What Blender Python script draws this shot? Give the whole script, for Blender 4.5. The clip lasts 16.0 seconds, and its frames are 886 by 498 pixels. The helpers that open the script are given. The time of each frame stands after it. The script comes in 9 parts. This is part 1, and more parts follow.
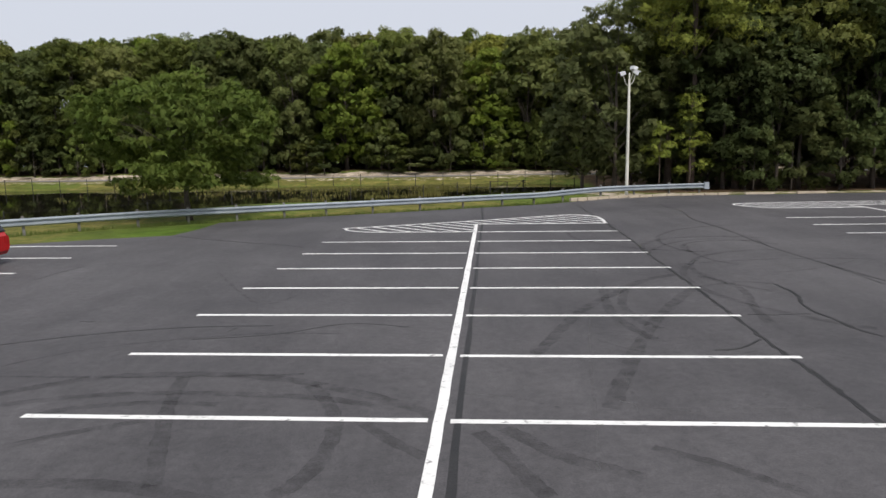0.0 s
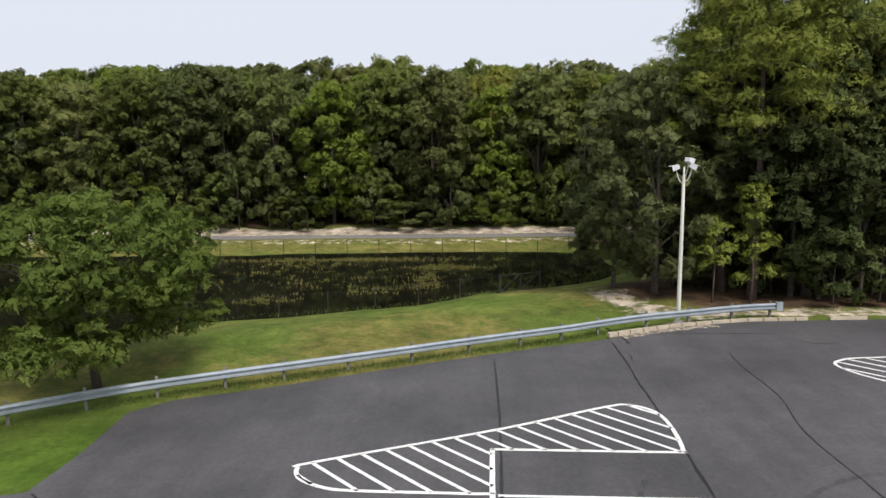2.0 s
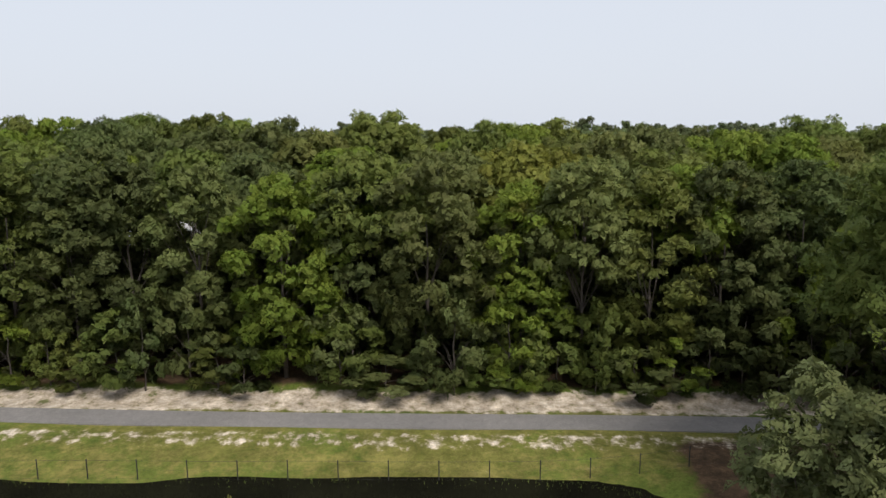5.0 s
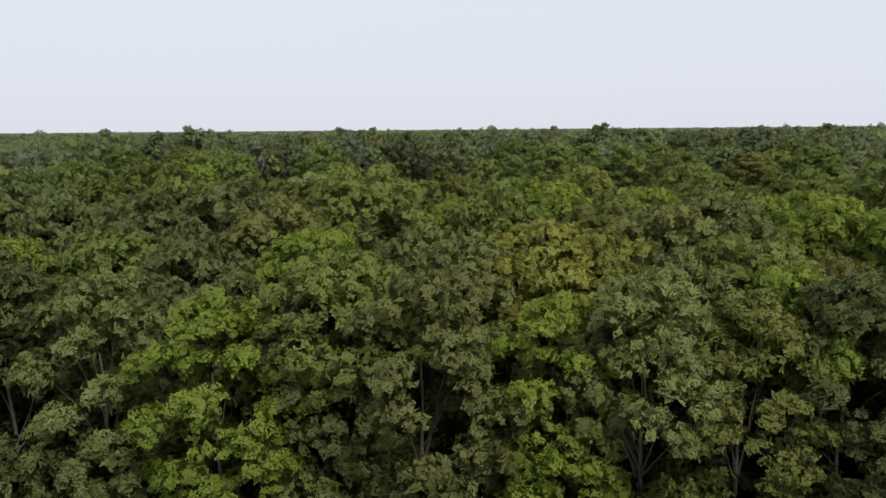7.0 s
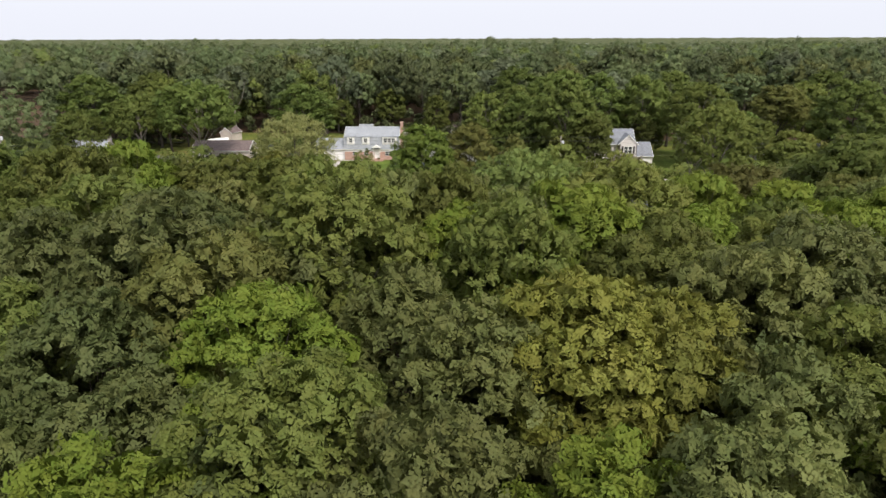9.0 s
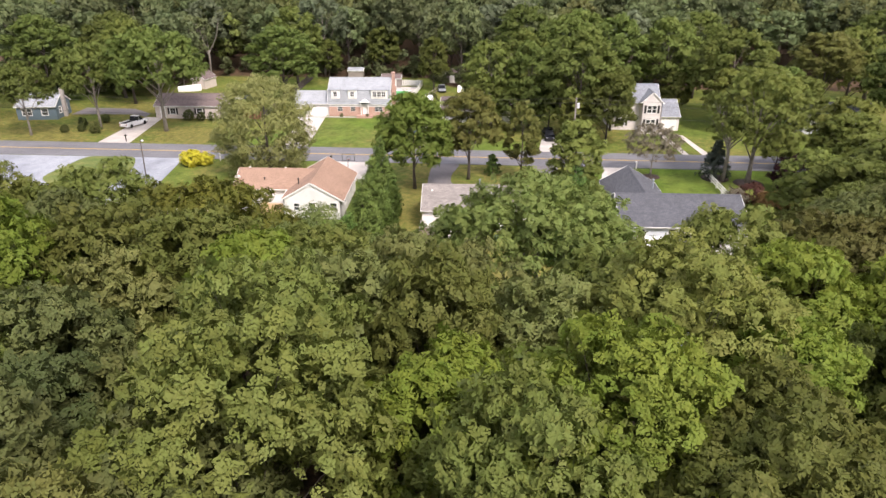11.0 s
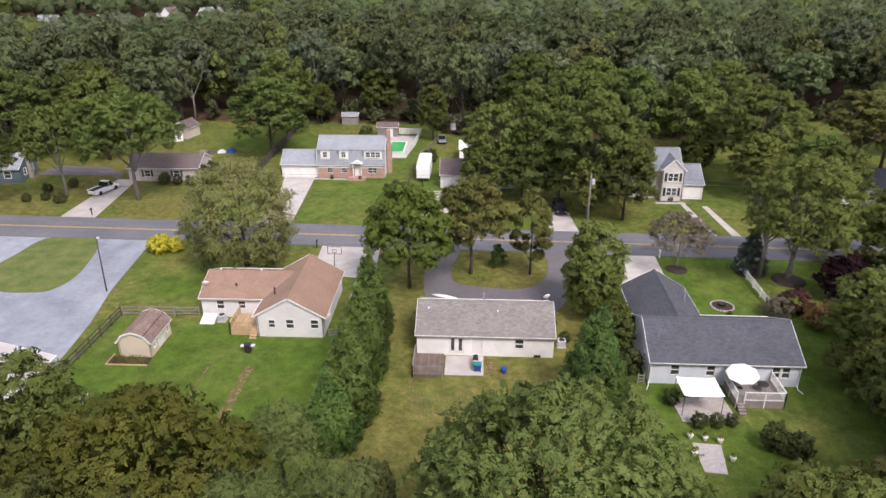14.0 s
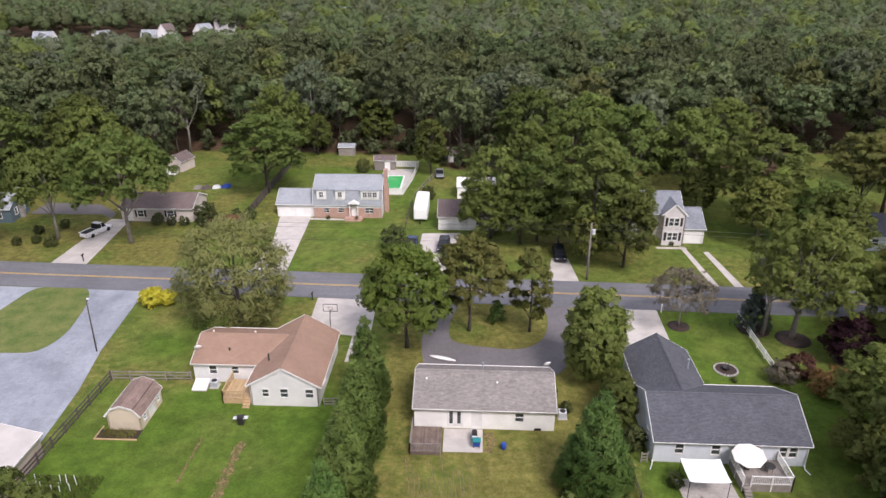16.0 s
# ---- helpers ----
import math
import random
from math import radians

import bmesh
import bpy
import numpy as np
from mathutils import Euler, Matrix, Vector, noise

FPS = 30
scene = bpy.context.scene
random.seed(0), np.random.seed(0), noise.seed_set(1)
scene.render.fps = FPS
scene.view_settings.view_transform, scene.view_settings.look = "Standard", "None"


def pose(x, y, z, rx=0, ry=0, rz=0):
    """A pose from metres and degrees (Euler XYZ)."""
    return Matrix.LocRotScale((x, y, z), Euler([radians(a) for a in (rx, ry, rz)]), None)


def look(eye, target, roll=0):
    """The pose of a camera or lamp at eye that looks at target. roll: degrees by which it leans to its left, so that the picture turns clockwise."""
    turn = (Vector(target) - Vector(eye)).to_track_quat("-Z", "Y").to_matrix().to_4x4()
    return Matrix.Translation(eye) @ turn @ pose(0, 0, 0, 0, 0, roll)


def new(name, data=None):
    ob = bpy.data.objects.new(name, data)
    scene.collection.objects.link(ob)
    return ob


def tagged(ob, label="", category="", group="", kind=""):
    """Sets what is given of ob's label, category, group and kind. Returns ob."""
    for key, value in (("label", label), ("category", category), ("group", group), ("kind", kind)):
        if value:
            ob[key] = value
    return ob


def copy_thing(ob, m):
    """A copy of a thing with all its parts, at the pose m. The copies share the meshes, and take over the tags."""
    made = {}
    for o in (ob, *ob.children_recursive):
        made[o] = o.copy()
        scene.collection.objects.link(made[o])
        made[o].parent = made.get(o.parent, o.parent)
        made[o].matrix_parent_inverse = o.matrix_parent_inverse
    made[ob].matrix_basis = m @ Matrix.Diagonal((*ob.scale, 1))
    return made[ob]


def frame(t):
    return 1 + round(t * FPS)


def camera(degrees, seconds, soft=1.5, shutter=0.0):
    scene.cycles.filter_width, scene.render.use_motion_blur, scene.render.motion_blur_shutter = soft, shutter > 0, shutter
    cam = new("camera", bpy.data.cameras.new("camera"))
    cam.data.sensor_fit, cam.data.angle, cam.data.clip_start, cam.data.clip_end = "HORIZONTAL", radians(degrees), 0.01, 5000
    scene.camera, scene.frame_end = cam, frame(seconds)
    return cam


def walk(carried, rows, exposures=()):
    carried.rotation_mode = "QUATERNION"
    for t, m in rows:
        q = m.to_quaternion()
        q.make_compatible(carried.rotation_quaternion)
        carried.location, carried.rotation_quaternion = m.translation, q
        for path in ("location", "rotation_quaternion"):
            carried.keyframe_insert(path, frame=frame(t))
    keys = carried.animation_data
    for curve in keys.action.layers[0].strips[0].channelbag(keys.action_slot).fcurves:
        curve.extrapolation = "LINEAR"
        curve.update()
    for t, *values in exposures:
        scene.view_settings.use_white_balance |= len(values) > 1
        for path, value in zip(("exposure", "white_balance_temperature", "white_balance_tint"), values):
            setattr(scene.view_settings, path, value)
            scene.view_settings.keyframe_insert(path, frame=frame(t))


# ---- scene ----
cam = camera(66.2, 16.0)
PATH = [
    (0, (0.773, 1.609, 3.376), (0.722, 3.585, 3.074), -0.9),
    (0.5, (0.734, 3.511, 4.423), (0.684, 5.487, 4.118), -0.8),
    (1, (0.674, 5.932, 5.897), (0.623, 7.908, 5.59), -0.9),
    (1.5, (0.604, 8.774, 7.256), (0.556, 10.75, 6.954), -0.8),
    (2, (0.573, 11.93, 8.68), (0.525, 13.907, 8.379), -0.7),
    (2.5, (0.665, 15.524, 10.099), (0.613, 17.501, 9.8), -0.6),
    (3, (0.655, 19.204, 11.535), (0.603, 21.182, 11.239), -0.4),
    (3.5, (0.416, 22.937, 13.061), (0.371, 24.915, 12.764), -0.3),
    (3.7, (0.507, 24.625, 13.528), (0.459, 26.604, 13.238), -0.1),
    (5.8, (0.562, 42.537, 20.612), (0.483, 44.504, 20.259), -0.5),
    (6, (0.552, 44.085, 20.967), (0.471, 46.053, 20.62), -0.5),
    (6.5, (0.438, 47.729, 22.295), (0.357, 49.696, 21.942), -0.5),
    (7, (0.282, 51.369, 23.462), (0.2, 53.336, 23.106), -0.5),
    (7.5, (0.088, 54.915, 24.387), (0.01, 56.872, 23.979), -0.4),
    (8, (0.044, 58.466, 25.406), (-0.037, 60.396, 24.888), -0.4),
    (8.5, (-0.104, 62.166, 26.529), (-0.182, 64.085, 25.97), -0.4),
    (9, (-0.32, 65.807, 27.735), (-0.39, 67.711, 27.129), -0.2),
    (9.2, (-0.418, 67.283, 28.172), (-0.484, 69.182, 27.547), -0.0),
    (11.3, (0.016, 87.004, 32.369), (-0.057, 88.823, 31.541), -0.1),
    (11.5, (0.02, 88.927, 32.606), (-0.054, 90.747, 31.78), -0.3),
    (12, (-0.231, 93.448, 33.594), (-0.303, 95.267, 32.766), -0.2),
    (12.5, (-0.226, 96.25, 34.901), (-0.302, 98.071, 34.077), -0.2),
    (13, (-0.406, 98.233, 36.263), (-0.481, 100.056, 35.444), -0.1),
    (13.5, (-0.365, 99.634, 37.737), (-0.441, 101.458, 36.921), -0.0),
    (14, (-0.266, 100.16, 39.138), (-0.343, 101.986, 38.326), -0.1),
    (14.5, (-0.291, 100.566, 40.511), (-0.364, 102.393, 39.7), 0.0),
    (15, (-0.353, 101.579, 41.872), (-0.425, 103.407, 41.064), 0.1),
    (15.5, (-0.482, 103.17, 43.245), (-0.551, 104.999, 42.44), 0.1),
    (16, (-0.586, 104.396, 44.581), (-0.654, 106.228, 43.781), 0.1),
]
walk(cam, [(t, look(e, g, r)) for t, e, g, r in PATH], [(0, 0.04, 6500, 12), (1.5, 0.18, 6500, 11), (3.5, 0.36, 6500, 11), (6, 0.10, 6450, 9), (7.0, 0.22, 6500, 11), (7.5, 0.12, 6500, 11), (8.2, 0.32, 6550, 11), (9.0, 0.47, 6600, 13), (11.3, 1.0, 6700, 21), (12.0, 0.72, 6650, 21), (13.0, 0.48, 6450, 22), (16, 0.40, 6250, 22)])

# ==== world and light ====
SUN_ELEV, SUN_AZ = 49.0, 148.0      # degrees; azimuth clockwise from +y
world = bpy.data.worlds.new("world")
scene.world = world
world.use_nodes = True
wn, wl = world.node_tree.nodes, world.node_tree.links
sky = wn.new("ShaderNodeTexSky")
sky.sky_type = "NISHITA"
sky.sun_disc = False
sky.sun_elevation, sky.sun_rotation = radians(SUN_ELEV), radians(SUN_AZ)
sky.dust_density, sky.air_density = 4.0, 1.0
dim = wn.new("ShaderNodeVectorMath")
dim.operation = "SCALE"
dim.inputs["Scale"].default_value = 0.10
wl.new(sky.outputs[0], dim.inputs[0])
overcast = wn.new("ShaderNodeMix")
overcast.data_type = "RGBA"
overcast.inputs["Factor"].default_value = 0.86
overcast.inputs["B"].default_value = (0.80, 0.845, 0.93, 1)
wl.new(dim.outputs[0], overcast.inputs["A"])
wl.new(overcast.outputs["Result"], wn["Background"].inputs["Color"])
wn["Background"].inputs["Strength"].default_value = 0.88
sun_data = bpy.data.lights.new("sun", "SUN")
sun_data.energy, sun_data.angle, sun_data.color = 2.9, radians(20), (1.0, 0.95, 0.87)
sun = new("sun", sun_data)
az, el = radians(SUN_AZ), radians(SUN_ELEV)
sun.matrix_world = look((math.sin(az) * math.cos(el) * 300, math.cos(az) * math.cos(el) * 300 + 100, math.sin(el) * 300), (0, 100, 0))

# ==== materials ====
def nodes_of(name):
    m = bpy.data.materials.new(name)
    m.use_nodes = True
    nt = m.node_tree
    return m, nt.nodes, nt.links, nt.nodes["Principled BSDF"]

def noise_node(n, l, scale, detail=4.0, rough=0.6, vec=None):
    t = n.new("ShaderNodeTexNoise")
    t.inputs["Scale"].default_value = scale
    t.inputs["Detail"].default_value = detail
    t.inputs["Roughness"].default_value = rough
    if vec is None:
        g = n.new("ShaderNodeNewGeometry")
        vec = g.outputs["Position"]
    l.new(vec, t.inputs["Vector"])
    return t.outputs["Fac"]

def ramp(n, l, fac, a, b, lo=0.35, hi=0.65):
    r = n.new("ShaderNodeMapRange")
    r.inputs["From Min"].default_value, r.inputs["From Max"].default_value = lo, hi
    l.new(fac, r.inputs["Value"])
    x = n.new("ShaderNodeMix")
    x.data_type = "RGBA"
    l.new(r.outputs["Result"], x.inputs["Factor"])
    for socket, c in (("A", a), ("B", b)):
        if isinstance(c, tuple):
            x.inputs[socket].default_value = (*c, 1)
        else:
            l.new(c, x.inputs[socket])
    return x.outputs["Result"]

def value_by(n, l, col, fac, lo, hi, hue=0.0):
    r = n.new("ShaderNodeMapRange")
    r.inputs["To Min"].default_value, r.inputs["To Max"].default_value = lo, hi
    l.new(fac, r.inputs["Value"])
    h = n.new("ShaderNodeHueSaturation")
    l.new(r.outputs["Result"], h.inputs["Value"])
    if hue:
        q = n.new("ShaderNodeMapRange")
        q.inputs["To Min"].default_value, q.inputs["To Max"].default_value = 0.5 - hue, 0.5 + hue
        k = n.new("ShaderNodeMath")
        k.operation = "FRACT"
        k2 = n.new("ShaderNodeMath")
        k2.operation = "MULTIPLY"
        k2.inputs[1].default_value = 7.31
        l.new(fac, k2.inputs[0])
        l.new(k2.outputs[0], k.inputs[0])
        l.new(k.outputs[0], q.inputs["Value"])
        l.new(q.outputs["Result"], h.inputs["Hue"])
    l.new(col, h.inputs["Color"])
    return h.outputs["Color"]

def bump_on(n, l, bsdf, fac, strength, dist=0.02):
    b = n.new("ShaderNodeBump")
    b.inputs["Strength"].default_value, b.inputs["Distance"].default_value = strength, dist
    l.new(fac, b.inputs["Height"])
    l.new(b.outputs["Normal"], bsdf.inputs["Normal"])

def surface(name, a, b=None, rough=0.8, s1=0.6, s2=18.0, grain=0.18, bump=0.25, metal=0.0, objvar=0.0, dist=0.02, spec=0.4):
    """Two tones mixed by broad stains, a fine grain over them, and a fine relief."""
    m, n, l, p = nodes_of(name)
    b = b or tuple(0.8 * c for c in a)
    col = ramp(n, l, noise_node(n, l, s1), a, b)
    fine = noise_node(n, l, s2, 6.0, 0.7)
    col = value_by(n, l, col, fine, 1 - grain * 1.6, 1 + grain * 1.6)
    if objvar:
        oi = n.new("ShaderNodeObjectInfo")
        col = value_by(n, l, col, oi.outputs["Random"], 1 - objvar, 1 + objvar)
    l.new(col, p.inputs["Base Color"])
    p.inputs["Roughness"].default_value, p.inputs["Metallic"].default_value = rough, metal
    p.inputs["Specular IOR Level"].default_value = spec
    if bump:
        bump_on(n, l, p, fine, bump, dist)
    return m

def leaf_surface(name, a, b, objvar=0.24, hue=0.014, trans=0.36, islvar=0.08, cell=10.0, cut=0.58, tilt=0.36):
    """Leaf sprays: single leaves stand apart within each spray; every leaf, spray and tree differs a little, and light passes through."""
    m, n, l, p = nodes_of(name)
    col = ramp(n, l, noise_node(n, l, 0.45, 3.0), a, b, 0.3, 0.7)
    g = n.new("ShaderNodeNewGeometry")
    col = value_by(n, l, col, g.outputs["Random Per Island"], 1 - islvar, 1 + islvar, 0.010)
    oi = n.new("ShaderNodeObjectInfo")
    col = value_by(n, l, col, oi.outputs["Random"], 1 - objvar, 1 + objvar, hue)
    if cell < 3:
        col = value_by(n, l, col, noise_node(n, l, 0.09, 2.0), 0.52, 1.48, 0.012)
    tr = n.new("ShaderNodeBsdfTranslucent")
    mx = n.new("ShaderNodeMixShader")
    mx.inputs[0].default_value = trans
    l.new(p.outputs[0], mx.inputs[1])
    l.new(tr.outputs[0], mx.inputs[2])
    last = mx.outputs[0]
    if cell:
        # single leaves stand apart within a spray, each turned a little its own way
        vo = n.new("ShaderNodeTexVoronoi")
        vo.inputs["Scale"].default_value = cell
        l.new(g.outputs["Position"], vo.inputs["Vector"])
        off = n.new("ShaderNodeVectorMath")
        off.operation = "MULTIPLY_ADD"
        off.inputs[1].default_value = (tilt, tilt, tilt)
        off.inputs[2].default_value = (-tilt / 2, -tilt / 2, -tilt / 2)
        l.new(vo.outputs["Color"], off.inputs[0])
        add = n.new("ShaderNodeVectorMath")
        add.operation = "ADD"
        l.new(g.outputs["Normal"], add.inputs[0])
        l.new(off.outputs[0], add.inputs[1])
        nrm = n.new("ShaderNodeVectorMath")
        nrm.operation = "NORMALIZE"
        l.new(add.outputs[0], nrm.inputs[0])
        l.new(nrm.outputs[0], p.inputs["Normal"])
        l.new(nrm.outputs[0], tr.inputs["Normal"])
        lt = n.new("ShaderNodeMath")
        lt.operation = "LESS_THAN"
        lt.inputs[1].default_value = cut
        l.new(vo.outputs["Distance"], lt.inputs[0])
        hole = n.new("ShaderNodeBsdfTransparent")
        m2 = n.new("ShaderNodeMixShader")
        l.new(lt.outputs[0], m2.inputs[0])
        l.new(hole.outputs[0], m2.inputs[1])
        l.new(last, m2.inputs[2])
        last = m2.outputs[0]
    l.new(col, p.inputs["Base Color"])
    l.new(col, tr.inputs["Color"])
    p.inputs["Roughness"].default_value = 0.62
    p.inputs["Specular IOR Level"].default_value = 0.16
    l.new(last, n["Material Output"].inputs["Surface"])
    return m

def ground_surface():
    """Turf, leaf litter and sand, mixed by the zones laid on the ground's points, with ragged edges."""
    m, n, l, p = nodes_of("ground_cover")
    z = n.new("ShaderNodeVertexColor")
    z.layer_name = "zone"
    sep = n.new("ShaderNodeSeparateColor")
    l.new(z.outputs["Color"], sep.inputs["Color"])
    big, mid, fine = noise_node(n, l, 0.16), noise_node(n, l, 1.1, 6.0, 0.7), noise_node(n, l, 14.0, 6.0, 0.75)
    grass = ramp(n, l, big, (0.082, 0.118, 0.020), (0.116, 0.146, 0.028))
    lush = ramp(n, l, big, (0.062, 0.111, 0.013), (0.088, 0.137, 0.018))
    grass = ramp(n, l, sep.outputs["Blue"], lush, grass, 0.08, 0.32)
    dry = ramp(n, l, mid, (0.118, 0.122, 0.026), (0.168, 0.148, 0.044))
    litter = ramp(n, l, mid, (0.055, 0.038, 0.022), (0.105, 0.065, 0.038))
    sand = ramp(n, l, mid, (0.30, 0.235, 0.165), (0.52, 0.45, 0.37))
    def blend(col, other, channel, amount):
        a = n.new("ShaderNodeMath")
        a.operation = "MULTIPLY_ADD"
        a.inputs[1].default_value, a.inputs[2].default_value = amount, -amount / 2
        l.new(mid, a.inputs[0])
        s = n.new("ShaderNodeMath")
        s.operation = "ADD"
        l.new(a.outputs[0], s.inputs[0])
        l.new(sep.outputs[channel], s.inputs[1])
        return ramp(n, l, s.outputs[0], col, other, 0.36, 0.64)
    col = blend(grass, dry, "Blue", 1.1)
    col = blend(col, litter, "Red", 0.8)
    col = blend(col, sand, "Green", 1.9)
    col = value_by(n, l, col, noise_node(n, l, 0.45, 3.0, 0.6), 0.40, 1.60)
    col = value_by(n, l, col, mid, 0.45, 1.55)
    col = value_by(n, l, col, noise_node(n, l, 4.0, 4.0, 0.7), 0.45, 1.55)
    col = value_by(n, l, col, fine, 0.30, 1.70)
    l.new(col, p.inputs["Base Color"])
    p.inputs["Roughness"].default_value = 0.95
    p.inputs["Specular IOR Level"].default_value = 0.15
    bump_on(n, l, p, fine, 0.7, 0.05)
    return m

def asphalt_surface(name, a, b, streak=(0, 0)):
    m, n, l, p = nodes_of(name)
    big, mid, fine = noise_node(n, l, 0.13, 5.0, 0.65), noise_node(n, l, 1.6, 6.0, 0.7), noise_node(n, l, 38.0, 5.0, 0.8)
    col = ramp(n, l, big, a, b, 0.35, 0.65)
    col = value_by(n, l, col, mid, 0.66, 1.34)
    if streak[0]:
        g = n.new("ShaderNodeNewGeometry")
        mp = n.new("ShaderNodeMapping")
        mp.inputs["Scale"].default_value = (*streak, 1)
        mp.inputs["Rotation"].default_value = (0, 0, 0.2)
        l.new(g.outputs["Position"], mp.inputs["Vector"])
        col = value_by(n, l, col, noise_node(n, l, 1.0, 5.0, 0.65, mp.outputs[0]), 0.70, 1.30)
    col = value_by(n, l, col, noise_node(n, l, 7.0, 5.0, 0.75), 0.5, 1.5)
    col = value_by(n, l, col, fine, 0.25, 1.75)
    l.new(col, p.inputs["Base Color"])
    r = n.new("ShaderNodeMapRange")
    r.inputs["To Min"].default_value, r.inputs["To Max"].default_value = 0.62, 0.92
    l.new(mid, r.inputs["Value"])
    l.new(r.outputs["Result"], p.inputs["Roughness"])
    p.inputs["Specular IOR Level"].default_value = 0.35
    bump_on(n, l, p, fine, 0.5, 0.010)
    return m

def worn_surface(name, col, rough, scale, cover_lo, cover_hi, strength=1.0):
    """A thin layer worn through in places, so that what lies under it shows."""
    m, n, l, p = nodes_of(name)
    f = noise_node(n, l, scale, 7.0, 0.7)
    c = value_by(n, l, ramp(n, l, noise_node(n, l, 1.2), col, tuple(0.82 * v for v in col)), f, 0.85, 1.12)
    l.new(c, p.inputs["Base Color"])
    p.inputs["Roughness"].default_value = rough
    r = n.new("ShaderNodeMapRange")
    r.inputs["From Min"].default_value, r.inputs["From Max"].default_value = cover_lo, cover_hi
    r.inputs["To Max"].default_value = strength
    l.new(f, r.inputs["Value"])
    l.new(r.outputs["Result"], p.inputs["Alpha"])
    return m

def shingle_surface(name, a, b, course=0.14):
    """Roof shingles: courses across the slope, tabs of uneven tone."""
    m, n, l, p = nodes_of(name)
    tc = n.new("ShaderNodeTexCoord")
    mp = n.new("ShaderNodeMapping")
    l.new(tc.outputs["Object"], mp.inputs["Vector"])
    br = n.new("ShaderNodeTexBrick")
    br.inputs["Scale"].default_value = 1.0
    br.inputs["Brick Width"].default_value, br.inputs["Row Height"].default_value = 0.32, course
    br.inputs["Mortar Size"].default_value = 0.012
    br.inputs["Color1"].default_value, br.inputs["Color2"].default_value = (*a, 1), (*b, 1)
    br.inputs["Mortar"].default_value = (*[0.55 * v for v in a], 1)
    l.new(mp.outputs[0], br.inputs["Vector"])
    big = noise_node(n, l, 0.5, 5.0)
    fine = noise_node(n, l, 9.0, 5.0)
    col = value_by(n, l, br.outputs["Color"], big, 0.72, 1.25)
    col = value_by(n, l, col, fine, 0.82, 1.18)
    l.new(col, p.inputs["Base Color"])
    p.inputs["Roughness"].default_value = 0.92
    p.inputs["Specular IOR Level"].default_value = 0.2
    bump_on(n, l, p, fine, 0.3, 0.02)
    return m

def siding_surface(name, a, pitch=0.12):
    """Lapped siding: horizontal boards, faint grime."""
    m, n, l, p = nodes_of(name)
    g = n.new("ShaderNodeNewGeometry")
    sp = n.new("ShaderNodeSeparateXYZ")
    l.new(g.outputs["Position"], sp.inputs[0])
    d = n.new("ShaderNodeMath")
    d.operation = "DIVIDE"
    d.inputs[1].default_value = pitch
    l.new(sp.outputs["Z"], d.inputs[0])
    fr = n.new("ShaderNodeMath")
    fr.operation = "FRACT"
    l.new(d.outputs[0], fr.inputs[0])
    col = ramp(n, l, noise_node(n, l, 0.7, 5.0), a, tuple(0.88 * v for v in a))
    l.new(value_by(n, l, col, noise_node(n, l, 12.0), 0.94, 1.06), p.inputs["Base Color"])
    p.inputs["Roughness"].default_value = 0.6
    bump_on(n, l, p, fr.outputs[0], 0.8, 0.012)
    return m

def water_surface():
    m, n, l, p = nodes_of("pond_water")
    col = ramp(n, l, noise_node(n, l, 0.2), (0.006, 0.006, 0.004), (0.012, 0.012, 0.007))
    l.new(col, p.inputs["Base Color"])
    p.inputs["Roughness"].default_value = 0.03
    p.inputs["IOR"].default_value = 1.33
    p.inputs["Specular IOR Level"].default_value = 0.16
    bump_on(n, l, p, noise_node(n, l, 2.2, 2.0, 0.5), 0.05, 0.02)
    return m

def glass_surface():
    m, n, l, p = nodes_of("window_glass")
    p.inputs["Base Color"].default_value = (0.35, 0.38, 0.40, 1)
    p.inputs["Roughness"].default_value = 0.03
    p.inputs["Transmission Weight"].default_value = 0.85
    p.inputs["IOR"].default_value = 1.45
    return m

GROUND = ground_surface()
ASPHALT = asphalt_surface("lot_asphalt", (0.054, 0.052, 0.056), (0.092, 0.088, 0.092), (0.9, 0.12))
ROAD = asphalt_surface("road_asphalt", (0.125, 0.125, 0.135), (0.165, 0.165, 0.175), (0.08, 1.3))
PATHWAY = asphalt_surface("path_asphalt", (0.165, 0.155, 0.148), (0.215, 0.20, 0.19))
DRIVE = asphalt_surface("drive_asphalt", (0.125, 0.116, 0.118), (0.160, 0.148, 0.152))
CONCRETE = surface("concrete", (0.52, 0.48, 0.44), (0.40, 0.37, 0.34), 0.9, 0.5, 14, 0.12)
KERB = surface("kerb_concrete", (0.50, 0.43, 0.33), (0.36, 0.31, 0.24), 0.95, 1.2, 12, 0.25, 0.6)
GRAVEL = asphalt_surface("pale_gravel", (0.195, 0.210, 0.240), (0.315, 0.335, 0.370), (0.30, 0.055))
PAINT = worn_surface("line_paint", (0.84, 0.84, 0.82), 0.7, 9.0, 0.28, 0.42)
YELLOW = worn_surface("yellow_paint", (0.62, 0.40, 0.10), 0.7, 5.0, 0.22, 0.36)
TAR = surface("crack_tar", (0.014, 0.014, 0.015), (0.024, 0.023, 0.023), 0.55, 1.0, 20, 0.2)
TYRE_MARK = worn_surface("tyre_mark", (0.018, 0.018, 0.019), 0.75, 3.0, 0.34, 0.80, 0.42)
SCUFF = worn_surface("pale_scuff", (0.16, 0.16, 0.16), 0.9, 4.0, 0.42, 0.9, 0.6)
WATER = water_surface()
GALV = surface("galvanised_steel", (0.35, 0.39, 0.43), (0.26, 0.30, 0.34), 0.55, 1.5, 25, 0.15, 0.1, 0.3)
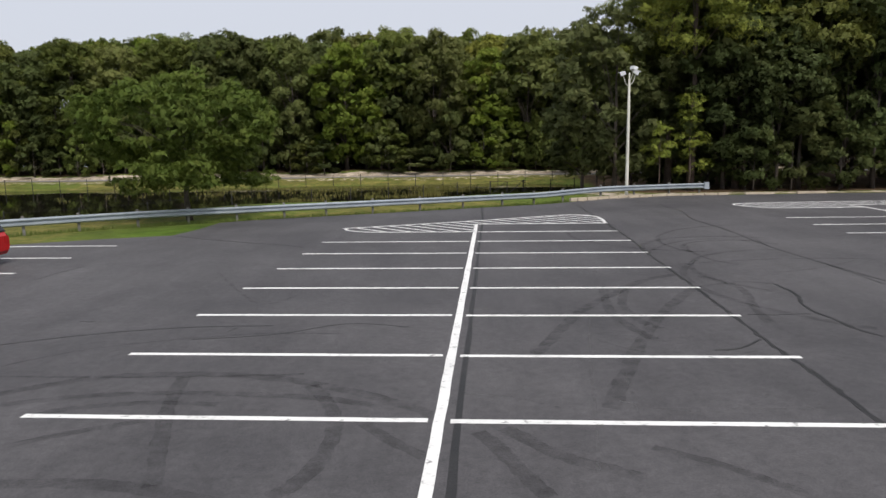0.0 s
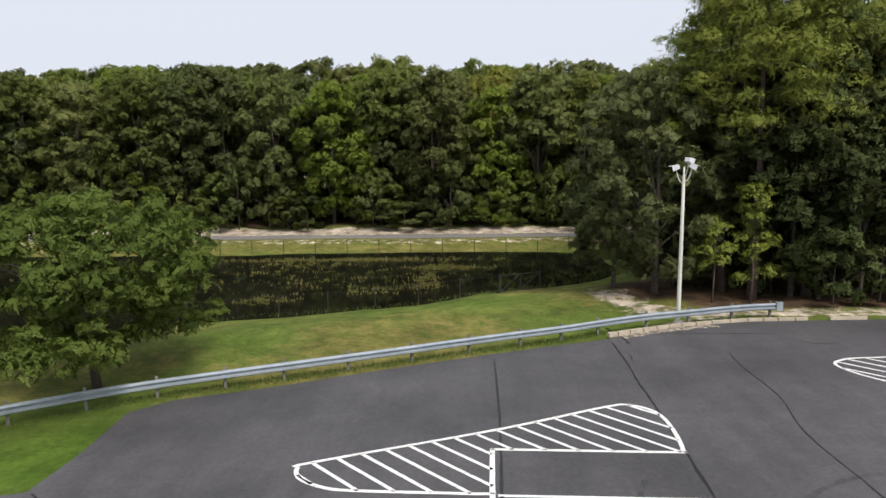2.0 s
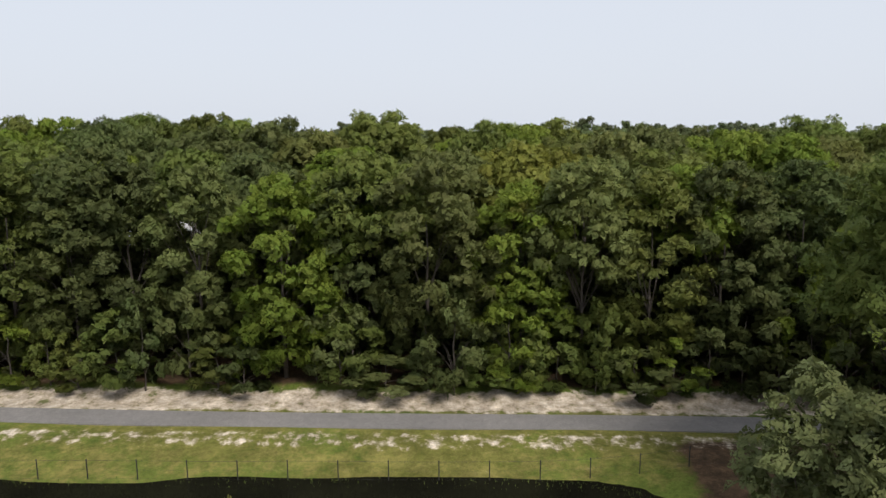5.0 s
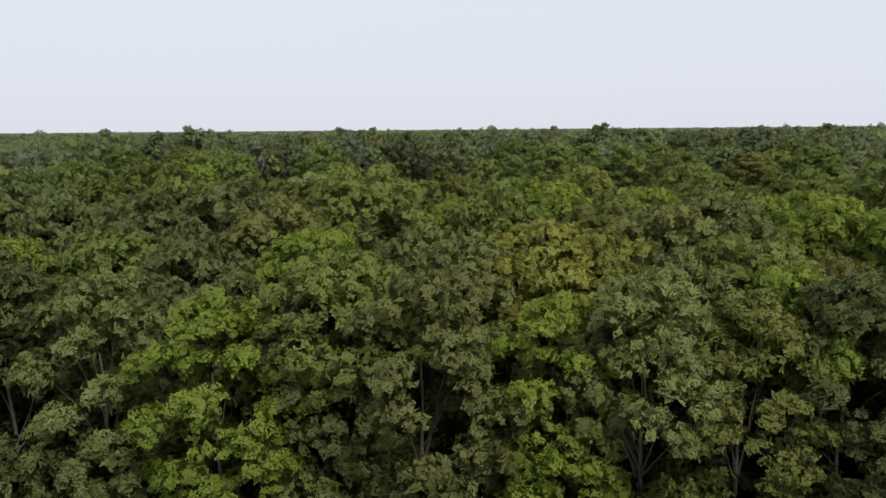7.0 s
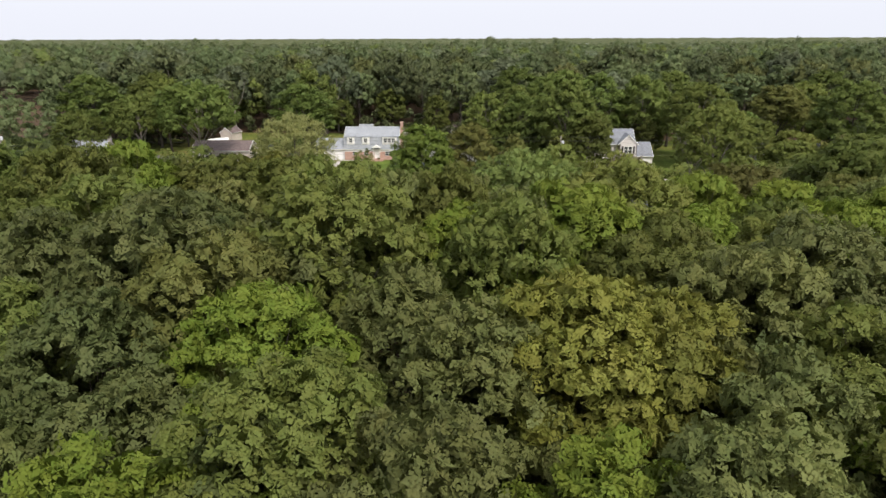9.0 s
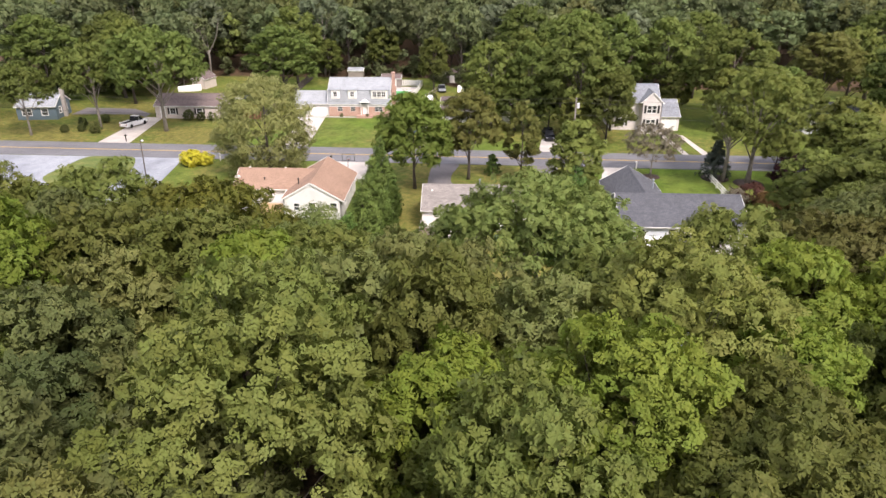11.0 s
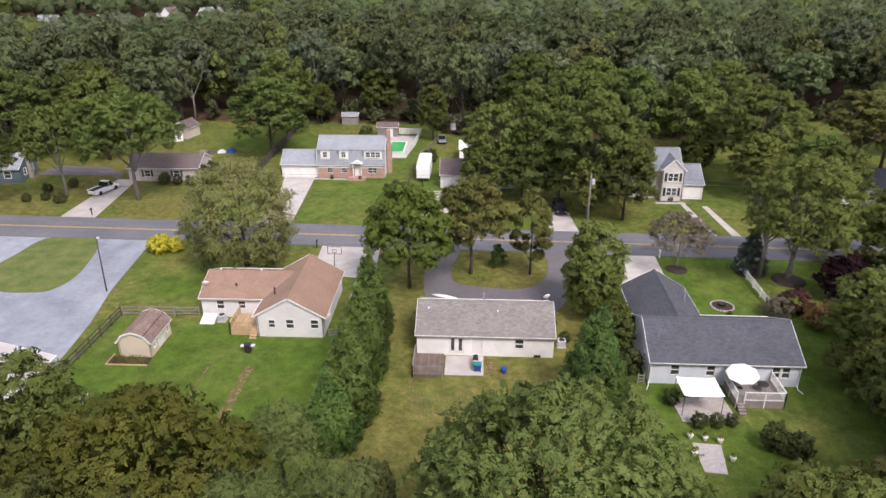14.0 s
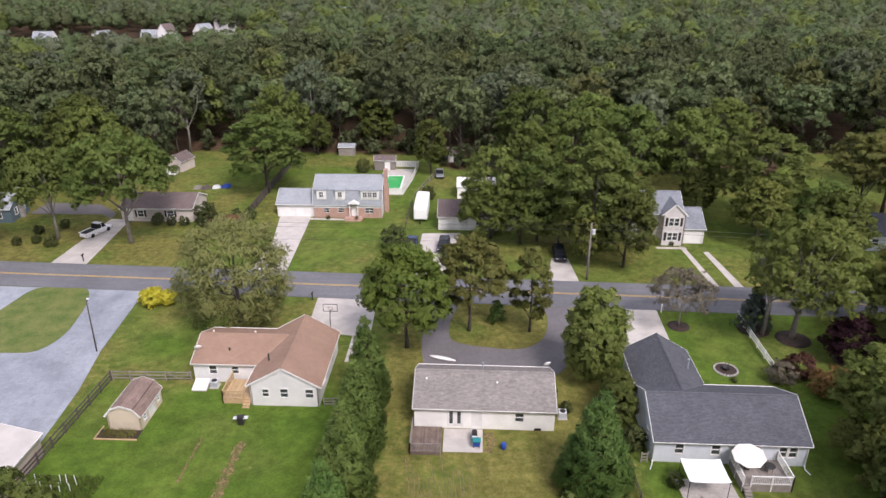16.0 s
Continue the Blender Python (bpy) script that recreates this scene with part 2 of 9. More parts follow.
STEEL_POST = surface("weathered_post", (0.20, 0.20, 0.19), (0.12, 0.11, 0.10), 0.8, 2, 20)
POLE_PAINT = surface("cream_pole_paint", (0.66, 0.65, 0.58), (0.55, 0.54, 0.48), 0.55, 0.8, 20, 0.08, 0.1)
LAMP_CASE = surface("lamp_casing", (0.62, 0.63, 0.64), (0.50, 0.51, 0.53), 0.5, 2, 25, 0.08, 0.1)
BLACK = surface("black_metal", (0.02, 0.02, 0.02), (0.035, 0.033, 0.03), 0.6, 2, 25)
BARK = surface("bark", (0.062, 0.050, 0.041), (0.105, 0.088, 0.074), 0.95, 1.5, 7, 0.35, 0.9, objvar=0.3, dist=0.05)
BARK_PALE = surface("pale_bark", (0.26, 0.235, 0.20), (0.17, 0.15, 0.13), 0.95, 1.5, 7, 0.3, 0.8, objvar=0.15, dist=0.05)
BARK_PINE = surface("pine_bark", (0.065, 0.048, 0.040), (0.105, 0.078, 0.064), 0.95, 1.5, 7, 0.35, 0.9, dist=0.05)
OAK = leaf_surface("oak_leaf", (0.114, 0.141, 0.031), (0.151, 0.177, 0.044))
DARK = leaf_surface("dark_leaf", (0.087, 0.110, 0.035), (0.119, 0.140, 0.047))
MAPLE = leaf_surface("maple_leaf", (0.133, 0.186, 0.025), (0.175, 0.222, 0.035), objvar=0.07, hue=0.006)
GREY = leaf_surface("greyish_leaf", (0.125, 0.141, 0.044), (0.160, 0.175, 0.055))
OLIVE = leaf_surface("olive_leaf", (0.174, 0.188, 0.036), (0.221, 0.226, 0.047), hue=0.01, cell=10.0)
RUST = leaf_surface("turning_leaf", (0.118, 0.128, 0.034), (0.150, 0.150, 0.043), hue=0.01)
LOCUST = leaf_surface("locust_leaf", (0.092, 0.132, 0.024), (0.136, 0.180, 0.036), objvar=0.05, hue=0.004, cell=19.0)
NEEDLE = leaf_surface("pine_needle", (0.140, 0.176, 0.030), (0.230, 0.256, 0.042), objvar=0.12, hue=0.008, trans=0.15, cell=15.0, cut=0.46)
CYPRESS = leaf_surface("cypress_leaf", (0.070, 0.126, 0.028), (0.134, 0.198, 0.044), trans=0.15, islvar=0.30, cell=9.0, cut=0.50)
PALE_NEEDLE = leaf_surface("pale_pine_needle", (0.090, 0.124, 0.034), (0.150, 0.182, 0.050), objvar=0.1, hue=0.008, trans=0.15, cell=15.0, cut=0.46)
SPRUCE = leaf_surface("spruce_needle", (0.085, 0.115, 0.090), (0.110, 0.140, 0.112), trans=0.1, cell=9.0, cut=0.50)
PURPLE = leaf_surface("purple_leaf", (0.042, 0.016, 0.024), (0.060, 0.024, 0.032))
GOLD = leaf_surface("golden_leaf", (0.560, 0.530, 0.050), (0.660, 0.620, 0.075), islvar=0.08, objvar=0.05, hue=0.003)
BARE = leaf_surface("sparse_brown_leaf", (0.205, 0.182, 0.132), (0.255, 0.222, 0.160), objvar=0.08, hue=0.004, cut=0.50)
# far leaves: near leaf colours shifted bluer, aerial haze put into the base colour
HAZED_OAK = leaf_surface("far_oak_leaf", (0.125, 0.161, 0.067), (0.171, 0.208, 0.089), islvar=0.10, cell=3.1, cut=0.58, tilt=0.36)
HAZED_DARK = leaf_surface("far_dark_leaf", (0.098, 0.125, 0.058), (0.140, 0.167, 0.074), islvar=0.10, cell=3.1, cut=0.58, tilt=0.36)
HAZED_MAPLE = leaf_surface("far_maple_leaf", (0.165, 0.207, 0.057), (0.216, 0.254, 0.073), islvar=0.10, cell=3.1, cut=0.58, tilt=0.36)
HAZED_GREY = leaf_surface("far_grey_leaf", (0.124, 0.153, 0.086), (0.158, 0.185, 0.105), islvar=0.10, cell=3.1, cut=0.58, tilt=0.36)
WILLOW = leaf_surface("willow_leaf", (0.245, 0.270, 0.096), (0.300, 0.320, 0.118), cell=12.0, trans=0.45)
GARDEN_OAK = leaf_surface("garden_oak_leaf", (0.116, 0.155, 0.038), (0.160, 0.201, 0.050))
DRIVE_MAPLE = leaf_surface("dark_maple_leaf", (0.122, 0.162, 0.030), (0.168, 0.210, 0.041))
LIGHT_OAK = leaf_surface("light_oak_leaf", (0.140, 0.186, 0.048), (0.192, 0.240, 0.066), objvar=0.03, hue=0.004)
OLIVE_OAK = leaf_surface("olive_oak_leaf", (0.083, 0.096, 0.018), (0.155, 0.159, 0.027), objvar=0.03, hue=0.004)
HICKORY = leaf_surface("hickory_leaf", (0.116, 0.136, 0.050), (0.154, 0.174, 0.066), objvar=0.05, hue=0.004, cell=14.0)
# turning leaf for the far woods, haze mixed into its colour likewise
HAZED_RUST = leaf_surface("far_turning_leaf", (0.130, 0.142, 0.050), (0.162, 0.166, 0.060), islvar=0.10, cell=3.1, cut=0.58, tilt=0.36)
WEED = leaf_surface("water_weed", (0.120, 0.116, 0.032), (0.184, 0.172, 0.050), trans=0.1, cell=0)
GRASS_BLADE = leaf_surface("grass_blade", (0.085, 0.125, 0.026), (0.125, 0.155, 0.042), trans=0.2, cell=0)
WHITE_PAINT = surface("white_paint", (0.80, 0.79, 0.76), (0.72, 0.71, 0.68), 0.55, 0.8, 15, 0.04, 0.05)
SIDING_WHITE = siding_surface("cream_siding", (0.92, 0.90, 0.86))
SIDING_GREY = siding_surface("pale_grey_siding", (0.78, 0.765, 0.75))
SIDING_BLUE = siding_surface("blue_grey_siding", (0.68, 0.72, 0.77))
SIDING_SLATE = siding_surface("slate_blue_siding", (0.12, 0.17, 0.20))
SIDING_TAN = siding_surface("tan_siding", (0.55, 0.47, 0.38))
SIDING_PINK = siding_surface("beige_siding", (0.62, 0.55, 0.50))
SIDING_ASH = siding_surface("ash_grey_siding", (0.66, 0.62, 0.60))
SIDING_SAND = siding_surface("sand_siding", (0.70, 0.60, 0.46))
BRICK = surface("brick_veneer", (0.36, 0.21, 0.16), (0.45, 0.31, 0.25), 0.9, 3.0, 12, 0.25)
ROOF_BROWN = shingle_surface("brown_shingle", (0.290, 0.190, 0.138), (0.345, 0.226, 0.166))
ROOF_TAUPE = shingle_surface("taupe_shingle", (0.205, 0.188, 0.174), (0.305, 0.276, 0.256))
ROOF_SLATE = shingle_surface("dark_grey_shingle", (0.082, 0.086, 0.098), (0.118, 0.122, 0.136))
ROOF_GREY = shingle_surface("grey_shingle", (0.28, 0.30, 0.32), (0.36, 0.38, 0.40))
ROOF_MAUVE = shingle_surface("mauve_brown_shingle", (0.150, 0.115, 0.108), (0.190, 0.150, 0.142))
ROOF_PALE = surface("pale_tan_roof", (0.50, 0.47, 0.44), (0.41, 0.385, 0.36), 0.8, 0.5, 12, 0.1)
GLASS = glass_surface()
# near-black colour standing in for the shade of unlit rooms
DARK_ROOM = surface("dark_room", (0.05, 0.05, 0.05), (0.09, 0.085, 0.08), 0.9)
DECK_BROWN = surface("brown_deck_timber", (0.20, 0.15, 0.12), (0.13, 0.095, 0.08), 0.9, 1.2, 14, 0.3, 0.4, objvar=0.2)
WOOD_NEW = surface("new_deck_timber", (0.50, 0.36, 0.20), (0.42, 0.29, 0.16), 0.8, 1.5, 14, 0.15, 0.3, objvar=0.12)
WOOD_OLD = surface("weathered_timber", (0.20, 0.175, 0.155), (0.27, 0.24, 0.215), 0.9, 1.5, 14, 0.2, 0.4, objvar=0.15)
WOOD_DARK = surface("dark_fence_timber", (0.075, 0.062, 0.055), (0.11, 0.09, 0.08), 0.9, 1.5, 14, 0.2, 0.4, objvar=0.15)
CLOTH = surface("cream_canvas", (0.82, 0.78, 0.70), (0.76, 0.72, 0.64), 0.9, 1.0, 20, 0.04, 0.1)
SHEET = surface("white_sheet", (0.86, 0.86, 0.84), (0.82, 0.82, 0.80), 0.8, 1.0, 20, 0.03, 0.1)
MULCH = surface("dark_mulch", (0.035, 0.024, 0.020), (0.055, 0.038, 0.030), 0.95, 2, 12, 0.3, 0.8, dist=0.05)
STONE = surface("pale_stone", (0.42, 0.39, 0.36), (0.32, 0.29, 0.27), 0.9, 3, 12, 0.2, 0.5, objvar=0.2)
BLUE_PLASTIC = surface("blue_plastic", (0.02, 0.07, 0.34), (0.02, 0.06, 0.28), 0.45, 2, 20, 0.05, 0.05)
TEAL = surface("teal_fabric", (0.02, 0.22, 0.23), (0.015, 0.18, 0.19), 0.8)
POOL_GREEN = surface("green_pool_water", (0.05, 0.36, 0.10), (0.06, 0.42, 0.13), 0.08, 0.4, 5, 0.05, 0.05)
RUBBER = surface("tyre_rubber", (0.018, 0.018, 0.018), (0.026, 0.026, 0.026), 0.85)
RIM = surface("wheel_rim", (0.45, 0.45, 0.46), (0.38, 0.38, 0.39), 0.35, 3, 20, 0.05, 0.05, 0.7)
CAR_GLASS = surface("dark_car_glass", (0.015, 0.017, 0.02), (0.02, 0.022, 0.025), 0.06, 1, 10, 0.02, 0.0)
RED_CAR = surface("red_car_paint", (0.38, 0.012, 0.012), (0.34, 0.010, 0.010), 0.25, 1, 10, 0.02, 0.0)
WHITE_CAR = surface("white_car_paint", (0.80, 0.80, 0.80), (0.76, 0.76, 0.76), 0.3, 1, 10, 0.02, 0.0)
DARK_CAR = surface("dark_car_paint", (0.012, 0.013, 0.018), (0.016, 0.017, 0.022), 0.25, 1, 10, 0.02, 0.0)
BLUE_CAR = surface("navy_car_paint", (0.03, 0.05, 0.10), (0.035, 0.055, 0.11), 0.25, 1, 10, 0.02, 0.0)
SILVER_CAR = surface("silver_car_paint", (0.30, 0.32, 0.34), (0.28, 0.30, 0.32), 0.3, 1, 10, 0.02, 0.0, 0.4)
RED_LENS = surface("red_lens", (0.35, 0.01, 0.01), (0.30, 0.01, 0.01), 0.2, 1, 10, 0.02, 0.0)

# ==== building helpers ====
UP = Vector((0, 0, 1))

class Geo:
    """Points and faces of one mesh."""
    def __init__(self):
        self.v, self.f = [], []

    def add(self, verts, faces):
        k = len(self.v)
        self.v += [tuple(p) for p in verts]
        self.f += [tuple(i + k for i in f) for f in faces]
        return self

    def box(self, x0, x1, y0, y1, z0, z1, m=None):
        vs = [Vector((x, y, z)) for z in (z0, z1) for y in (y0, y1) for x in (x0, x1)]
        if m is not None:
            vs = [m @ p for p in vs]
        return self.add(vs, [(0, 2, 3, 1), (4, 5, 7, 6), (0, 1, 5, 4), (2, 6, 7, 3), (0, 4, 6, 2), (1, 3, 7, 5)])

    def bar(self, a, b, w, h=None, up=UP):
        """A square-edged bar from a to b."""
        a, b, h = Vector(a), Vector(b), h or w
        d = (b - a).normalized()
        s = d.cross(up)
        s = s.normalized() if s.length > 1e-4 else Vector((1, 0, 0))
        u = s.cross(d)
        vs = [p + s * i * w / 2 + u * j * h / 2 for p in (a, b) for j in (-1, 1) for i in (-1, 1)]
        return self.add(vs, [(0, 1, 3, 2), (4, 6, 7, 5), (0, 4, 5, 1), (2, 3, 7, 6), (0, 2, 6, 4), (1, 5, 7, 3)])

    def tube(self, pts, radii, sides=8, cap=True):
        pts = [Vector(p) for p in pts]
        k0 = len(self.v)
        rings = []
        for i, p in enumerate(pts):
            d = (pts[min(i + 1, len(pts) - 1)] - pts[max(i - 1, 0)]).normalized()
            s = d.cross(Vector((0.31, 0.93, 0.17))).normalized()
            u = s.cross(d)
            r = radii[i] if isinstance(radii, (list, tuple)) else radii
            ring = []
            for k in range(sides):
                a = 2 * math.pi * k / sides
                ring.append(len(self.v))
                self.v.append(tuple(p + (s * math.cos(a) + u * math.sin(a)) * r))
            rings.append(ring)
        for a, b in zip(rings, rings[1:]):
            for k in range(sides):
                j = (k + 1) % sides
                self.f.append((a[k], a[j], b[j], b[k]))
        if cap:
            self.f += [tuple(reversed(rings[0])), tuple(rings[-1])]
        return self

    def lathe(self, profile, centre, sides=16):
        """A solid of revolution about a vertical axis; profile rows of radius, height."""
        cx, cy, cz = centre
        rings = []
        for r, z in profile:
            ring = []
            for k in range(sides):
                a = 2 * math.pi * k / sides
                ring.append(len(self.v))
                self.v.append((cx + r * math.cos(a), cy + r * math.sin(a), cz + z))
            rings.append(ring)
        for a, b in zip(rings, rings[1:]):
            for k in range(sides):
                j = (k + 1) % sides
                self.f.append((a[k], a[j], b[j], b[k]))
        self.f += [tuple(reversed(rings[0])), tuple(rings[-1])]
        return self

    def prism(self, poly, z0, z1):
        """An upright prism over a polygon, drawn anticlockwise."""
        bm = bmesh.new()
        lo = [bm.verts.new((x, y, z0)) for x, y in poly]
        hi = [bm.verts.new((x, y, z1)) for x, y in poly]
        k = len(poly)
        for i in range(k):
            j = (i + 1) % k
            bm.faces.new((lo[i], lo[j], hi[j], hi[i]))
        top = bm.faces.new(hi)
        bm.faces.new(tuple(reversed(lo)))
        bm.normal_update()
        bmesh.ops.triangulate(bm, faces=[f for f in bm.faces if len(f.verts) > 4])
        bm.verts.index_update()
        self.add([v.co for v in bm.verts], [[v.index for v in f.verts] for f in bm.faces])
        bm.free()
        return self

    def mesh(self, name, mat, smooth=False):
        me = bpy.data.meshes.new(name)
        me.from_pydata(self.v, [], self.f)
        me.materials.append(mat)
        if smooth:
            me.polygons.foreach_set("use_smooth", [True] * len(me.polygons))
        me.update()
        return me

def part(name, geo, mat, parent, label="", smooth=False, m=None):
    """A mesh of its own under a thing or a part."""
    me = geo if isinstance(geo, bpy.types.Mesh) else geo.mesh(name, mat, smooth)
    ob = new(name, me)
    ob.parent = parent
    if m is not None:
        ob.matrix_local = m
    return tagged(ob, label) if label else ob

def thing(name, label, category, group="", kind="", m=None):
    ob = new(name)
    ob.empty_display_size = 0.3
    if m is not None:
        ob.matrix_world = m
    return tagged(ob, label, category, group, kind)

def solid(name, geo, mat, label, category, group="", kind="", smooth=False, m=None):
    ob = new(name, geo if isinstance(geo, bpy.types.Mesh) else geo.mesh(name, mat, smooth))
    if m is not None:
        ob.matrix_world = m
    return tagged(ob, label, category, group, kind)

def curve_through(pts, n=6, closed=False):
    """A smooth line through points of the plan."""
    P = [Vector((*p, 0) if len(p) == 2 else p) for p in pts]
    k = len(P)
    out = []
    for i in range(k if closed else k - 1):
        if closed:
            a, b, c, d = P[(i - 1) % k], P[i], P[(i + 1) % k], P[(i + 2) % k]
        else:
            a, b, c, d = P[max(i - 1, 0)], P[i], P[i + 1], P[min(i + 2, k - 1)]
        for j in range(n):
            t = j / n
            out.append(0.5 * ((2 * b) + (c - a) * t + (2 * a - 5 * b + 4 * c - d) * t * t + (3 * b - a - 3 * c + d) * t ** 3))
    if not closed:
        out.append(P[-1].copy())
    return out

def fall(x, y):
    """How far the ground drops along the lot's far edge, towards the guardrail."""
    d = (x + 10.6) * 0.408 - (y - 34.2) * 0.913
    def ease(a, b, v):
        q = np.clip((v - a) / (b - a), 0, 1)
        return q * q * (3 - 2 * q)
    return -(0.17 * np.clip(1 - d / 6.5, 0, 1) + 0.11 * np.clip(-d / 1.2, 0, 1)) * (1 - ease(3, 9, -d)) * (1 - ease(5, 10.5, x))

def ribbon(pts, width, z0, z1, wobble=0.0, rng=None):
    """A flat strip along a line of the plan, with thickness."""
    g = Geo()
    rows = []
    for i, p in enumerate(pts):
        d = (pts[min(i + 1, len(pts) - 1)] - pts[max(i - 1, 0)])
        d.z = 0
        d.normalize()
        s = Vector((d.y, -d.x, 0))
        w = width * (1 + (rng.uniform(-wobble, wobble) if wobble else 0)) / 2
        q = p + s * (rng.uniform(-wobble, wobble) * width * 0.5 if wobble else 0)
        rows.append([len(g.v) + k for k in range(4)])
        f = float(fall(q.x, q.y))
        g.v += [(q.x - s.x * w, q.y - s.y * w, z0 + f), (q.x - s.x * w, q.y - s.y * w, z1 + f), (q.x + s.x * w, q.y + s.y * w, z1 + f), (q.x + s.x * w, q.y + s.y * w, z0 + f)]
    for a, b in zip(rows, rows[1:]):
        g.f += [(a[1], b[1], b[0], a[0]), (a[2], b[2], b[1], a[1]), (a[3], b[3], b[2], a[2])]
    return g

def array_mesh(name, V, quads, tris, mat, N=None):
    """A mesh from arrays, quickly; N gives each point its own normal, so that leaves take the light of their clump."""
    me = bpy.data.meshes.new(name)
    nq, nt_ = len(quads), len(tris)
    loops = np.concatenate([quads.reshape(-1), tris.reshape(-1)]).astype(np.int32)
    starts = np.concatenate([np.arange(nq) * 4, nq * 4 + np.arange(nt_) * 3]).astype(np.int32)
    me.vertices.add(len(V))
    me.vertices.foreach_set("co", np.ascontiguousarray(V, dtype=np.float32).reshape(-1))
    me.loops.add(len(loops))
    me.loops.foreach_set("vertex_index", loops)
    me.polygons.add(nq + nt_)
    me.polygons.foreach_set("loop_start", starts)
    me.update(calc_edges=True)
    if N is not None:
        me.polygons.foreach_set("use_smooth", np.ones(nq + nt_, bool))
        me.normals_split_custom_set_from_vertices(np.ascontiguousarray(N, dtype=np.float32))
    me.materials.append(mat)
    return me

# ==== ground ====
POND = curve_through([(-60, 36), (-40, 37), (-22, 41.5), (-14.7, 47.2), (-8, 49.2), (-2.5, 51.2), (0.5, 53.2), (3.2, 54.6), (6, 56.0), (9.1, 58.0), (10.9, 60.2),
                      (11.6, 63), (11.3, 66.8), (9.0, 69.6), (4, 70.3), (-8, 70.2), (-20, 69.9), (-34, 69.6), (-50, 69), (-64, 66), (-72, 55)], 5, True)
PX, PY = np.array([p.x for p in POND]), np.array([p.y for p in POND])

def inside(x, y, px, py):
    hit = np.zeros(np.shape(x), bool)
    j = len(px) - 1
    for i in range(len(px)):
        c = (py[i] > y) != (py[j] > y)
        hit ^= c & (x < (px[j] - px[i]) * (y - py[i]) / (py[j] - py[i] + 1e-9) + px[i])
        j = i
    return hit

def distance(x, y, px, py):
    best = np.full(np.shape(x), 1e9)
    for i in range(len(px)):
        ax, ay, bx, by = px[i - 1], py[i - 1], px[i], py[i]
        dx, dy = bx - ax, by - ay
        t = np.clip(((x - ax) * dx + (y - ay) * dy) / (dx * dx + dy * dy + 1e-9), 0, 1)
        best = np.minimum(best, np.hypot(x - ax - t * dx, y - ay - t * dy))
    return best

def step(a, b, x):
    t = np.clip((x - a) / (b - a), 0, 1)
    return t * t * (3 - 2 * t)

def waves(x, y, s, k=0.0):
    return np.sin(x / s + 1.3 * np.sin(y / s * 0.7 + k)) * np.sin(y / s * 1.1 + 0.9 * np.sin(x / s * 0.6 + 2 * k))

WATER_LEVEL = -0.6

def height(x, y):
    x, y = np.asarray(x, float), np.asarray(y, float)
    d = distance(x, y, PX, PY)
    dip = np.where(inside(x, y, PX, PY), -0.62 - np.minimum(1.4, d * 0.35), -0.62 * (1 - step(0.0, 5.5, d)))
    bank = 0.55 * step(78.8, 83.0, y) * (1 - step(110, 145, y)) * (1 + 0.3 * waves(x, y, 2.3))
    rough = 0.05 * waves(x, y, 3.1, 1.0) * step(46.5, 49, y) * (1 - step(130, 150, y))
    return dip + bank + fall(x, y) + rough * (y > 46) - 45 * step(1750, 3600, np.hypot(x, y))

def woods(x, y):
    """How far a place of the plan is woodland floor."""
    a = step(81.2, 83.0, y) * (1 - step(134, 139, y + 0.12 * np.abs(x - 2) * (x < 2) - 0.12 * np.clip(x - 12, 0, 34)))
    b = step(11.5, 14.5, x) * step(46.3, 48.0, y) * (1 - step(74, 75.5, y))
    b2 = step(8.5, 11.0, x) * step(48.5, 50.5, y) * (1 - step(54, 57, y))
    lawn = (np.abs(x - 65 - (y - 228) * 0.45) < 8) & (y < 266)
    c = ~lawn * step(246, 256, y + 0.02 * x - 12 * step(-72, -66, x) * (1 - step(-10, -4, x)))
    e = 0.5 * step(46, 50, x) * step(146, 150, y) * (1 - step(166, 171, y))
    f = step(-62, -75, x) * step(40, 50, y) * (1 - step(140, 150, y))
    return np.maximum.reduce([a, b, b2, c, e, f])

def stretch(fine, out):
    return np.concatenate([-np.array(out[::-1]) + fine[0], fine, fine[-1] + np.array(out)])

OUT = [4, 10, 20, 40, 80, 160, 320, 640, 1280, 2400, 4200]
gx, gy = stretch(np.arange(-92, 83, 1.0), OUT), stretch(np.arange(22, 262, 1.0), OUT)
XX, YY = np.meshgrid(gx, gy)
ZZ = height(XX, YY)
nx, ny = len(gx), len(gy)
idx = np.arange(nx * ny).reshape(ny, nx)
quads = np.stack([idx[:-1, :-1], idx[:-1, 1:], idx[1:, 1:], idx[1:, :-1]], -1).reshape(-1, 4)
ground_me = array_mesh("ground", np.stack([XX, YY, ZZ], -1).reshape(-1, 3), quads, np.zeros((0, 3), int), GROUND)
ground_me.polygons.foreach_set("use_smooth", [True] * len(ground_me.polygons))
wd = woods(XX, YY)
sand = 0.76 * step(78.2, 78.8, YY) * (1 - step(80.9, 82.0, YY)) * (XX < 40)
sand = np.maximum(sand, 0.42 * step(73.4, 74.2, YY) * (1 - step(75.2, 75.8, YY)))
sand = np.maximum(sand, 0.66 * np.exp(-(((XX - 9.6 + 0.30 * (YY - 50)) / 1.5) ** 4 + ((YY - 49.6) / 3.6) ** 4)))
sand = np.maximum(sand, 0.60 * np.exp(-(((XX - 11.5) / 2.6) ** 4 + ((YY - 46.4) / 1.2) ** 4)))
sand = np.maximum(sand, 0.62 * step(9.5, 12, XX) * step(45.0, 45.5, YY) * (1 - step(46.4, 48.0, YY)))
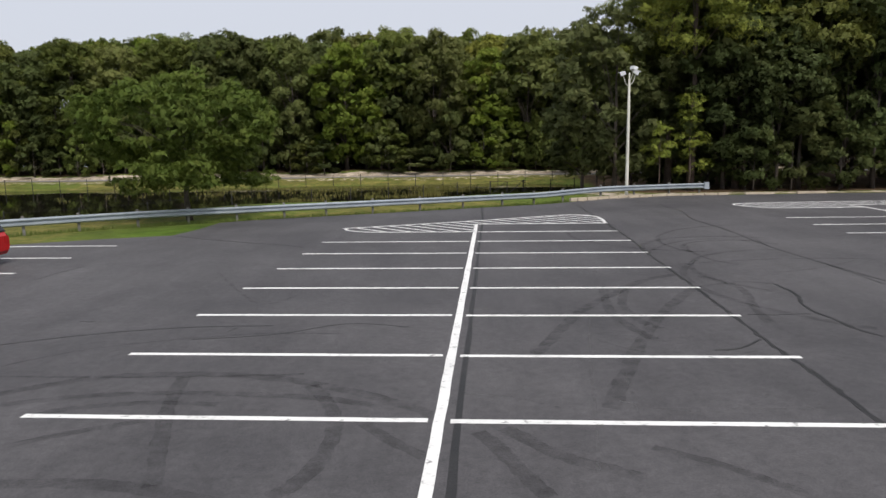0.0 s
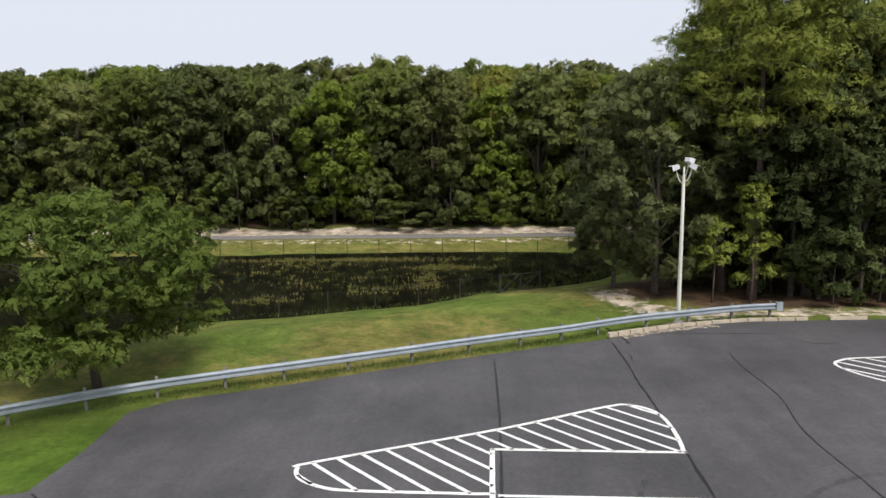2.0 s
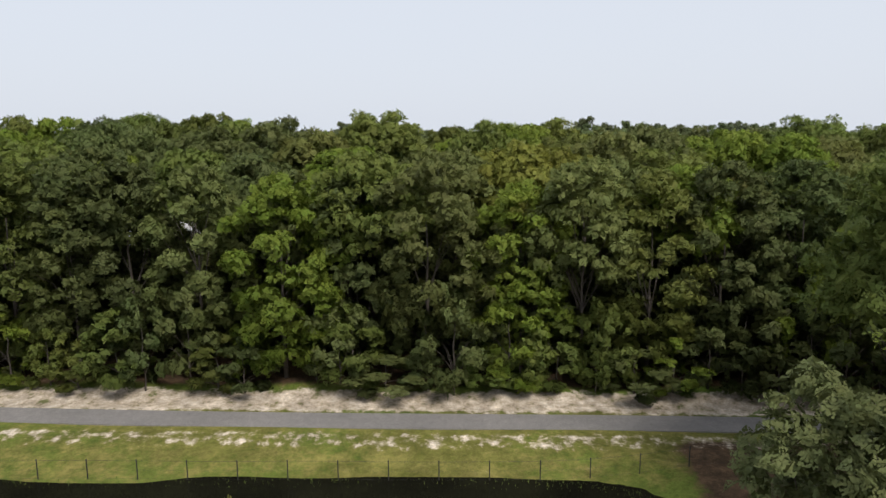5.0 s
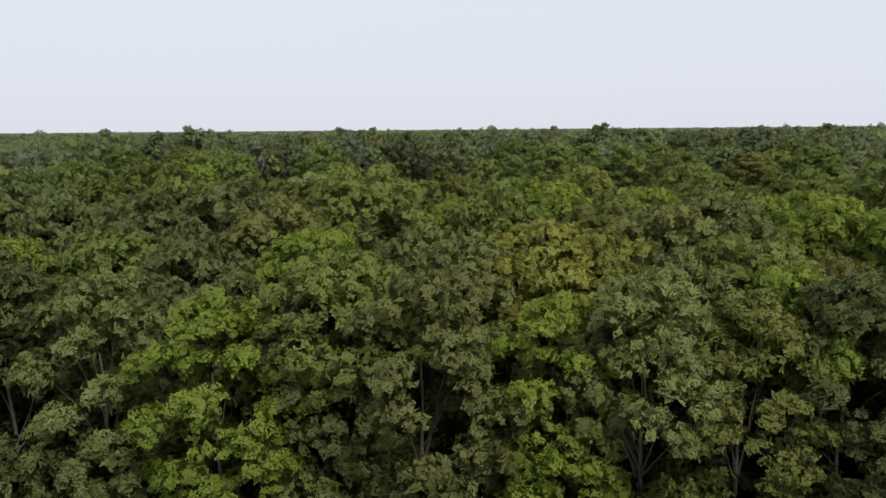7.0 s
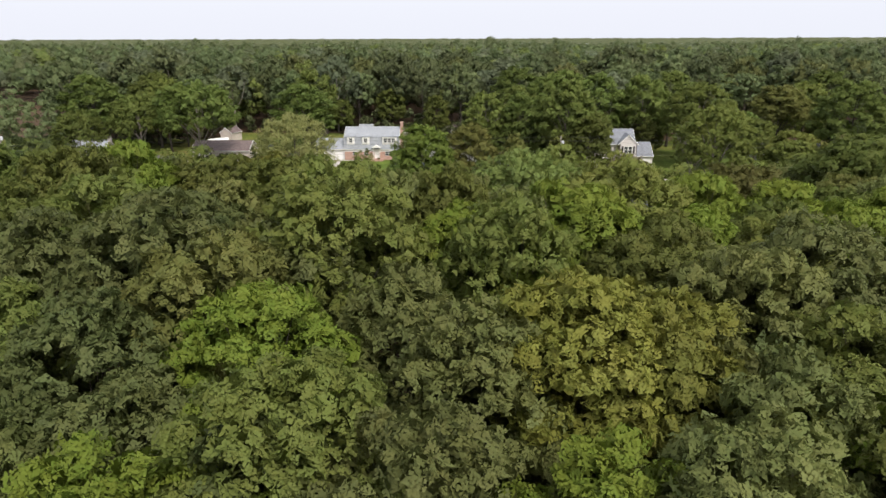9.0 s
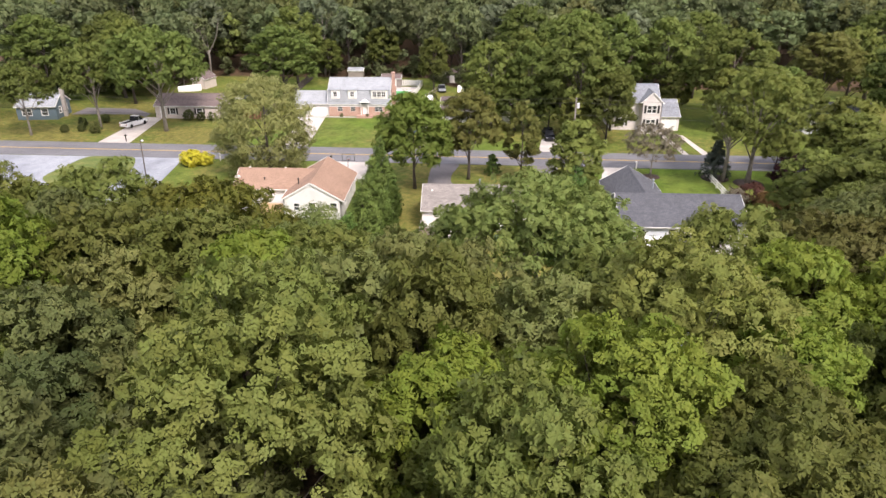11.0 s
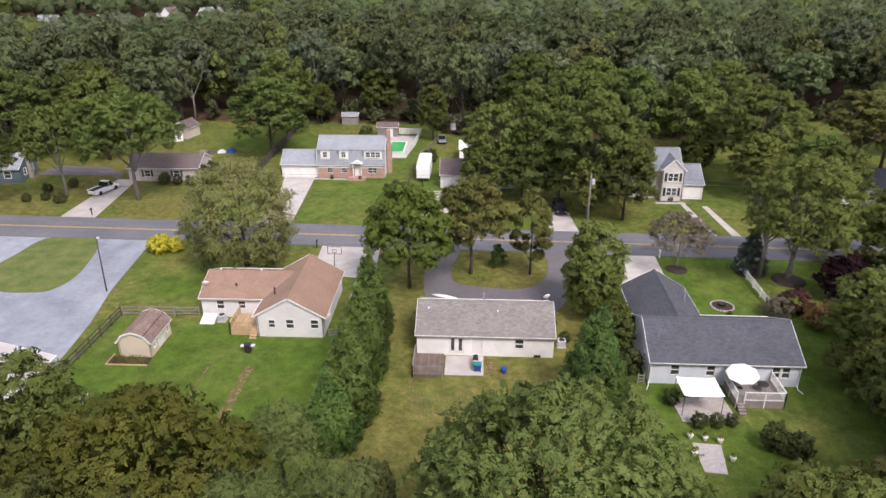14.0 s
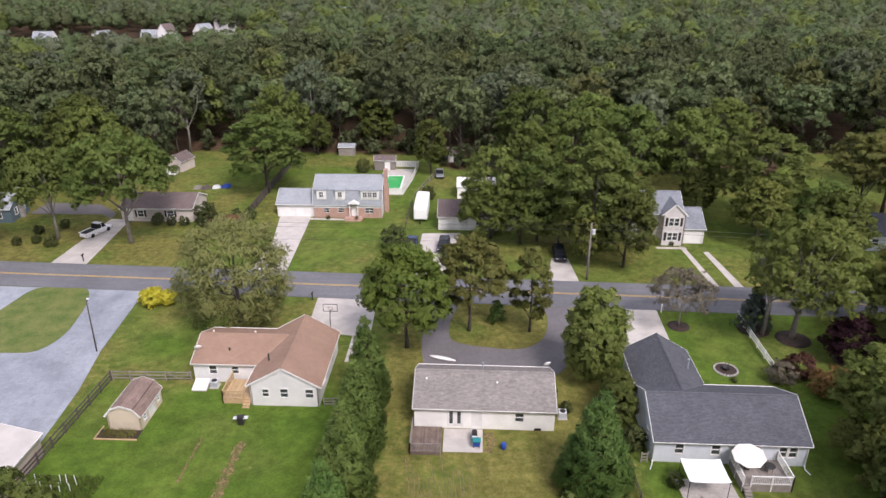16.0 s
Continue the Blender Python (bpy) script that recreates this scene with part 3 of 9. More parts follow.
sand = np.maximum(sand, 0.62 * step(7.3, 8.5, XX) * (1 - step(12.5, 14, XX)) * np.exp(-((YY - (42.3 + 0.55 * (XX - 8))) / 0.9) ** 2))
worn = 0.8 * np.exp(-(((XX + 32) / 1.5) ** 2 + ((YY - 170.5) / 1.6) ** 2))
dryness = 0.40 + 0.20 * waves(XX, YY, 9.0) + 0.10 * waves(XX, YY, 2.7, 2.0)
def plot(x0, x1, y0, y1, soft=2.0):
    return step(x0 - soft, x0 + soft, XX) * (1 - step(x1 - soft, x1 + soft, XX)) * step(y0 - soft, y0 + soft, YY) * (1 - step(y1 - soft, y1 + soft, YY))
for box, level, swing in (((-9.5, 15.5, 138, 188), 0.68, 0.2), ((-42, -12.5, 138, 167), 0.08, 0.18), ((-42, -14, 167, 189), 0.42, 0.25), ((-92, -45, 196, 232), 0.60, 0.22), ((-35, -9, 196, 252), 0.30, 0.15), ((16, 46, 140, 188), 0.20, 0.18),
                          ((-200, 60, 70, 80), 0.62, 0.2), ((-12, 14, 34, 58), 0.38, 0.24), ((-40, 8, 20, 42), 0.42, 0.3)):
    k = plot(*box)
    dryness = dryness * (1 - k) + k * (level + swing * waves(XX, YY, 4.3, level * 9) + 0.6 * swing * waves(XX, YY, 1.9, 3 + level))
dryness = np.maximum(dryness, worn)
zone = ground_me.color_attributes.new("zone", "FLOAT_COLOR", "POINT")
zone.data.foreach_set("color", np.stack([wd, sand, np.clip(dryness, 0, 1), np.ones_like(wd)], -1).astype(np.float32).reshape(-1))
tagged(new("ground", ground_me), "grassy ground with leaf litter under the woods and sandy banks", "ground", kind="structure")

water_poly = [(p.x, p.y) for p in POND]
wx, wy = np.mean(PX), np.mean(PY)
solid("water", Geo().prism([(wx + (x - wx) * 1.03, wy + (y - wy) * 1.06) for x, y in water_poly], WATER_LEVEL - 0.15, WATER_LEVEL), WATER,
      "still black pond water mirroring the trees behind it", "water", kind="structure")

LOT = [(-70, -45), (85, -45), (85, 45.1), (24, 44.8), (18, 44.6), (16.1, 44.5), (14.6, 44.42), (12.7, 44.0), (11.1, 43.55), (9.8, 43.05), (8.4, 42.5), (7.3, 41.95), (4.6, 41.1), (1.8, 39.95), (-2.1, 38.2), (-6.5, 36.0), (-9.6, 34.8), (-10.7, 33.6),
       (-10.5, 30.4), (-10.6, 28.0), (-12.9, 27.3), (-15.6, 26.0), (-22, 22.5), (-40, 14), (-70, 2)]
def sloping_lot():
    g = Geo().prism(LOT, -0.15, 0.03)
    bm = bmesh.new()
    vs = [bm.verts.new(v) for v in g.v]
    for f in g.f:
        bm.faces.new([vs[i] for i in f])
    for k in range(11):
        d = 0.7 * k - 0.2
        bmesh.ops.bisect_plane(bm, geom=bm.verts[:] + bm.edges[:] + bm.faces[:], plane_co=(-10.6 + 0.408 * d, 34.2 - 0.913 * d, 0), plane_no=(0.408, -0.913, 0))
    for x in (-20, -10, 0, 5, 6.4, 7.8, 9.2, 10.5):
        bmesh.ops.bisect_plane(bm, geom=bm.verts[:] + bm.edges[:] + bm.faces[:], plane_co=(x, 0, 0), plane_no=(1, 0, 0))
    for v in bm.verts:
        v.co.z += float(fall(v.co.x, v.co.y))
    me = bpy.data.meshes.new("parking_lot")
    bm.to_mesh(me)
    bm.free()
    me.materials.append(ASPHALT)
    return me

solid("parking_lot", sloping_lot(), None, "dark worn asphalt parking lot with cracks and tyre marks", "parking lot", kind="structure")
PATH_EDGE = [Vector((x, 77.1 - 0.012 * x + 0.15 * math.sin(x / 9), 0)) for x in range(-110, 60, 4)]
solid("pavement", ribbon(PATH_EDGE, 2.3, -0.3, 0.05), PATHWAY, "narrow grey asphalt path between pond and woods", "path", kind="structure")

# parking bay markings: axes of the bays
BAY = Matrix(((0.9993, 0.047, 0, 1.47), (-0.038, 0.9989, 0, 30.4), (0, 0, 1, 0), (0, 0, 0, 1)))
rng = random.Random(4)

def stripe(a, b, w, name="parking_line", group="parking lines", label="worn white painted line on asphalt"):
    pa, pb = BAY @ Vector((*a, 0)), BAY @ Vector((*b, 0))
    n = max(2, int((pb - pa).length / 0.5))
    pts = [pa.lerp(pb, i / n) for i in range(n + 1)]
    return solid(name, ribbon(pts, w, 0.025, 0.034, 0.06, rng), PAINT, label, "parking line", group)

for k in range(1, 12):
    v = -2.612 * k
    stripe((0.14, v), (5.45, v), 0.115)
    if k > 1:
        stripe((-5.35, v + 0.04), (-0.14, v + 0.02), 0.115)
stripe((0, -29.5), (0, 0.03), 0.145, "centre_line", label="broad worn white line down the double parking bay")
for k in range(1, 11):
    stripe((13.4, 4.1 - 2.605 * k), (18.9, 4.1 - 2.605 * k), 0.115)
    stripe((19.2, 4.1 - 2.605 * k), (24.7, 4.1 - 2.605 * k), 0.115)
stripe((19.05, -26), (19.05, 6.6), 0.145, "centre_line", label="broad worn white line down the double parking bay")
for k in range(7):
    stripe((-18.2, -5.75 - 2.605 * k), (-12.6, -5.75 - 2.605 * k), 0.115)

def hatched(outline, x0, x1, pitch, slope, label):
    """A painted island: an outline and slanting bars cut to it."""
    root = thing("hatched_island", label, "road marking", "hatched islands")
    edge = curve_through(outline, 4, True)
    world = [BAY @ p for p in edge]
    part("outline", ribbon(world + [world[0]], 0.13, 0.025, 0.0345, 0.05, rng), PAINT, root)
    ex, ey = np.array([p.x for p in edge]), np.array([p.y for p in edge])
    x = x0
    while x < x1:
        ts = np.linspace(-4, 9, 400)
        lx, ly = x - ts * slope, ts
        ok = inside(lx, ly, ex, ey)
        if ok.any():
            i, j = np.argmax(ok), len(ok) - 1 - np.argmax(ok[::-1])
            if ts[j] - ts[i] > 0.35:
                a, b = BAY @ Vector((lx[i], ly[i], 0)), BAY @ Vector((lx[j], ly[j], 0))
                part("bar", ribbon([a.lerp(b, q / 6) for q in range(7)], 0.115, 0.025, 0.0345, 0.06, rng), PAINT, root)
        x += pitch
    return root

hatched([(-5.3, -1.3), (-5.1, -1.9), (-4.4, -2.35), (-3.6, -2.5), (-1.5, -2.53), (-0.1, -2.53), (0.0, -2.4), (0.0, -1.2), (0.02, -0.1), (0.2, 0.0), (2.5, 0.0), (5.3, 0.0), (5.42, 0.12), (5.5, 1.2), (5.45, 2.4),
         (5.2, 3.1), (4.6, 3.5), (3.8, 3.35), (0.3, 1.45), (-4.9, -0.95)], -7.0, 11.0, 0.95, 1.05, "long white hatched island painted at the bay's head")
hatched([(13.4, 7.9), (13.9, 6.6), (15.0, 5.9), (18.9, 5.9), (19.05, 6.0), (19.05, 7.2), (22.0, 7.3), (24.4, 7.4), (24.6, 9.2), (20, 9.3), (15.2, 8.9), (14.0, 8.6)], 10, 34, 0.95, 1.05,
        "white hatched island painted beside the woods")

def crack(pts, w, label, mat=TAR, name="crack_seal", wob=0.3, n=6, z=0.0335):
    line = curve_through(pts, n)
    return solid(name, ribbon(line, w, 0.02, z, wob, rng), mat, label, "pavement mark", kind="structure")

crack([(0.42, 3), (0.94, 14), (1.44, 25), (1.78, 31.8), (1.92, 36.5), (1.98, 39.0)], 0.085, "straight black tar seam beside the white line", n=14)
crack([(5.3, 2), (5.76, 9.4), (5.86, 11.0), (5.9, 12.6), (6.07, 15.05), (6.25, 18.2), (6.45, 21.9), (6.71, 25.3), (6.95, 31), (7.05, 33.9), (7.1, 36.0), (7.21, 37.6), (7.29, 39.6), (7.32, 41.3)], 0.075, "long black sealed crack in the asphalt", n=14, wob=0.55)
crack([(11.73, 39.4), (11.58, 38.0), (11.53, 36.8), (11.56, 35.4), (11.44, 34), (10.9, 31.4), (10.9, 27.7), (10.6, 23), (10.9, 17), (11.4, 12)], 0.048, "thin black sealed crack in the asphalt", n=14, wob=0.5)
crack([(-10.4, 27.9), (-9.2, 26.9), (-8.0, 26.2), (-6.4, 25.3), (-5.4, 24.9), (-4.4, 24.1)], 0.06, "thin crooked crack near the grass")
crack([(-4.0, 13.2), (-2.6, 13.5), (-1.4, 14.2), (-0.2, 13.9)], 0.035, "hairline crack in the asphalt")
crack([(-9, 12.0), (-6.5, 13.4), (-4.6, 14.0), (-2.8, 14.1)], 0.045, "hairline crack in the asphalt")
crack([(7.6, 44.0), (7.9, 42.4), (8.0, 41.0)], 0.09, "short tar seam beside the kerb", wob=0.5)
crack([(10.24, 42.32), (12.06, 42.34), (13.55, 42.34), (14.97, 42.22)], 0.05, "thin crack near the kerb")
crack([(15.38, 41.41), (15.59, 41.05), (15.86, 40.73), (16.84, 40.67)], 0.045, "thin crooked crack near the kerb")
crack([(7.64, 39.56), (7.62, 39.15), (7.51, 38.53)], 0.05, "short crooked crack in the asphalt")
# tyre marks
def tyre_arc(cx, cy, r, a0, a1, w, mat=TYRE_MARK, sx=1.0):
    pts = [Vector((cx + sx * r * math.cos(radians(a)), cy + r * math.sin(radians(a)), 0)) for a in np.linspace(a0, a1, 40)]
    solid("tyre_mark", ribbon(pts, w, 0.02, 0.0322 + 0.0004 * rng.random(), 0.12, rng), mat, "curved faint tyre mark on the asphalt", "tyre mark", "tyre marks", kind="structure")

for args in ((9.6, 22.6, 3.1, 60, 190, 0.18), (9.7, 22.8, 1.9, 60, 200, 0.14), (10.5, 19.0, 3.6, 90, 220, 0.16), (9.0, 26.5, 4.2, 150, 260, 0.14), (12.5, 24.0, 5.0, 100, 200, 0.16), (11.5, 17.5, 5.2, 140, 230, 0.18), (-3.5, 3.4, 4.6, 60, 130, 0.2)):
    tyre_arc(*args)
for args in ((-2.3, 24.2, 0.9, 60, 330, 0.05), (-1.7, 24.5, 0.5, 0, 300, 0.04), (0.0, 23.6, 0.7, 140, 300, 0.04), (3.0, 18.5, 1.5, 20, 160, 0.05), (4.6, 13.6, 1.6, 200, 330, 0.05)):
    tyre_arc(*args, SCUFF)
def mark(pts, w, mat):
    name = "tyre_mark" if mat is TYRE_MARK else "scuff_mark"
    solid(name, ribbon(curve_through(pts, 8), w, 0.02, 0.0322 + 0.0006 * rng.random(), 0.15, rng), mat, "long sweeping dark tyre mark on the asphalt" if mat is TYRE_MARK else "thin pale scuff mark on the asphalt", "tyre mark", "tyre marks", kind="structure")
# long sweeping tyre marks and scuffs
mark([(-6.19, 11.29), (-4.96, 11.23), (-3.77, 11.2), (-2.62, 11.25), (-1.58, 11.29)], 0.07, TYRE_MARK)
mark([(-5.69, 10.55), (-5.11, 10.98), (-4.38, 11.25), (-3.24, 11.33), (-2.0, 11.13), (-0.77, 10.58), (0.09, 10.0), (0.45, 9.68)], 0.2, TYRE_MARK)
mark([(-5.42, 10.15), (-4.51, 10.42), (-3.48, 10.55), (-2.37, 10.5), (-1.26, 10.34), (-0.38, 10.07)], 0.16, TYRE_MARK)
mark([(-4.82, 9.71), (-4.29, 10.03), (-3.32, 10.19), (-2.45, 10.11)], 0.14, TYRE_MARK)
mark([(-4.53, 8.84), (-4.04, 9.17), (-3.48, 9.46), (-3.16, 9.6)], 0.14, TYRE_MARK)
mark([(-2.35, 7.93), (-2.67, 8.82), (-3.11, 10.12), (-3.36, 11.19)], 0.2, TYRE_MARK)
mark([(-1.36, 10.82), (-0.92, 9.95), (-0.78, 9.45), (-0.76, 8.61), (-0.91, 8.0), (-1.11, 7.71)], 0.2, TYRE_MARK)
mark([(-0.51, 9.57), (-0.07, 9.0), (0.36, 8.55)], 0.16, TYRE_MARK)
mark([(-6.51, 11.77), (-5.72, 12.57), (-4.62, 13.09), (-3.61, 13.38), (-2.67, 13.55), (-1.37, 13.49)], 0.06, TYRE_MARK)
mark([(0.96, 9.2), (1.2, 8.69), (1.44, 8.07), (1.59, 7.7)], 0.2, TYRE_MARK)
mark([(1.28, 9.31), (1.83, 8.59), (2.37, 8.22), (2.61, 8.06)], 0.2, TYRE_MARK)
mark([(2.88, 8.77), (3.43, 8.39), (3.85, 7.97), (4.12, 7.68)], 0.14, TYRE_MARK)
mark([(1.98, 12.2), (2.66, 13.83), (3.37, 15.33), (4.34, 16.78), (5.31, 18.08), (6.29, 18.79)], 0.22, TYRE_MARK)
mark([(4.08, 17.22), (3.77, 14.98), (3.87, 13.79), (4.14, 12.79)], 0.2, TYRE_MARK)
mark([(4.62, 17.2), (4.16, 15.64), (4.15, 14.35), (4.39, 13.64)], 0.18, TYRE_MARK)
mark([(6.12, 17.12), (4.85, 14.94), (4.01, 13.27), (3.18, 11.23), (2.66, 9.9)], 0.24, TYRE_MARK)
mark([(8.1, 23.77), (7.82, 22.16), (7.99, 20.74), (8.38, 20.08)], 0.12, TYRE_MARK)
mark([(6.73, 20.19), (8.63, 20.7), (10.26, 20.92), (12.36, 20.77)], 0.1, TYRE_MARK)
mark([(6.12, 17.12), (7.43, 17.73), (8.14, 17.46)], 0.12, TYRE_MARK)
mark([(6.43, 22.26), (8.08, 24.49), (9.84, 25.01), (11.09, 23.69)], 0.12, TYRE_MARK)
mark([(6.78, 18.5), (7.17, 17.07), (6.72, 15.19), (6.49, 13.98)], 0.2, TYRE_MARK)
mark([(2.82, 10.16), (3.3, 9.89), (3.94, 9.77), (4.47, 10.0), (4.9, 10.41)], 0.05, SCUFF)
mark([(4.46, 9.87), (4.94, 9.85), (5.34, 9.88)], 0.05, SCUFF)
mark([(3.29, 14.68), (2.7, 11.41), (2.49, 10.03), (2.17, 8.23)], 0.05, SCUFF)
mark([(3.18, 11.23), (3.02, 10.16), (2.93, 9.4)], 0.05, SCUFF)
mark([(0.73, 10.48), (1.55, 10.25), (2.02, 9.91)], 0.06, SCUFF)
mark([(8.89, 18.9), (10.12, 19.38), (11.76, 20.49)], 0.08, SCUFF)
mark([(-5.87, 19.77), (-3.96, 16.36), (-3.32, 15.96), (-2.99, 16.72)], 0.08, SCUFF)
crack([(8.14, 17.46), (8.13, 16.4), (7.81, 15.49), (7.71, 14.82), (7.76, 14.22), (7.8, 13.53), (7.98, 13.03)], 0.075, "thin crooked crack in the asphalt", wob=0.5)
crack([(5.86, 12.92), (5.57, 12.63), (5.21, 12.36), (4.88, 12.33)], 0.04, "thin crooked crack in the asphalt", wob=0.5)
crack([(6.34, 14.63), (6.91, 14.57), (7.54, 14.64)], 0.03, "thin crooked crack in the asphalt", wob=0.5)
crack([(10.86, 24.92), (10.68, 23.55)], 0.04, "thin crooked crack in the asphalt", wob=0.5)
crack([(10.68, 20.06), (10.65, 18.54), (10.59, 17.33)], 0.04, "thin crooked crack in the asphalt", wob=0.5)
crack([(-10.48, 18.83), (-10.4, 19.92), (-10.26, 20.96)], 0.035, "thin crooked crack in the asphalt", wob=0.5)
crack([(-3.54, 13.71), (-3.47, 13.98)], 0.05, "thin crooked crack in the asphalt", wob=0.5)
crack([(-6.76, 14.56), (-6.46, 14.52)], 0.06, "thin crooked crack in the asphalt", wob=0.5)
# kerbs and wheel stops
def kerb_piece(a, b, name="kerb_stone", label="weathered pale concrete kerb length", group="kerb stones"):
    g = Geo().bar((*a, 0.06), (*b, 0.06), 0.16, 0.20)
    return solid(name, g, KERB, label, "kerb", group, kind="structure")

kl = curve_through([(7.3, 42.05), (8.4, 42.6), (9.8, 43.17), (11.1, 43.67), (12.7, 44.12), (14.6, 44.54), (16.1, 44.62), (17.6, 44.7)], 2)
for a, b in zip(kl, kl[1:]):
    d = (b - a).normalized() * 0.03
    kerb_piece((a.x + d.x, a.y + d.y), (b.x - d.x, b.y - d.y))
SPILL = worn_surface("sand_spill", (0.50, 0.43, 0.33), 0.95, 3.5, 0.40, 0.60, 0.9)
solid("sand_spill", ribbon(curve_through([(8.0, 42.0), (9.2, 42.6), (10.4, 43.05), (11.6, 43.45), (12.8, 43.85)], 6), 0.55, 0.02, 0.0345, 0.3, rng), SPILL, "pale sand washed over the asphalt along the kerb", "sand", kind="structure")
kerb_piece((18.7, 44.75), (20.5, 44.8), "wheel_stop", "pale concrete wheel stop before the woods", "wheel stops")
kerb_piece((22.0, 44.95), (23.8, 44.95), "wheel_stop", "pale concrete wheel stop before the woods", "wheel stops")
# ==== road and drives ====
ROAD_LINE = [Vector((x, 191.85 - 0.0395 * x, 0)) for x in range(-420, 421, 20)]
solid("road", ribbon(ROAD_LINE, 8.1, -0.2, 0.045), ROAD, "two-lane grey asphalt road with a double yellow line", "road", kind="structure")
for off in (-0.14, 0.14):
    solid("centre_line", ribbon([p + Vector((0, off, 0)) for p in ROAD_LINE], 0.11, 0.03, 0.052), YELLOW, "faded yellow centre line on the road", "road marking", "road centre lines", kind="structure")
def paving(name, pts, mat, label, z=0.035, smooth=0, category="driveway"):
    if smooth:
        pts = [(p.x, p.y) for p in curve_through(pts, smooth, True)]
    area = sum(pts[i - 1][0] * pts[i][1] - pts[i][0] * pts[i - 1][1] for i in range(len(pts)))
    if area < 0:
        pts = pts[::-1]
    return solid(name, Geo().prism(pts, -0.12, z), mat, label, category, kind="structure")

paving("driveway", [(-21.3, 188.6), (-12.9, 188.2), (-12.3, 172.5), (-14.8, 172.5), (-14.8, 178.5), (-20.9, 179.5)], CONCRETE, "pale concrete driveway beside the brown-roofed house")
paving("driveway", [(-81.6, 225.8), (-70.8, 225.0), (-65.6, 220.6), (-65.3, 217.7), (-68.0, 219.9), (-81.6, 219.6)], DRIVE, "grey asphalt drive running behind the front lawns")
paving("driveway", [(21.0, 186.9), (25.4, 186.8), (24.9, 172.8), (18.4, 172.8), (19.0, 178)], CONCRETE, "pale concrete driveway to the grey garage wing")
paving("driveway", [(-65.4, 198.2), (-59.6, 198.0), (-61.6, 217.5), (-65.2, 217.5)], CONCRETE, "pale concrete driveway with a pickup parked on it")
paving("driveway", [(-34.9, 220.4), (-29.1, 220.3), (-28.3, 205), (-27.9, 196.9), (-33.4, 197.1), (-33.0, 208)], CONCRETE, "pale concrete driveway before a double garage")
paving("driveway", [(11.6, 195.4), (16.2, 195.2), (15.6, 203.5), (13.0, 203.5)], CONCRETE, "pale stony driveway with a dark car parked on it")
paving("driveway", [(34.6, 209.0), (35.4, 209.0), (36.4, 194.4), (35.4, 194.4)], CONCRETE, "narrow concrete wheel track up the lawn")
paving("driveway", [(37.9, 207.0), (38.8, 207.0), (39.9, 194.2), (38.6, 194.2)], CONCRETE, "narrow concrete wheel track up the lawn")
paving("driveway", [(-8.4, 196.6), (-3.4, 196.4), (-1.5, 213.5), (-8.2, 213.0), (-8.4, 204)], CONCRETE, "pale driveway beside the covered trailer")
paving("driveway", [(-5.2, 188.3), (-1.6, 188.2), (-2.6, 182), (-2.0, 177.8), (2.2, 176.4), (6.6, 176.3), (9.4, 179.0), (10.4, 184.0), (10.2, 187.6), (13.6, 187.5), (13.3, 182), (12.0, 174.5), (9.5, 170.4), (3, 169.9), (-4.0, 170.4), (-5.6, 174), (-6.0, 181)],
       DRIVE, "curved dark asphalt turnaround driveway before the white house", smooth=4)
paving("gravel_yard", [(-120, 192), (-46.5, 189.6), (-44.9, 173.9), (-43.3, 165.8), (-42.7, 160.3), (-42.4, 156.8), (-41.6, 140), (-120, 140)],
       GRAVEL, "pale blue-grey gravel yard with wheel tracks", 0.03, category="gravel yard")
paving("lawn_island", [(-62.5, 189.7), (-58.5, 190.0), (-55.0, 189.8), (-53.0, 186.0), (-52.0, 182.0), (-51.4, 177.0), (-52.6, 173.4), (-55.8, 172.8), (-58.8, 173.1), (-60.8, 175.6), (-63.8, 179.0), (-63.4, 184.5)], surface("lawn_turf", (0.075, 0.115, 0.022), (0.150, 0.160, 0.045), 0.95, 0.45, 9, 0.6, 0.8),
       "mown lawn island between gravel drives", 0.06, 3, "lawn")
paving("terrace", [(-2.55, 160.6), (1.4, 160.6), (1.35, 157.15), (-2.55, 157.1)], CONCRETE, "pale concrete patio behind the white house", 0.06, category="patio")
paving("terrace", [(19.0, 154.2), (24.0, 154.4), (24.2, 151.0), (19.2, 150.6)], STONE, "brownish paver patio under a canvas shade", 0.05, category="patio")
paving("terrace", [(30.7, 208.7), (35.6, 208.7), (35.6, 208.0), (30.7, 208.0)], CONCRETE, "narrow concrete walk before the two-storey house", 0.06, category="path")
paving("terrace", [(-29.0, 219.6), (-22, 219.4), (-22, 218.7), (-29.0, 218.8)], CONCRETE, "narrow concrete walk to the front steps", 0.06, category="path")
paving("terrace", [(19.2, 147.8), (21.6, 147.6), (21.0, 144.0), (19.2, 144.2)], STONE, "small stone-edged concrete patio in the back garden", 0.05, category="patio")

STRAW = worn_surface("dry_straw", (0.235, 0.205, 0.085), 0.95, 2.5, 0.36, 0.62, 0.75)
for k in range(13):
    x0 = -5.2 + 0.48 * k + rng.uniform(-0.12, 0.12)
    y0 = 150.2 + rng.uniform(-0.8, 0.8)
    solid("straw_row", ribbon([Vector((x0 - 0.10 * q + 0.04 * math.sin(q * 2.1 + k), y0 + 0.6 * q, 0)) for q in range(rng.randint(6, 10))], rng.uniform(0.12, 0.22), 0.0, 0.006, 0.25, rng), STRAW, "faint row of dry straw-coloured grass on the lawn", "grass row", "straw rows", kind="structure")
BARE_EARTH = worn_surface("bare_earth", (0.24, 0.175, 0.075), 0.95, 1.6, 0.36, 0.58, 0.85)
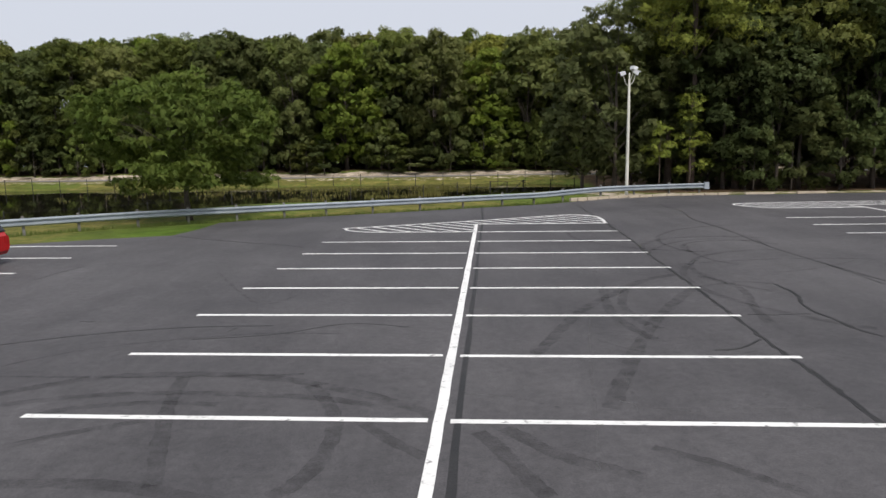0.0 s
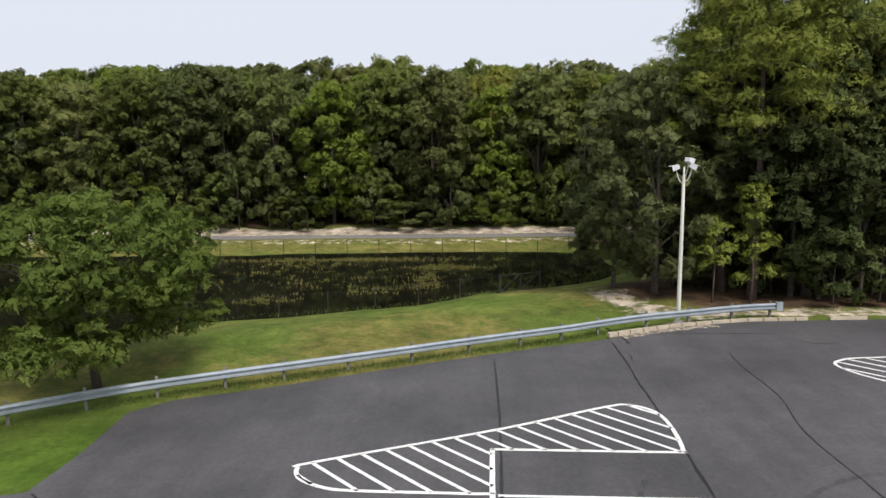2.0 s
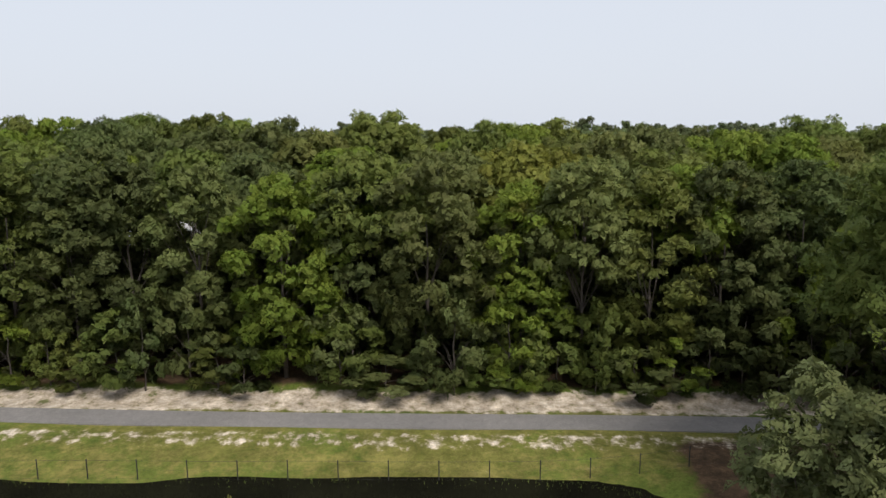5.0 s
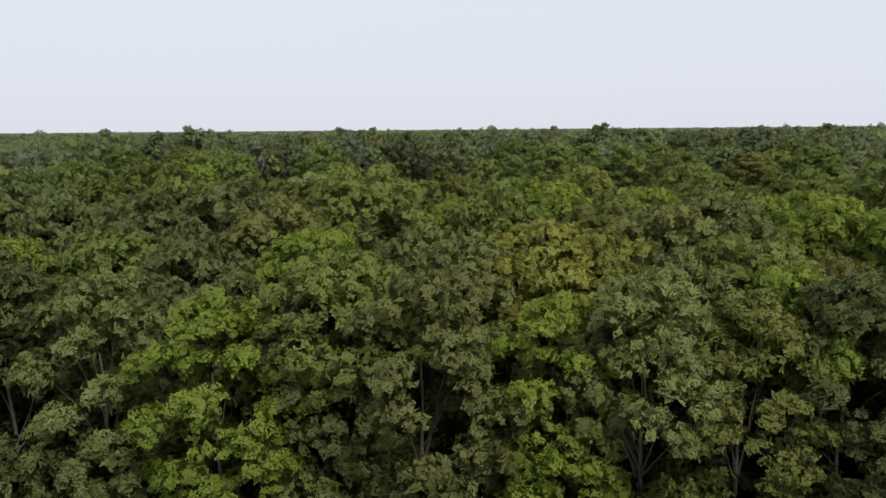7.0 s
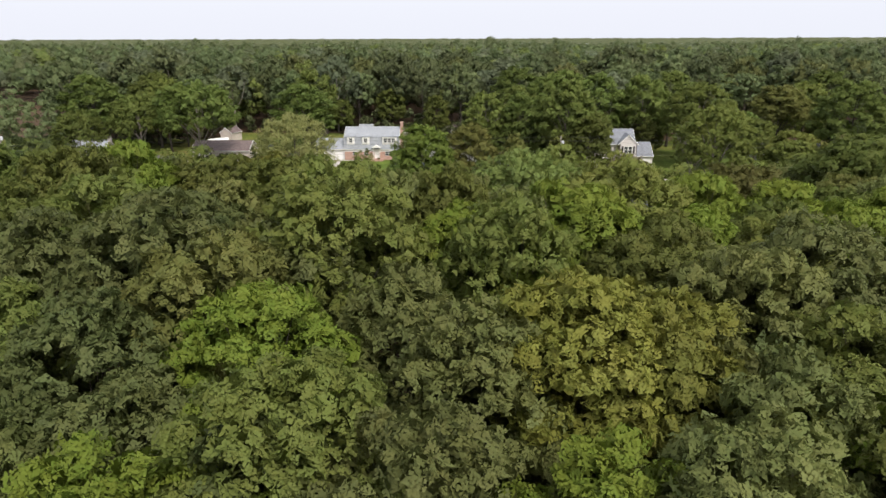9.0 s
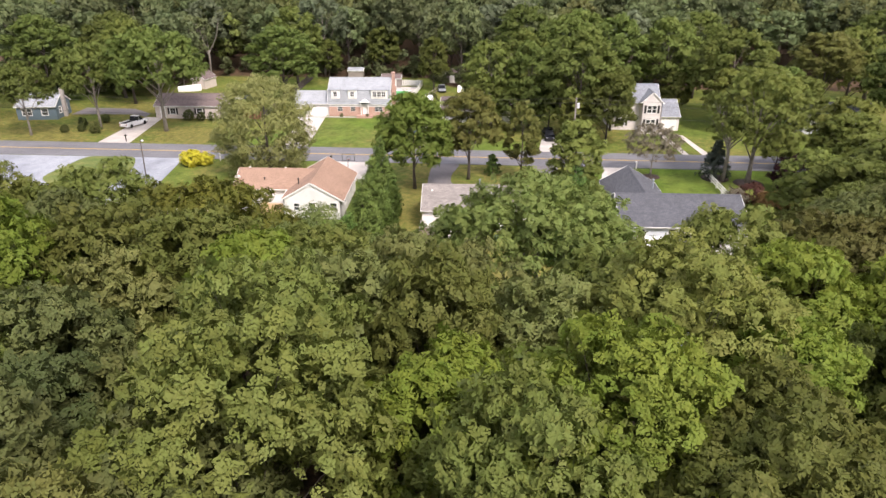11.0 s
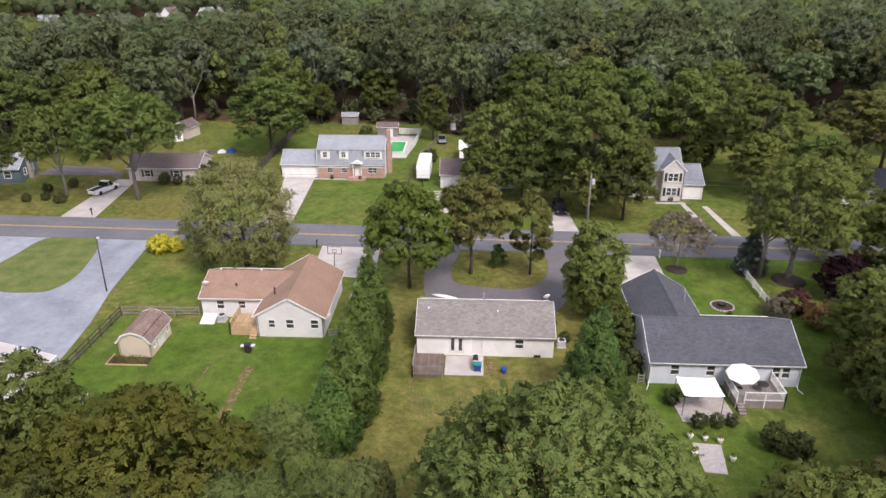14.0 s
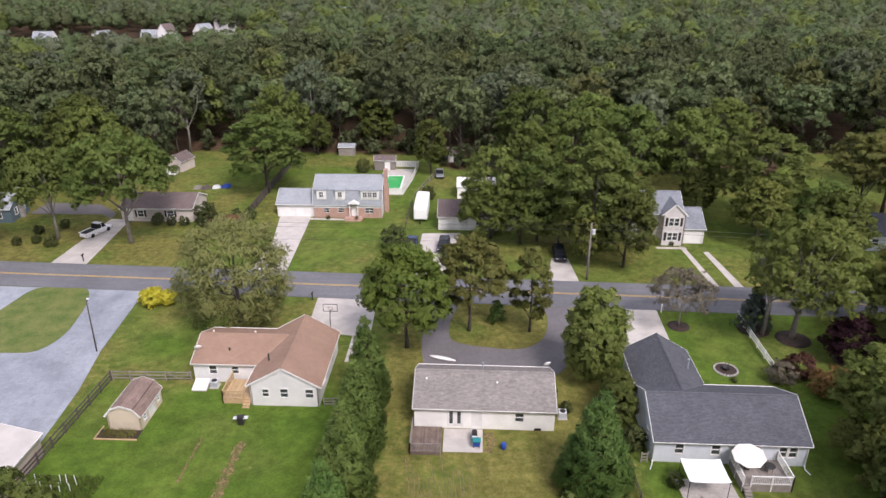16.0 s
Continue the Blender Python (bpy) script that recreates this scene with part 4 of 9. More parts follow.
for pts, w in (([(-22.4, 157.9), (-22.5, 155.5), (-22.5, 153.0), (-22.5, 150.2), (-22.6, 147)], 0.95), ([(-26.7, 158.3), (-26.7, 156), (-26.7, 154.0), (-26.7, 152.0)], 0.28), ([(1.8, 157.2), (2.2, 158.6), (2.0, 160.2)], 0.9)):
    solid("worn_strip", ribbon(curve_through(pts, 6), w, 0.0, 0.006, 0.35, rng), BARE_EARTH, "strip of bare brownish earth worn into the lawn", "bare earth", kind="structure")

# ==== trees ====
ICO_V = np.array([(0, 0, 1)] + [(0.894 * math.cos(a), 0.894 * math.sin(a), 0.447) for a in np.arange(5) * 1.2566] + [(0.894 * math.cos(a), 0.894 * math.sin(a), -0.447) for a in np.arange(5) * 1.2566 + 0.6283] + [(0, 0, -1)])
ICO_F = np.array([(0, 1 + i, 1 + (i + 1) % 5) for i in range(5)] + [(1 + i, 6 + i, 1 + (i + 1) % 5) for i in range(5)] + [(6 + i, 6 + (i + 1) % 5, 1 + (i + 1) % 5) for i in range(5)] + [(11, 6 + (i + 1) % 5, 6 + i) for i in range(5)])

def unit(v):
    return v / np.maximum(np.linalg.norm(v, axis=-1, keepdims=True), 1e-6)

def foliage(g, centres, radii, per, leaf, flat=0.8, slim=0.55, droop=0.0, lift=0.5, wild=0.75, out=None, dome=0.5):
    """Leaves scattered over the skins of many clumps. Returns points, quads, triangles and normals."""
    n = len(centres)
    d = unit(g.normal(size=(n, per, 3)))
    d[..., 2] = np.where(g.random((n, per)) < 0.78, np.abs(d[..., 2]), d[..., 2])
    r = radii[:, None, None] * g.uniform(0.55, 1.05, (n, per, 1))
    p = centres[:, None] + d * r * np.array([1, 1, flat])
    face = unit(d + np.array([0, 0, 0.35]))
    nrm = unit(d + np.array([0, 0, lift]) + g.normal(size=d.shape) * wild)
    nrm *= np.where((nrm * face).sum(-1, keepdims=True) < 0, -1.0, 1.0)
    t = unit(np.cross(nrm, g.normal(size=d.shape)))
    t[..., 2] -= droop
    t = unit(t)
    b = unit(np.cross(nrm, t))
    s = leaf * g.uniform(0.65, 1.35, (n, per, 1))
    sag = nrm * s * 0.14
    def corner(i, j):
        return p + t * s * 0.68 * i * g.uniform(0.75, 1.2, s.shape) + b * s * slim * 0.62 * j * g.uniform(0.75, 1.2, s.shape)
    V = np.stack([corner(-1, 0.15) - sag, corner(0.1, -1) + sag, corner(1, -0.15) - sag, corner(-0.1, 1) + sag], 2).reshape(-1, 3)
    Q = np.arange(len(V)).reshape(-1, 4)
    soft = face if out is None else unit((1.2 - dome) * face + dome * out[:, None])
    N = np.repeat(unit(soft + 0.35 * nrm), 4, 1).reshape(-1, 3)
    return V, Q, np.zeros((0, 3), int), N

def limbs(g, top, r0, ends, lean=(0, 0), split=0.35, sides=7):
    """A tapered trunk with limbs that reach towards the clumps."""
    geo = Geo()
    pts = [Vector((lean[0] * (k / 5) ** 2 + 0.08 * math.sin(3 * k), lean[1] * (k / 5) ** 2 + 0.07 * math.cos(2.3 * k), top * k / 5 - 0.25 * (k == 0))) for k in range(6)]
    geo.tube(pts, [r0 * (1.25 if k == 0 else 1 - 0.15 * k) for k in range(6)], sides)
    for e in ends:
        z = max(0.12 * top, min(0.9 * top, e[2] * g.uniform(split, split + 0.3)))
        k = min(4, int(5 * z / top))
        a = pts[k].lerp(pts[k + 1], 5 * z / top - k)
        e = Vector(e)
        mid = a.lerp(e, 0.5) + Vector((0, 0, 0.1 * (e - a).length))
        rr = r0 * (1 - 0.15 * 5 * z / top) * 0.45
        geo.tube([a, mid, e], [rr, rr * 0.6, rr * 0.22], 5, False)
    return geo

CROWNS = {}
def tree(name, label, x, y, h, rad, base, leaf_mat, bark, seed, clumps=180, per=27, leaf=0.50, shape="round", trunk_r=0.17, group="", clump=None, z=None, category="tree", slim=0.8, lean=(0, 0), squash=(1, 1), drop=0.0, boughs=None, dome=0.72):
    """A tree: trunk with limbs, and a crown of leafy clumps set over its own outline."""
    g = np.random.default_rng(seed)
    n = clumps
    u = (np.arange(n) + g.uniform(0.1, 0.9, n)) / n
    a = np.arange(n) * 2.39996 + g.uniform(-0.5, 0.5, n)
    hh = h - base
    if shape == "round":
        prof = np.sqrt(np.clip(1 - (2 * u - 0.9) ** 2 * 0.85, 0.05, 1)) * (1 - 0.25 * u)
    elif shape == "full":
        prof = np.clip(1.0 - 0.15 * (1 - u) ** 2 - u ** 2.6, 0.1, 1)
    elif shape == "cone":
        prof = (1 - u) ** 0.85 * 0.97 + 0.03
    elif shape == "spire":
        u = 1 - np.sqrt(1 - u)
        u = (np.floor(u * 17) + g.uniform(0, 0.5, n)) / 17
        prof = (1 - u) ** 0.95 * np.clip(0.85 + 0.9 * u, 0, 1) + 0.01
    elif shape == "umbrella":
        u = np.sqrt(u)
        prof = np.sqrt(np.clip(1.05 - u ** 3, 0.03, 1)) * (0.66 + 0.34 * u)
    elif shape == "vase":
        prof = np.clip(0.45 + 0.75 * u, 0, 1) * np.sqrt(np.clip(1.08 - u ** 4, 0.05, 1))
    elif shape == "pine":
        u = (np.floor(u * 10) + g.uniform(0, 0.42, n)) / 10
        prof = np.clip(1.05 - 0.75 * u ** 1.5, 0.1, 1) * g.uniform(0.45, 1.1, n)
    c = clump or (0.15 * rad + 0.32)
    if shape in ("round", "full", "vase", "umbrella"):
        # boughs first, over a dome; then clumps heaped on the outer side of each bough
        nb = boughs or max(8, min(34, n // 5))
        low, mid_at = {"round": (-0.45, 0.42), "full": (-0.96, 0.42), "vase": (-0.55, 0.55), "umbrella": (-0.55, 0.45)}[shape]
        zb = low + (1 - low) * (np.arange(nb) + g.uniform(0.25, 0.75, nb)) / nb
        ab = np.arange(nb) * 2.39996 + g.uniform(-0.3, 0.3, nb)
        rb = (0.29 * rad + 0.16) * g.uniform(0.6, 1.3, nb)
        flatdir = np.sqrt(np.clip(1 - zb * zb, 0, 1))
        if shape == "full":
            flatdir = np.where(zb < 0, np.maximum(flatdir, 0.72), flatdir)
        reach = np.maximum(0.0, rad - 0.8 * rb) * g.uniform(0.78, 1.08, nb)
        upz, dnz = (1 - mid_at) * hh, mid_at * hh
        cb = np.stack([np.cos(ab) * flatdir * reach, np.sin(ab) * flatdir * reach, base + dnz + np.where(zb > 0, zb * np.maximum(0.1, upz - 0.85 * rb), zb * np.maximum(0.1, dnz - 0.5 * rb))], -1)
        w = np.arange(n) % nb
        out = unit(np.stack([np.cos(ab) * flatdir, np.sin(ab) * flatdir, zb * 0.8 + 0.35], -1))[w]
        dv = unit(g.normal(size=(n, 3)) * 0.8 + out * 0.85)
        cen = cb[w] + dv * (rb[w] * g.uniform(0.35, 1.15, n))[:, None] * np.array([1, 1, 0.68])
        if not clump:
            c = 0.52 * (0.32 * rad + 0.18)
        u = np.clip((cen[:, 2] - base) / hh, 0, 1)
    else:
        inner = np.where(g.random(n) < 0.1, g.uniform(0.25, 0.7, n), g.uniform(0.85, 1.05, n))
        rr = np.maximum(0.05, rad - 0.6 * c) * prof * inner
        cen = np.stack([np.cos(a) * rr, np.sin(a) * rr, base + c * 0.5 + u * (hh - c)], -1)
        cen += g.normal(size=cen.shape) * (0.12 if shape == "pine" else 0.22 if shape == "spire" else 0.42) * c
    cen[:, 2] = np.maximum(cen[:, 2], 0.35 * c)
    cen[:, :2] *= np.array(squash)
    cen[:, 0] += lean[0] * (cen[:, 2] / h) ** 2
    cen[:, 1] += lean[1] * (cen[:, 2] / h) ** 2
    radii = c * g.uniform(0.7, 1.25, n) * (np.clip(1.15 - 0.55 * u, 0.4, 1.2) if shape in ("cone", "spire") else 1)
    if shape == "pine":
        dome = 0.25
    flat = {"pine": 0.62, "umbrella": 0.6, "spire": 0.5}.get(shape, 0.8)
    V, Q, T, N = foliage(g, cen, radii, per, leaf, flat, slim, drop, out=unit(cen - np.array([lean[0] * 0.3, lean[1] * 0.3, base + 0.42 * hh])), dome=dome)
    CROWNS[name, seed] = (V, Q, N)
    if base > 0.2 or shape in ("umbrella", "vase", "pine", "round"):
        ends = [tuple(p) for p in cen[g.permutation(n)[:min(n, 14 if shape == "pine" else 11)]]]
    else:
        ends = [tuple(p) for p in cen[g.permutation(n)[:5]]]
    top = h * (0.93 if shape in ("pine", "cone", "spire") else 0.72)
    wood = limbs(g, top, trunk_r, ends, lean, 0.7 if shape == "pine" else 0.35)
    root = thing(name, label, category, group, m=pose(x, y, float(height(x, y)) if z is None else z, 0, 0, g.uniform(0, 360) if squash == (1, 1) and lean == (0, 0) else 0))
    part("trunk", wood, bark, root, smooth=True)
    part("crown", array_mesh("crown", V, Q, T, leaf_mat, N), None, root)
    return root

def plant(proto, x, y, s=1.0, sz=None, turn=None, g=random, label=""):
    """A copy of a tree elsewhere, turned and sized a little differently."""
    sz = sz or s
    m = pose(x, y, float(height(x, y)) - 0.03, 0, 0, g.uniform(0, 360) if turn is None else turn) @ Matrix.Diagonal((s, s, sz, 1))
    ob = copy_thing(proto, m)
    if label:
        tagged(ob, label)
    return ob

# ==== the near wood ====
fr = random.Random(11)
KIND, KIND_TOP = {}, {}
def kind(key, name, label, mat, seed, x, y, h, rad, base, shape="round", bark=BARK, **kw):
    KIND_TOP[key] = h * 1.045
    KIND[key] = tree(name, label, x, y, h, rad, base, mat, bark, seed, shape=shape, group="woodland trees", **kw)

kind("oak1", "oak_tree", "tall dark green oak in the dense wood", OAK, 1, -6.5, 86.5, 16.6, 4.4, 7.5)
kind("oak2", "oak_tree", "broad green oak in the dense wood", OAK, 2, 9.6, 100.4, 17.4, 4.9, 8.0)
kind("dark1", "oak_tree", "dark green oak with a dense crown", DARK, 3, -28, 87.0, 16.8, 4.5, 7.0)
kind("maple1", "maple_tree", "bright green maple among darker trees", MAPLE, 4, -12.6, 83.2, 15.0, 4.1, 0.8, "full", clumps=230)
kind("maple2", "maple_tree", "bright yellow-green maple in the wood", MAPLE, 5, -9.6, 93.2, 16.6, 4.2, 7.5)
kind("grey1", "hickory_tree", "grey-green broadleaf tree with drooping leaves", GREY, 6, -2.2, 83.8, 16.2, 4.4, 3.5, "full", drop=0.5)
kind("grey2", "hickory_tree", "grey-green broadleaf tree in the wood", GREY, 7, 9.0, 84.2, 15.8, 4.0, 5.0, drop=0.5)
kind("olive1", "pine_tree", "yellow-green pine rising among the oaks", OLIVE, 8, 4.6, 93.8, 16.7, 4.6, 8.5, "round", BARK_PINE, leaf=0.54)
kind("rust1", "oak_tree", "oak with yellowing brownish leaves", RUST, 9, -36, 97, 16.4, 4.4, 7.5)
kind("oakf", "oak_tree", "green oak leafed to the ground at the wood's edge", OAK, 14, -33.5, 84.8, 16.4, 4.0, 1.6, "full", clumps=215, per=27)
kind("darkf", "oak_tree", "dark oak leafed low at the wood's edge", DARK, 15, -24.5, 85.0, 16.0, 4.1, 1.8, "full", clumps=215, per=27)
kind("greyf", "hickory_tree", "grey-green tree leafed low at the wood's edge", GREY, 16, -19.3, 85.0, 15.6, 3.8, 2.0, "full", clumps=205, per=27, drop=0.4)
kind("edge1", "sapling_tree", "leafy young tree at the wood's edge", MAPLE, 10, 3.6, 81.8, 7.5, 2.6, 0.1, "full", clumps=64, per=20, leaf=0.46, trunk_r=0.08)
kind("edge2", "sapling_tree", "dark leafy undergrowth tree at the wood's edge", DARK, 12, -8.4, 82.0, 6.5, 2.6, 0.1, "full", clumps=64, per=20, leaf=0.46, trunk_r=0.08)
kind("edge3", "sapling_tree", "green leafy shrub tree at the wood's edge", OAK, 13, 10.6, 82.4, 6.0, 2.4, 0.1, "full", clumps=64, per=20, leaf=0.46, trunk_r=0.08)

taken = [(-6.5, 86.5), (6.0, 87), (9.6, 100.4), (-28, 87), (-12.6, 83.2), (-9.6, 93.2), (-2.2, 83.8), (9.0, 84.2), (4.4, 94.6), (-36, 97), (-33.5, 84.8), (-24.5, 85), (-19.3, 85)]
def free(x, y, gap):
    return all((x - a) ** 2 + (y - b) ** 2 > gap * gap for a, b in taken)

# bushes and low trees along the sandy bank
x = -74.0
while x < 46:
    if free(x, 82.2, 1.6):
        y = 81.5 + fr.uniform(-0.5, 1.1) - 0.02 * max(x, 0)
        plant(KIND[fr.choice(("edge1", "edge2", "edge2", "edge3", "edge3"))], x, y, fr.uniform(0.6, 1.15), fr.uniform(0.4, 1.35), g=fr)
        taken.append((x, y))
    x += fr.uniform(1.9, 3.1)
# front rank
for x, key, s in ((-40, "greyf", 1), (-46, "oakf", 1.0), (-52, "darkf", 1), (-48.6, "darkf", 0.95), (-58, "oakf", 1), (-65, "darkf", 1.05), (-71, "oakf", 1.0), (-28.8, "greyf", 0.9), (-7.6, "darkf", 0.9),
                  (4.6, "maple1", 1.02), (13.8, "oakf", 0.95), (19.0, "darkf", 0.95), (25, "darkf", 1.0), (31, "oakf", 1.0), (37, "darkf", 1.0), (44, "oakf", 1.0)):
    y = 84.6 + fr.uniform(-0.6, 1.2)
    plant(KIND[key], x, y, s * fr.uniform(0.95, 1.05), g=fr)
    taken.append((x, y))
MIX = ("oak1", "oak2", "oak1", "oak2", "dark1", "oak1", "maple2", "grey2", "grey1", "oak2", "oak1", "rust1", "oak2", "dark1", "maple2")
def wood_patch(x0, x1, y0, y1, gap, count, keep=lambda x, y: True, hi=1.0):
    made = tries = 0
    while made < count and tries < count * 30:
        tries += 1
        x, y = fr.uniform(x0, x1), fr.uniform(y0, y1)
        if keep(x, y) and free(x, y, gap):
            key = fr.choice(MIX)
            s = fr.uniform(0.80, 1.06)
            rank = 0.84 + 0.36 * float(step(88, 101, y)) if y > 80 else 1.0
            if x > 8 and y > 100:
                rank -= 0.11
            rank += 0.06 * float(step(-6, -24, x)) * (y > 80)
            rank += (1.0 - rank) * float(step(112, 127, y))
            tall = s ** 0.5 * hi * rank * fr.uniform(0.96, 1.04)
            if y > 80:
                tall = min(tall, (19.3 + 0.145 * (y - 100)) / KIND_TOP[key])
            plant(KIND[key], x, y, s, tall, g=fr)
            taken.append((x, y))
            made += 1

def before_gardens(x, y):
    if 10.0 < x < 16.5 and y > 111 or -15.5 < x < -1.5 and y > 121:
        return False
    if (x + 19.0) ** 2 + (y - 128.6) ** 2 < 75 or (x - 5.0) ** 2 + (y - 129.0) ** 2 < 95:
        return False
    return y < 130.5 + 0.03 * max(-x - 2, 0) - 2.5 * (x > 14) + 0.45 * max(0, min(x, 46) - 20)
tree("oak_tree", "broad olive-brown oak at the back of a garden", -18.8, 128.2, 16.9, 7.4, 3.0, OLIVE_OAK, BARK, 31, clumps=400, per=24, trunk_r=0.3, clump=0.92, boughs=44)
tree("oak_tree", "broad light green oak behind the white house", 5.0, 129.0, 17.2, 8.6, 3.0, LIGHT_OAK, BARK, 32, clumps=560, per=27, trunk_r=0.3, clump=1.0, boughs=50)
for x, y, key, s in ((8.3, 94.2, "olive1", 0.95), (10.2, 112.0, "oak2", 1.06), (-0.2, 91.6, "grey2", 1.0), (-8.6, 87.2, "maple2", 0.86), (-13.6, 88.0, "dark1", 0.86), (-17.2, 92.4, "dark1", 0.95), (-18.5, 104.4, "dark1", 1.0), (-10.6, 101.4, "dark1", 1.0), (-6.4, 113.4, "grey2", 1.1), (3.8, 112.4, "grey2", 1.05), (0.2, 117.2, "grey1", 1.0), (6.2, 105.6, "maple2", 1.1), (-11.4, 116.4, "maple2", 1.03), (-8.4, 119.0, "oak1", 1.0), (-21.4, 120.6, "oak2", 0.97), (-19.2, 115.8, "grey2", 1.0), (-14.2, 108.8, "grey1", 0.95), (-19.6, 110.0, "dark1", 1.0), (17.6, 117.2, "maple2", 1.0), (14.4, 110.0, "maple2", 0.95),
                     (-17.3, 99.9, "dark1", 1.1), (-3.4, 97.0, "grey2", 1.0), (13.2, 96.0, "grey2", 1.1), (12.6, 89.2, "grey1", 0.95), (17.5, 87.6, "maple2", 0.9), (22.2, 122.1, "rust1", 1.0), (-0.5, 106.0, "maple2", 1.0), (-8.0, 104.0, "oak2", 1.1), (-23.5, 107, "oak2", 1.05),
                     (-36, 130.5, "oak2", 0.92), (-41.5, 131.0, "dark1", 0.86), (-31, 130.8, "oak1", 0.92), (-7.2, 124.0, "oak1", 0.8), (-46.5, 131.5, "oak1", 0.86), (-33.5, 133.6, "dark1", 0.8), (-28.6, 132.8, "oak2", 0.92), (-38.5, 134.5, "oak1", 0.8), (29, 133.0, "dark1", 0.85), (34.5, 136.5, "dark1", 0.85), (40.5, 139.5, "oak1", 0.9), (24.0, 128.5, "rust1", 0.85), (-3.5, 119.5, "grey2", 1.0)):
    plant(KIND[key], x, y, s, s * 1.03, g=fr)
    taken.append((x, y))
PALE = tree("pine_tree", "pale green pine at the bottom of a garden", -12.2, 134.4, 13.3, 4.3, 1.5, PALE_NEEDLE, BARK_PINE, 33, clumps=110, per=60, leaf=0.46, slim=0.4, shape="pine", trunk_r=0.2, clump=0.95, group="garden pines")
for x, y, s, sz in ((-7.6, 129.6, 1.0, 0.94), (-11.6, 126.0, 1.1, 1.14), (-15.0, 131.4, 0.8, 0.8)):
    plant(PALE, x, y, s, sz, g=random.Random(int(x * 10)))
plant(KIND["grey2"], -7.0, 136.0, 0.5, 0.45, g=random.Random(5))
plant(KIND["edge3"], -9.4, 138.6, 0.8, 0.6, g=random.Random(6))
wood_patch(-48, 48, 87, 152, 4.9, 200, before_gardens)
for k in range(130):
    x, y = fr.uniform(-62, 44), fr.uniform(84.5, 104)
    plant(KIND[fr.choice(("edge2", "edge3", "edge2"))], x, y, fr.uniform(1.0, 1.5), fr.uniform(1.0, 1.75), g=fr)
wood_patch(-72, 66, 84, 112, 6.4, 30, lambda x, y: before_gardens(x, y) and abs(x) > 44)
for k in range(14):
    plant(KIND[fr.choice(("edge2", "edge3"))], fr.uniform(10.5, 17.0), fr.uniform(111, 127), fr.uniform(0.8, 1.2), fr.uniform(0.5, 0.9), g=fr)
# right of the pond, behind the kerb
wood_patch(20, 60, 52.5, 71, 4.6, 46, hi=1.06)
for x, y, key, s in ((20.4, 49.2, "dark1", 0.70), (22.2, 48.4, "dark1", 0.66), (17.6, 53.6, "dark1", 0.8), (20.2, 54.6, "oak1", 0.85), (24.2, 49.4, "oak1", 0.85), (29, 49.0, "dark1", 0.9), (34.5, 49.6, "oak2", 0.9), (40, 49.2, "dark1", 0.95), (47, 49.5, "oak1", 1.0), (27, 52.5, "dark1", 1.05), (21.5, 52.5, "dark1", 1.0)):
    plant(KIND[key], x, y, s, g=fr)
for x, y in ((20.5, 47.9), (23.2, 48.3), (26.4, 48.2), (31.0, 48.3), (36.5, 48.5), (13.6, 53.0), (18.6, 51.0), (16.6, 53.0), (19.2, 53.6), (21.8, 54.2), (15.2, 54.0)):
    plant(KIND["edge2"], x, y, fr.uniform(0.7, 0.95), g=fr)
for x, y, s in ((19.2, 49.9, 0.86), (23.0, 50.2, 0.92), (27.4, 49.8, 0.66), (32.0, 50.0, 0.7), (37.4, 50.2, 0.72), (42.5, 50.4, 0.75), (21.0, 53.4, 0.8), (29.8, 53.0, 0.85), (35.0, 53.6, 0.85), (17.4, 56.6, 0.8), (25.4, 55.5, 0.9)):
    plant(KIND["darkf"], x, y, s, g=fr)
# left of the view, beyond the pond's end
for k in range(14):
    plant(KIND[fr.choice(("oak1", "dark1", "oak2"))], fr.uniform(-100, -76), fr.uniform(30, 120), fr.uniform(0.9, 1.1), g=fr)

# trees round the lot
locust = tree("locust_tree", "wide spreading light green locust tree on the bank", -13.3, 36.4, 7.5, 4.7, 3.1, LOCUST, BARK, 21, clumps=430, per=17, leaf=0.36, slim=0.5, shape="umbrella", trunk_r=0.16, clump=0.44, drop=0.25, boughs=40)
gl = np.random.default_rng(77)
skirt = []
for k in range(26):
    # low hanging sprays under the spreading top
    a, r, z = k * 2.4 + gl.uniform(-0.4, 0.4), gl.uniform(1.2, 5.0), gl.uniform(1.9, 4.2)
    for q in range(11):
        skirt.append((math.cos(a) * r + gl.normal(0, 0.75), math.sin(a) * r + gl.normal(0, 0.75), max(0.4, z + gl.normal(0, 0.22) - 0.12 * q / 4)))
skirt = np.array(skirt)
skirt = skirt[skirt[:, 1] > -3.7]
V, Q, T, N = foliage(gl, skirt, gl.uniform(0.32, 0.55, len(skirt)), 19, 0.36, 0.5, 0.5, 0.3, out=unit(skirt - np.array([0, 0, 1.0])))
part("lower_crown", array_mesh("lower_crown", V, Q, T, LOCUST, N), None, locust)
tree("hickory_tree", "large grey-green tree beside the pond fence", 11.9, 50.9, 13.2, 4.4, 0.8, HICKORY, BARK, 22, clumps=430, per=12, leaf=0.42, shape="full", trunk_r=0.18, clump=0.5, squash=(1.0, 0.85), boughs=40)
tree("hickory_tree", "dark green tree with low branches over sandy ground", 9.9, 52.6, 12.2, 3.0, 0.7, HICKORY, BARK, 23, clumps=260, per=12, leaf=0.42, shape="full", trunk_r=0.13, clump=0.46, squash=(1.0, 0.9), boughs=28)
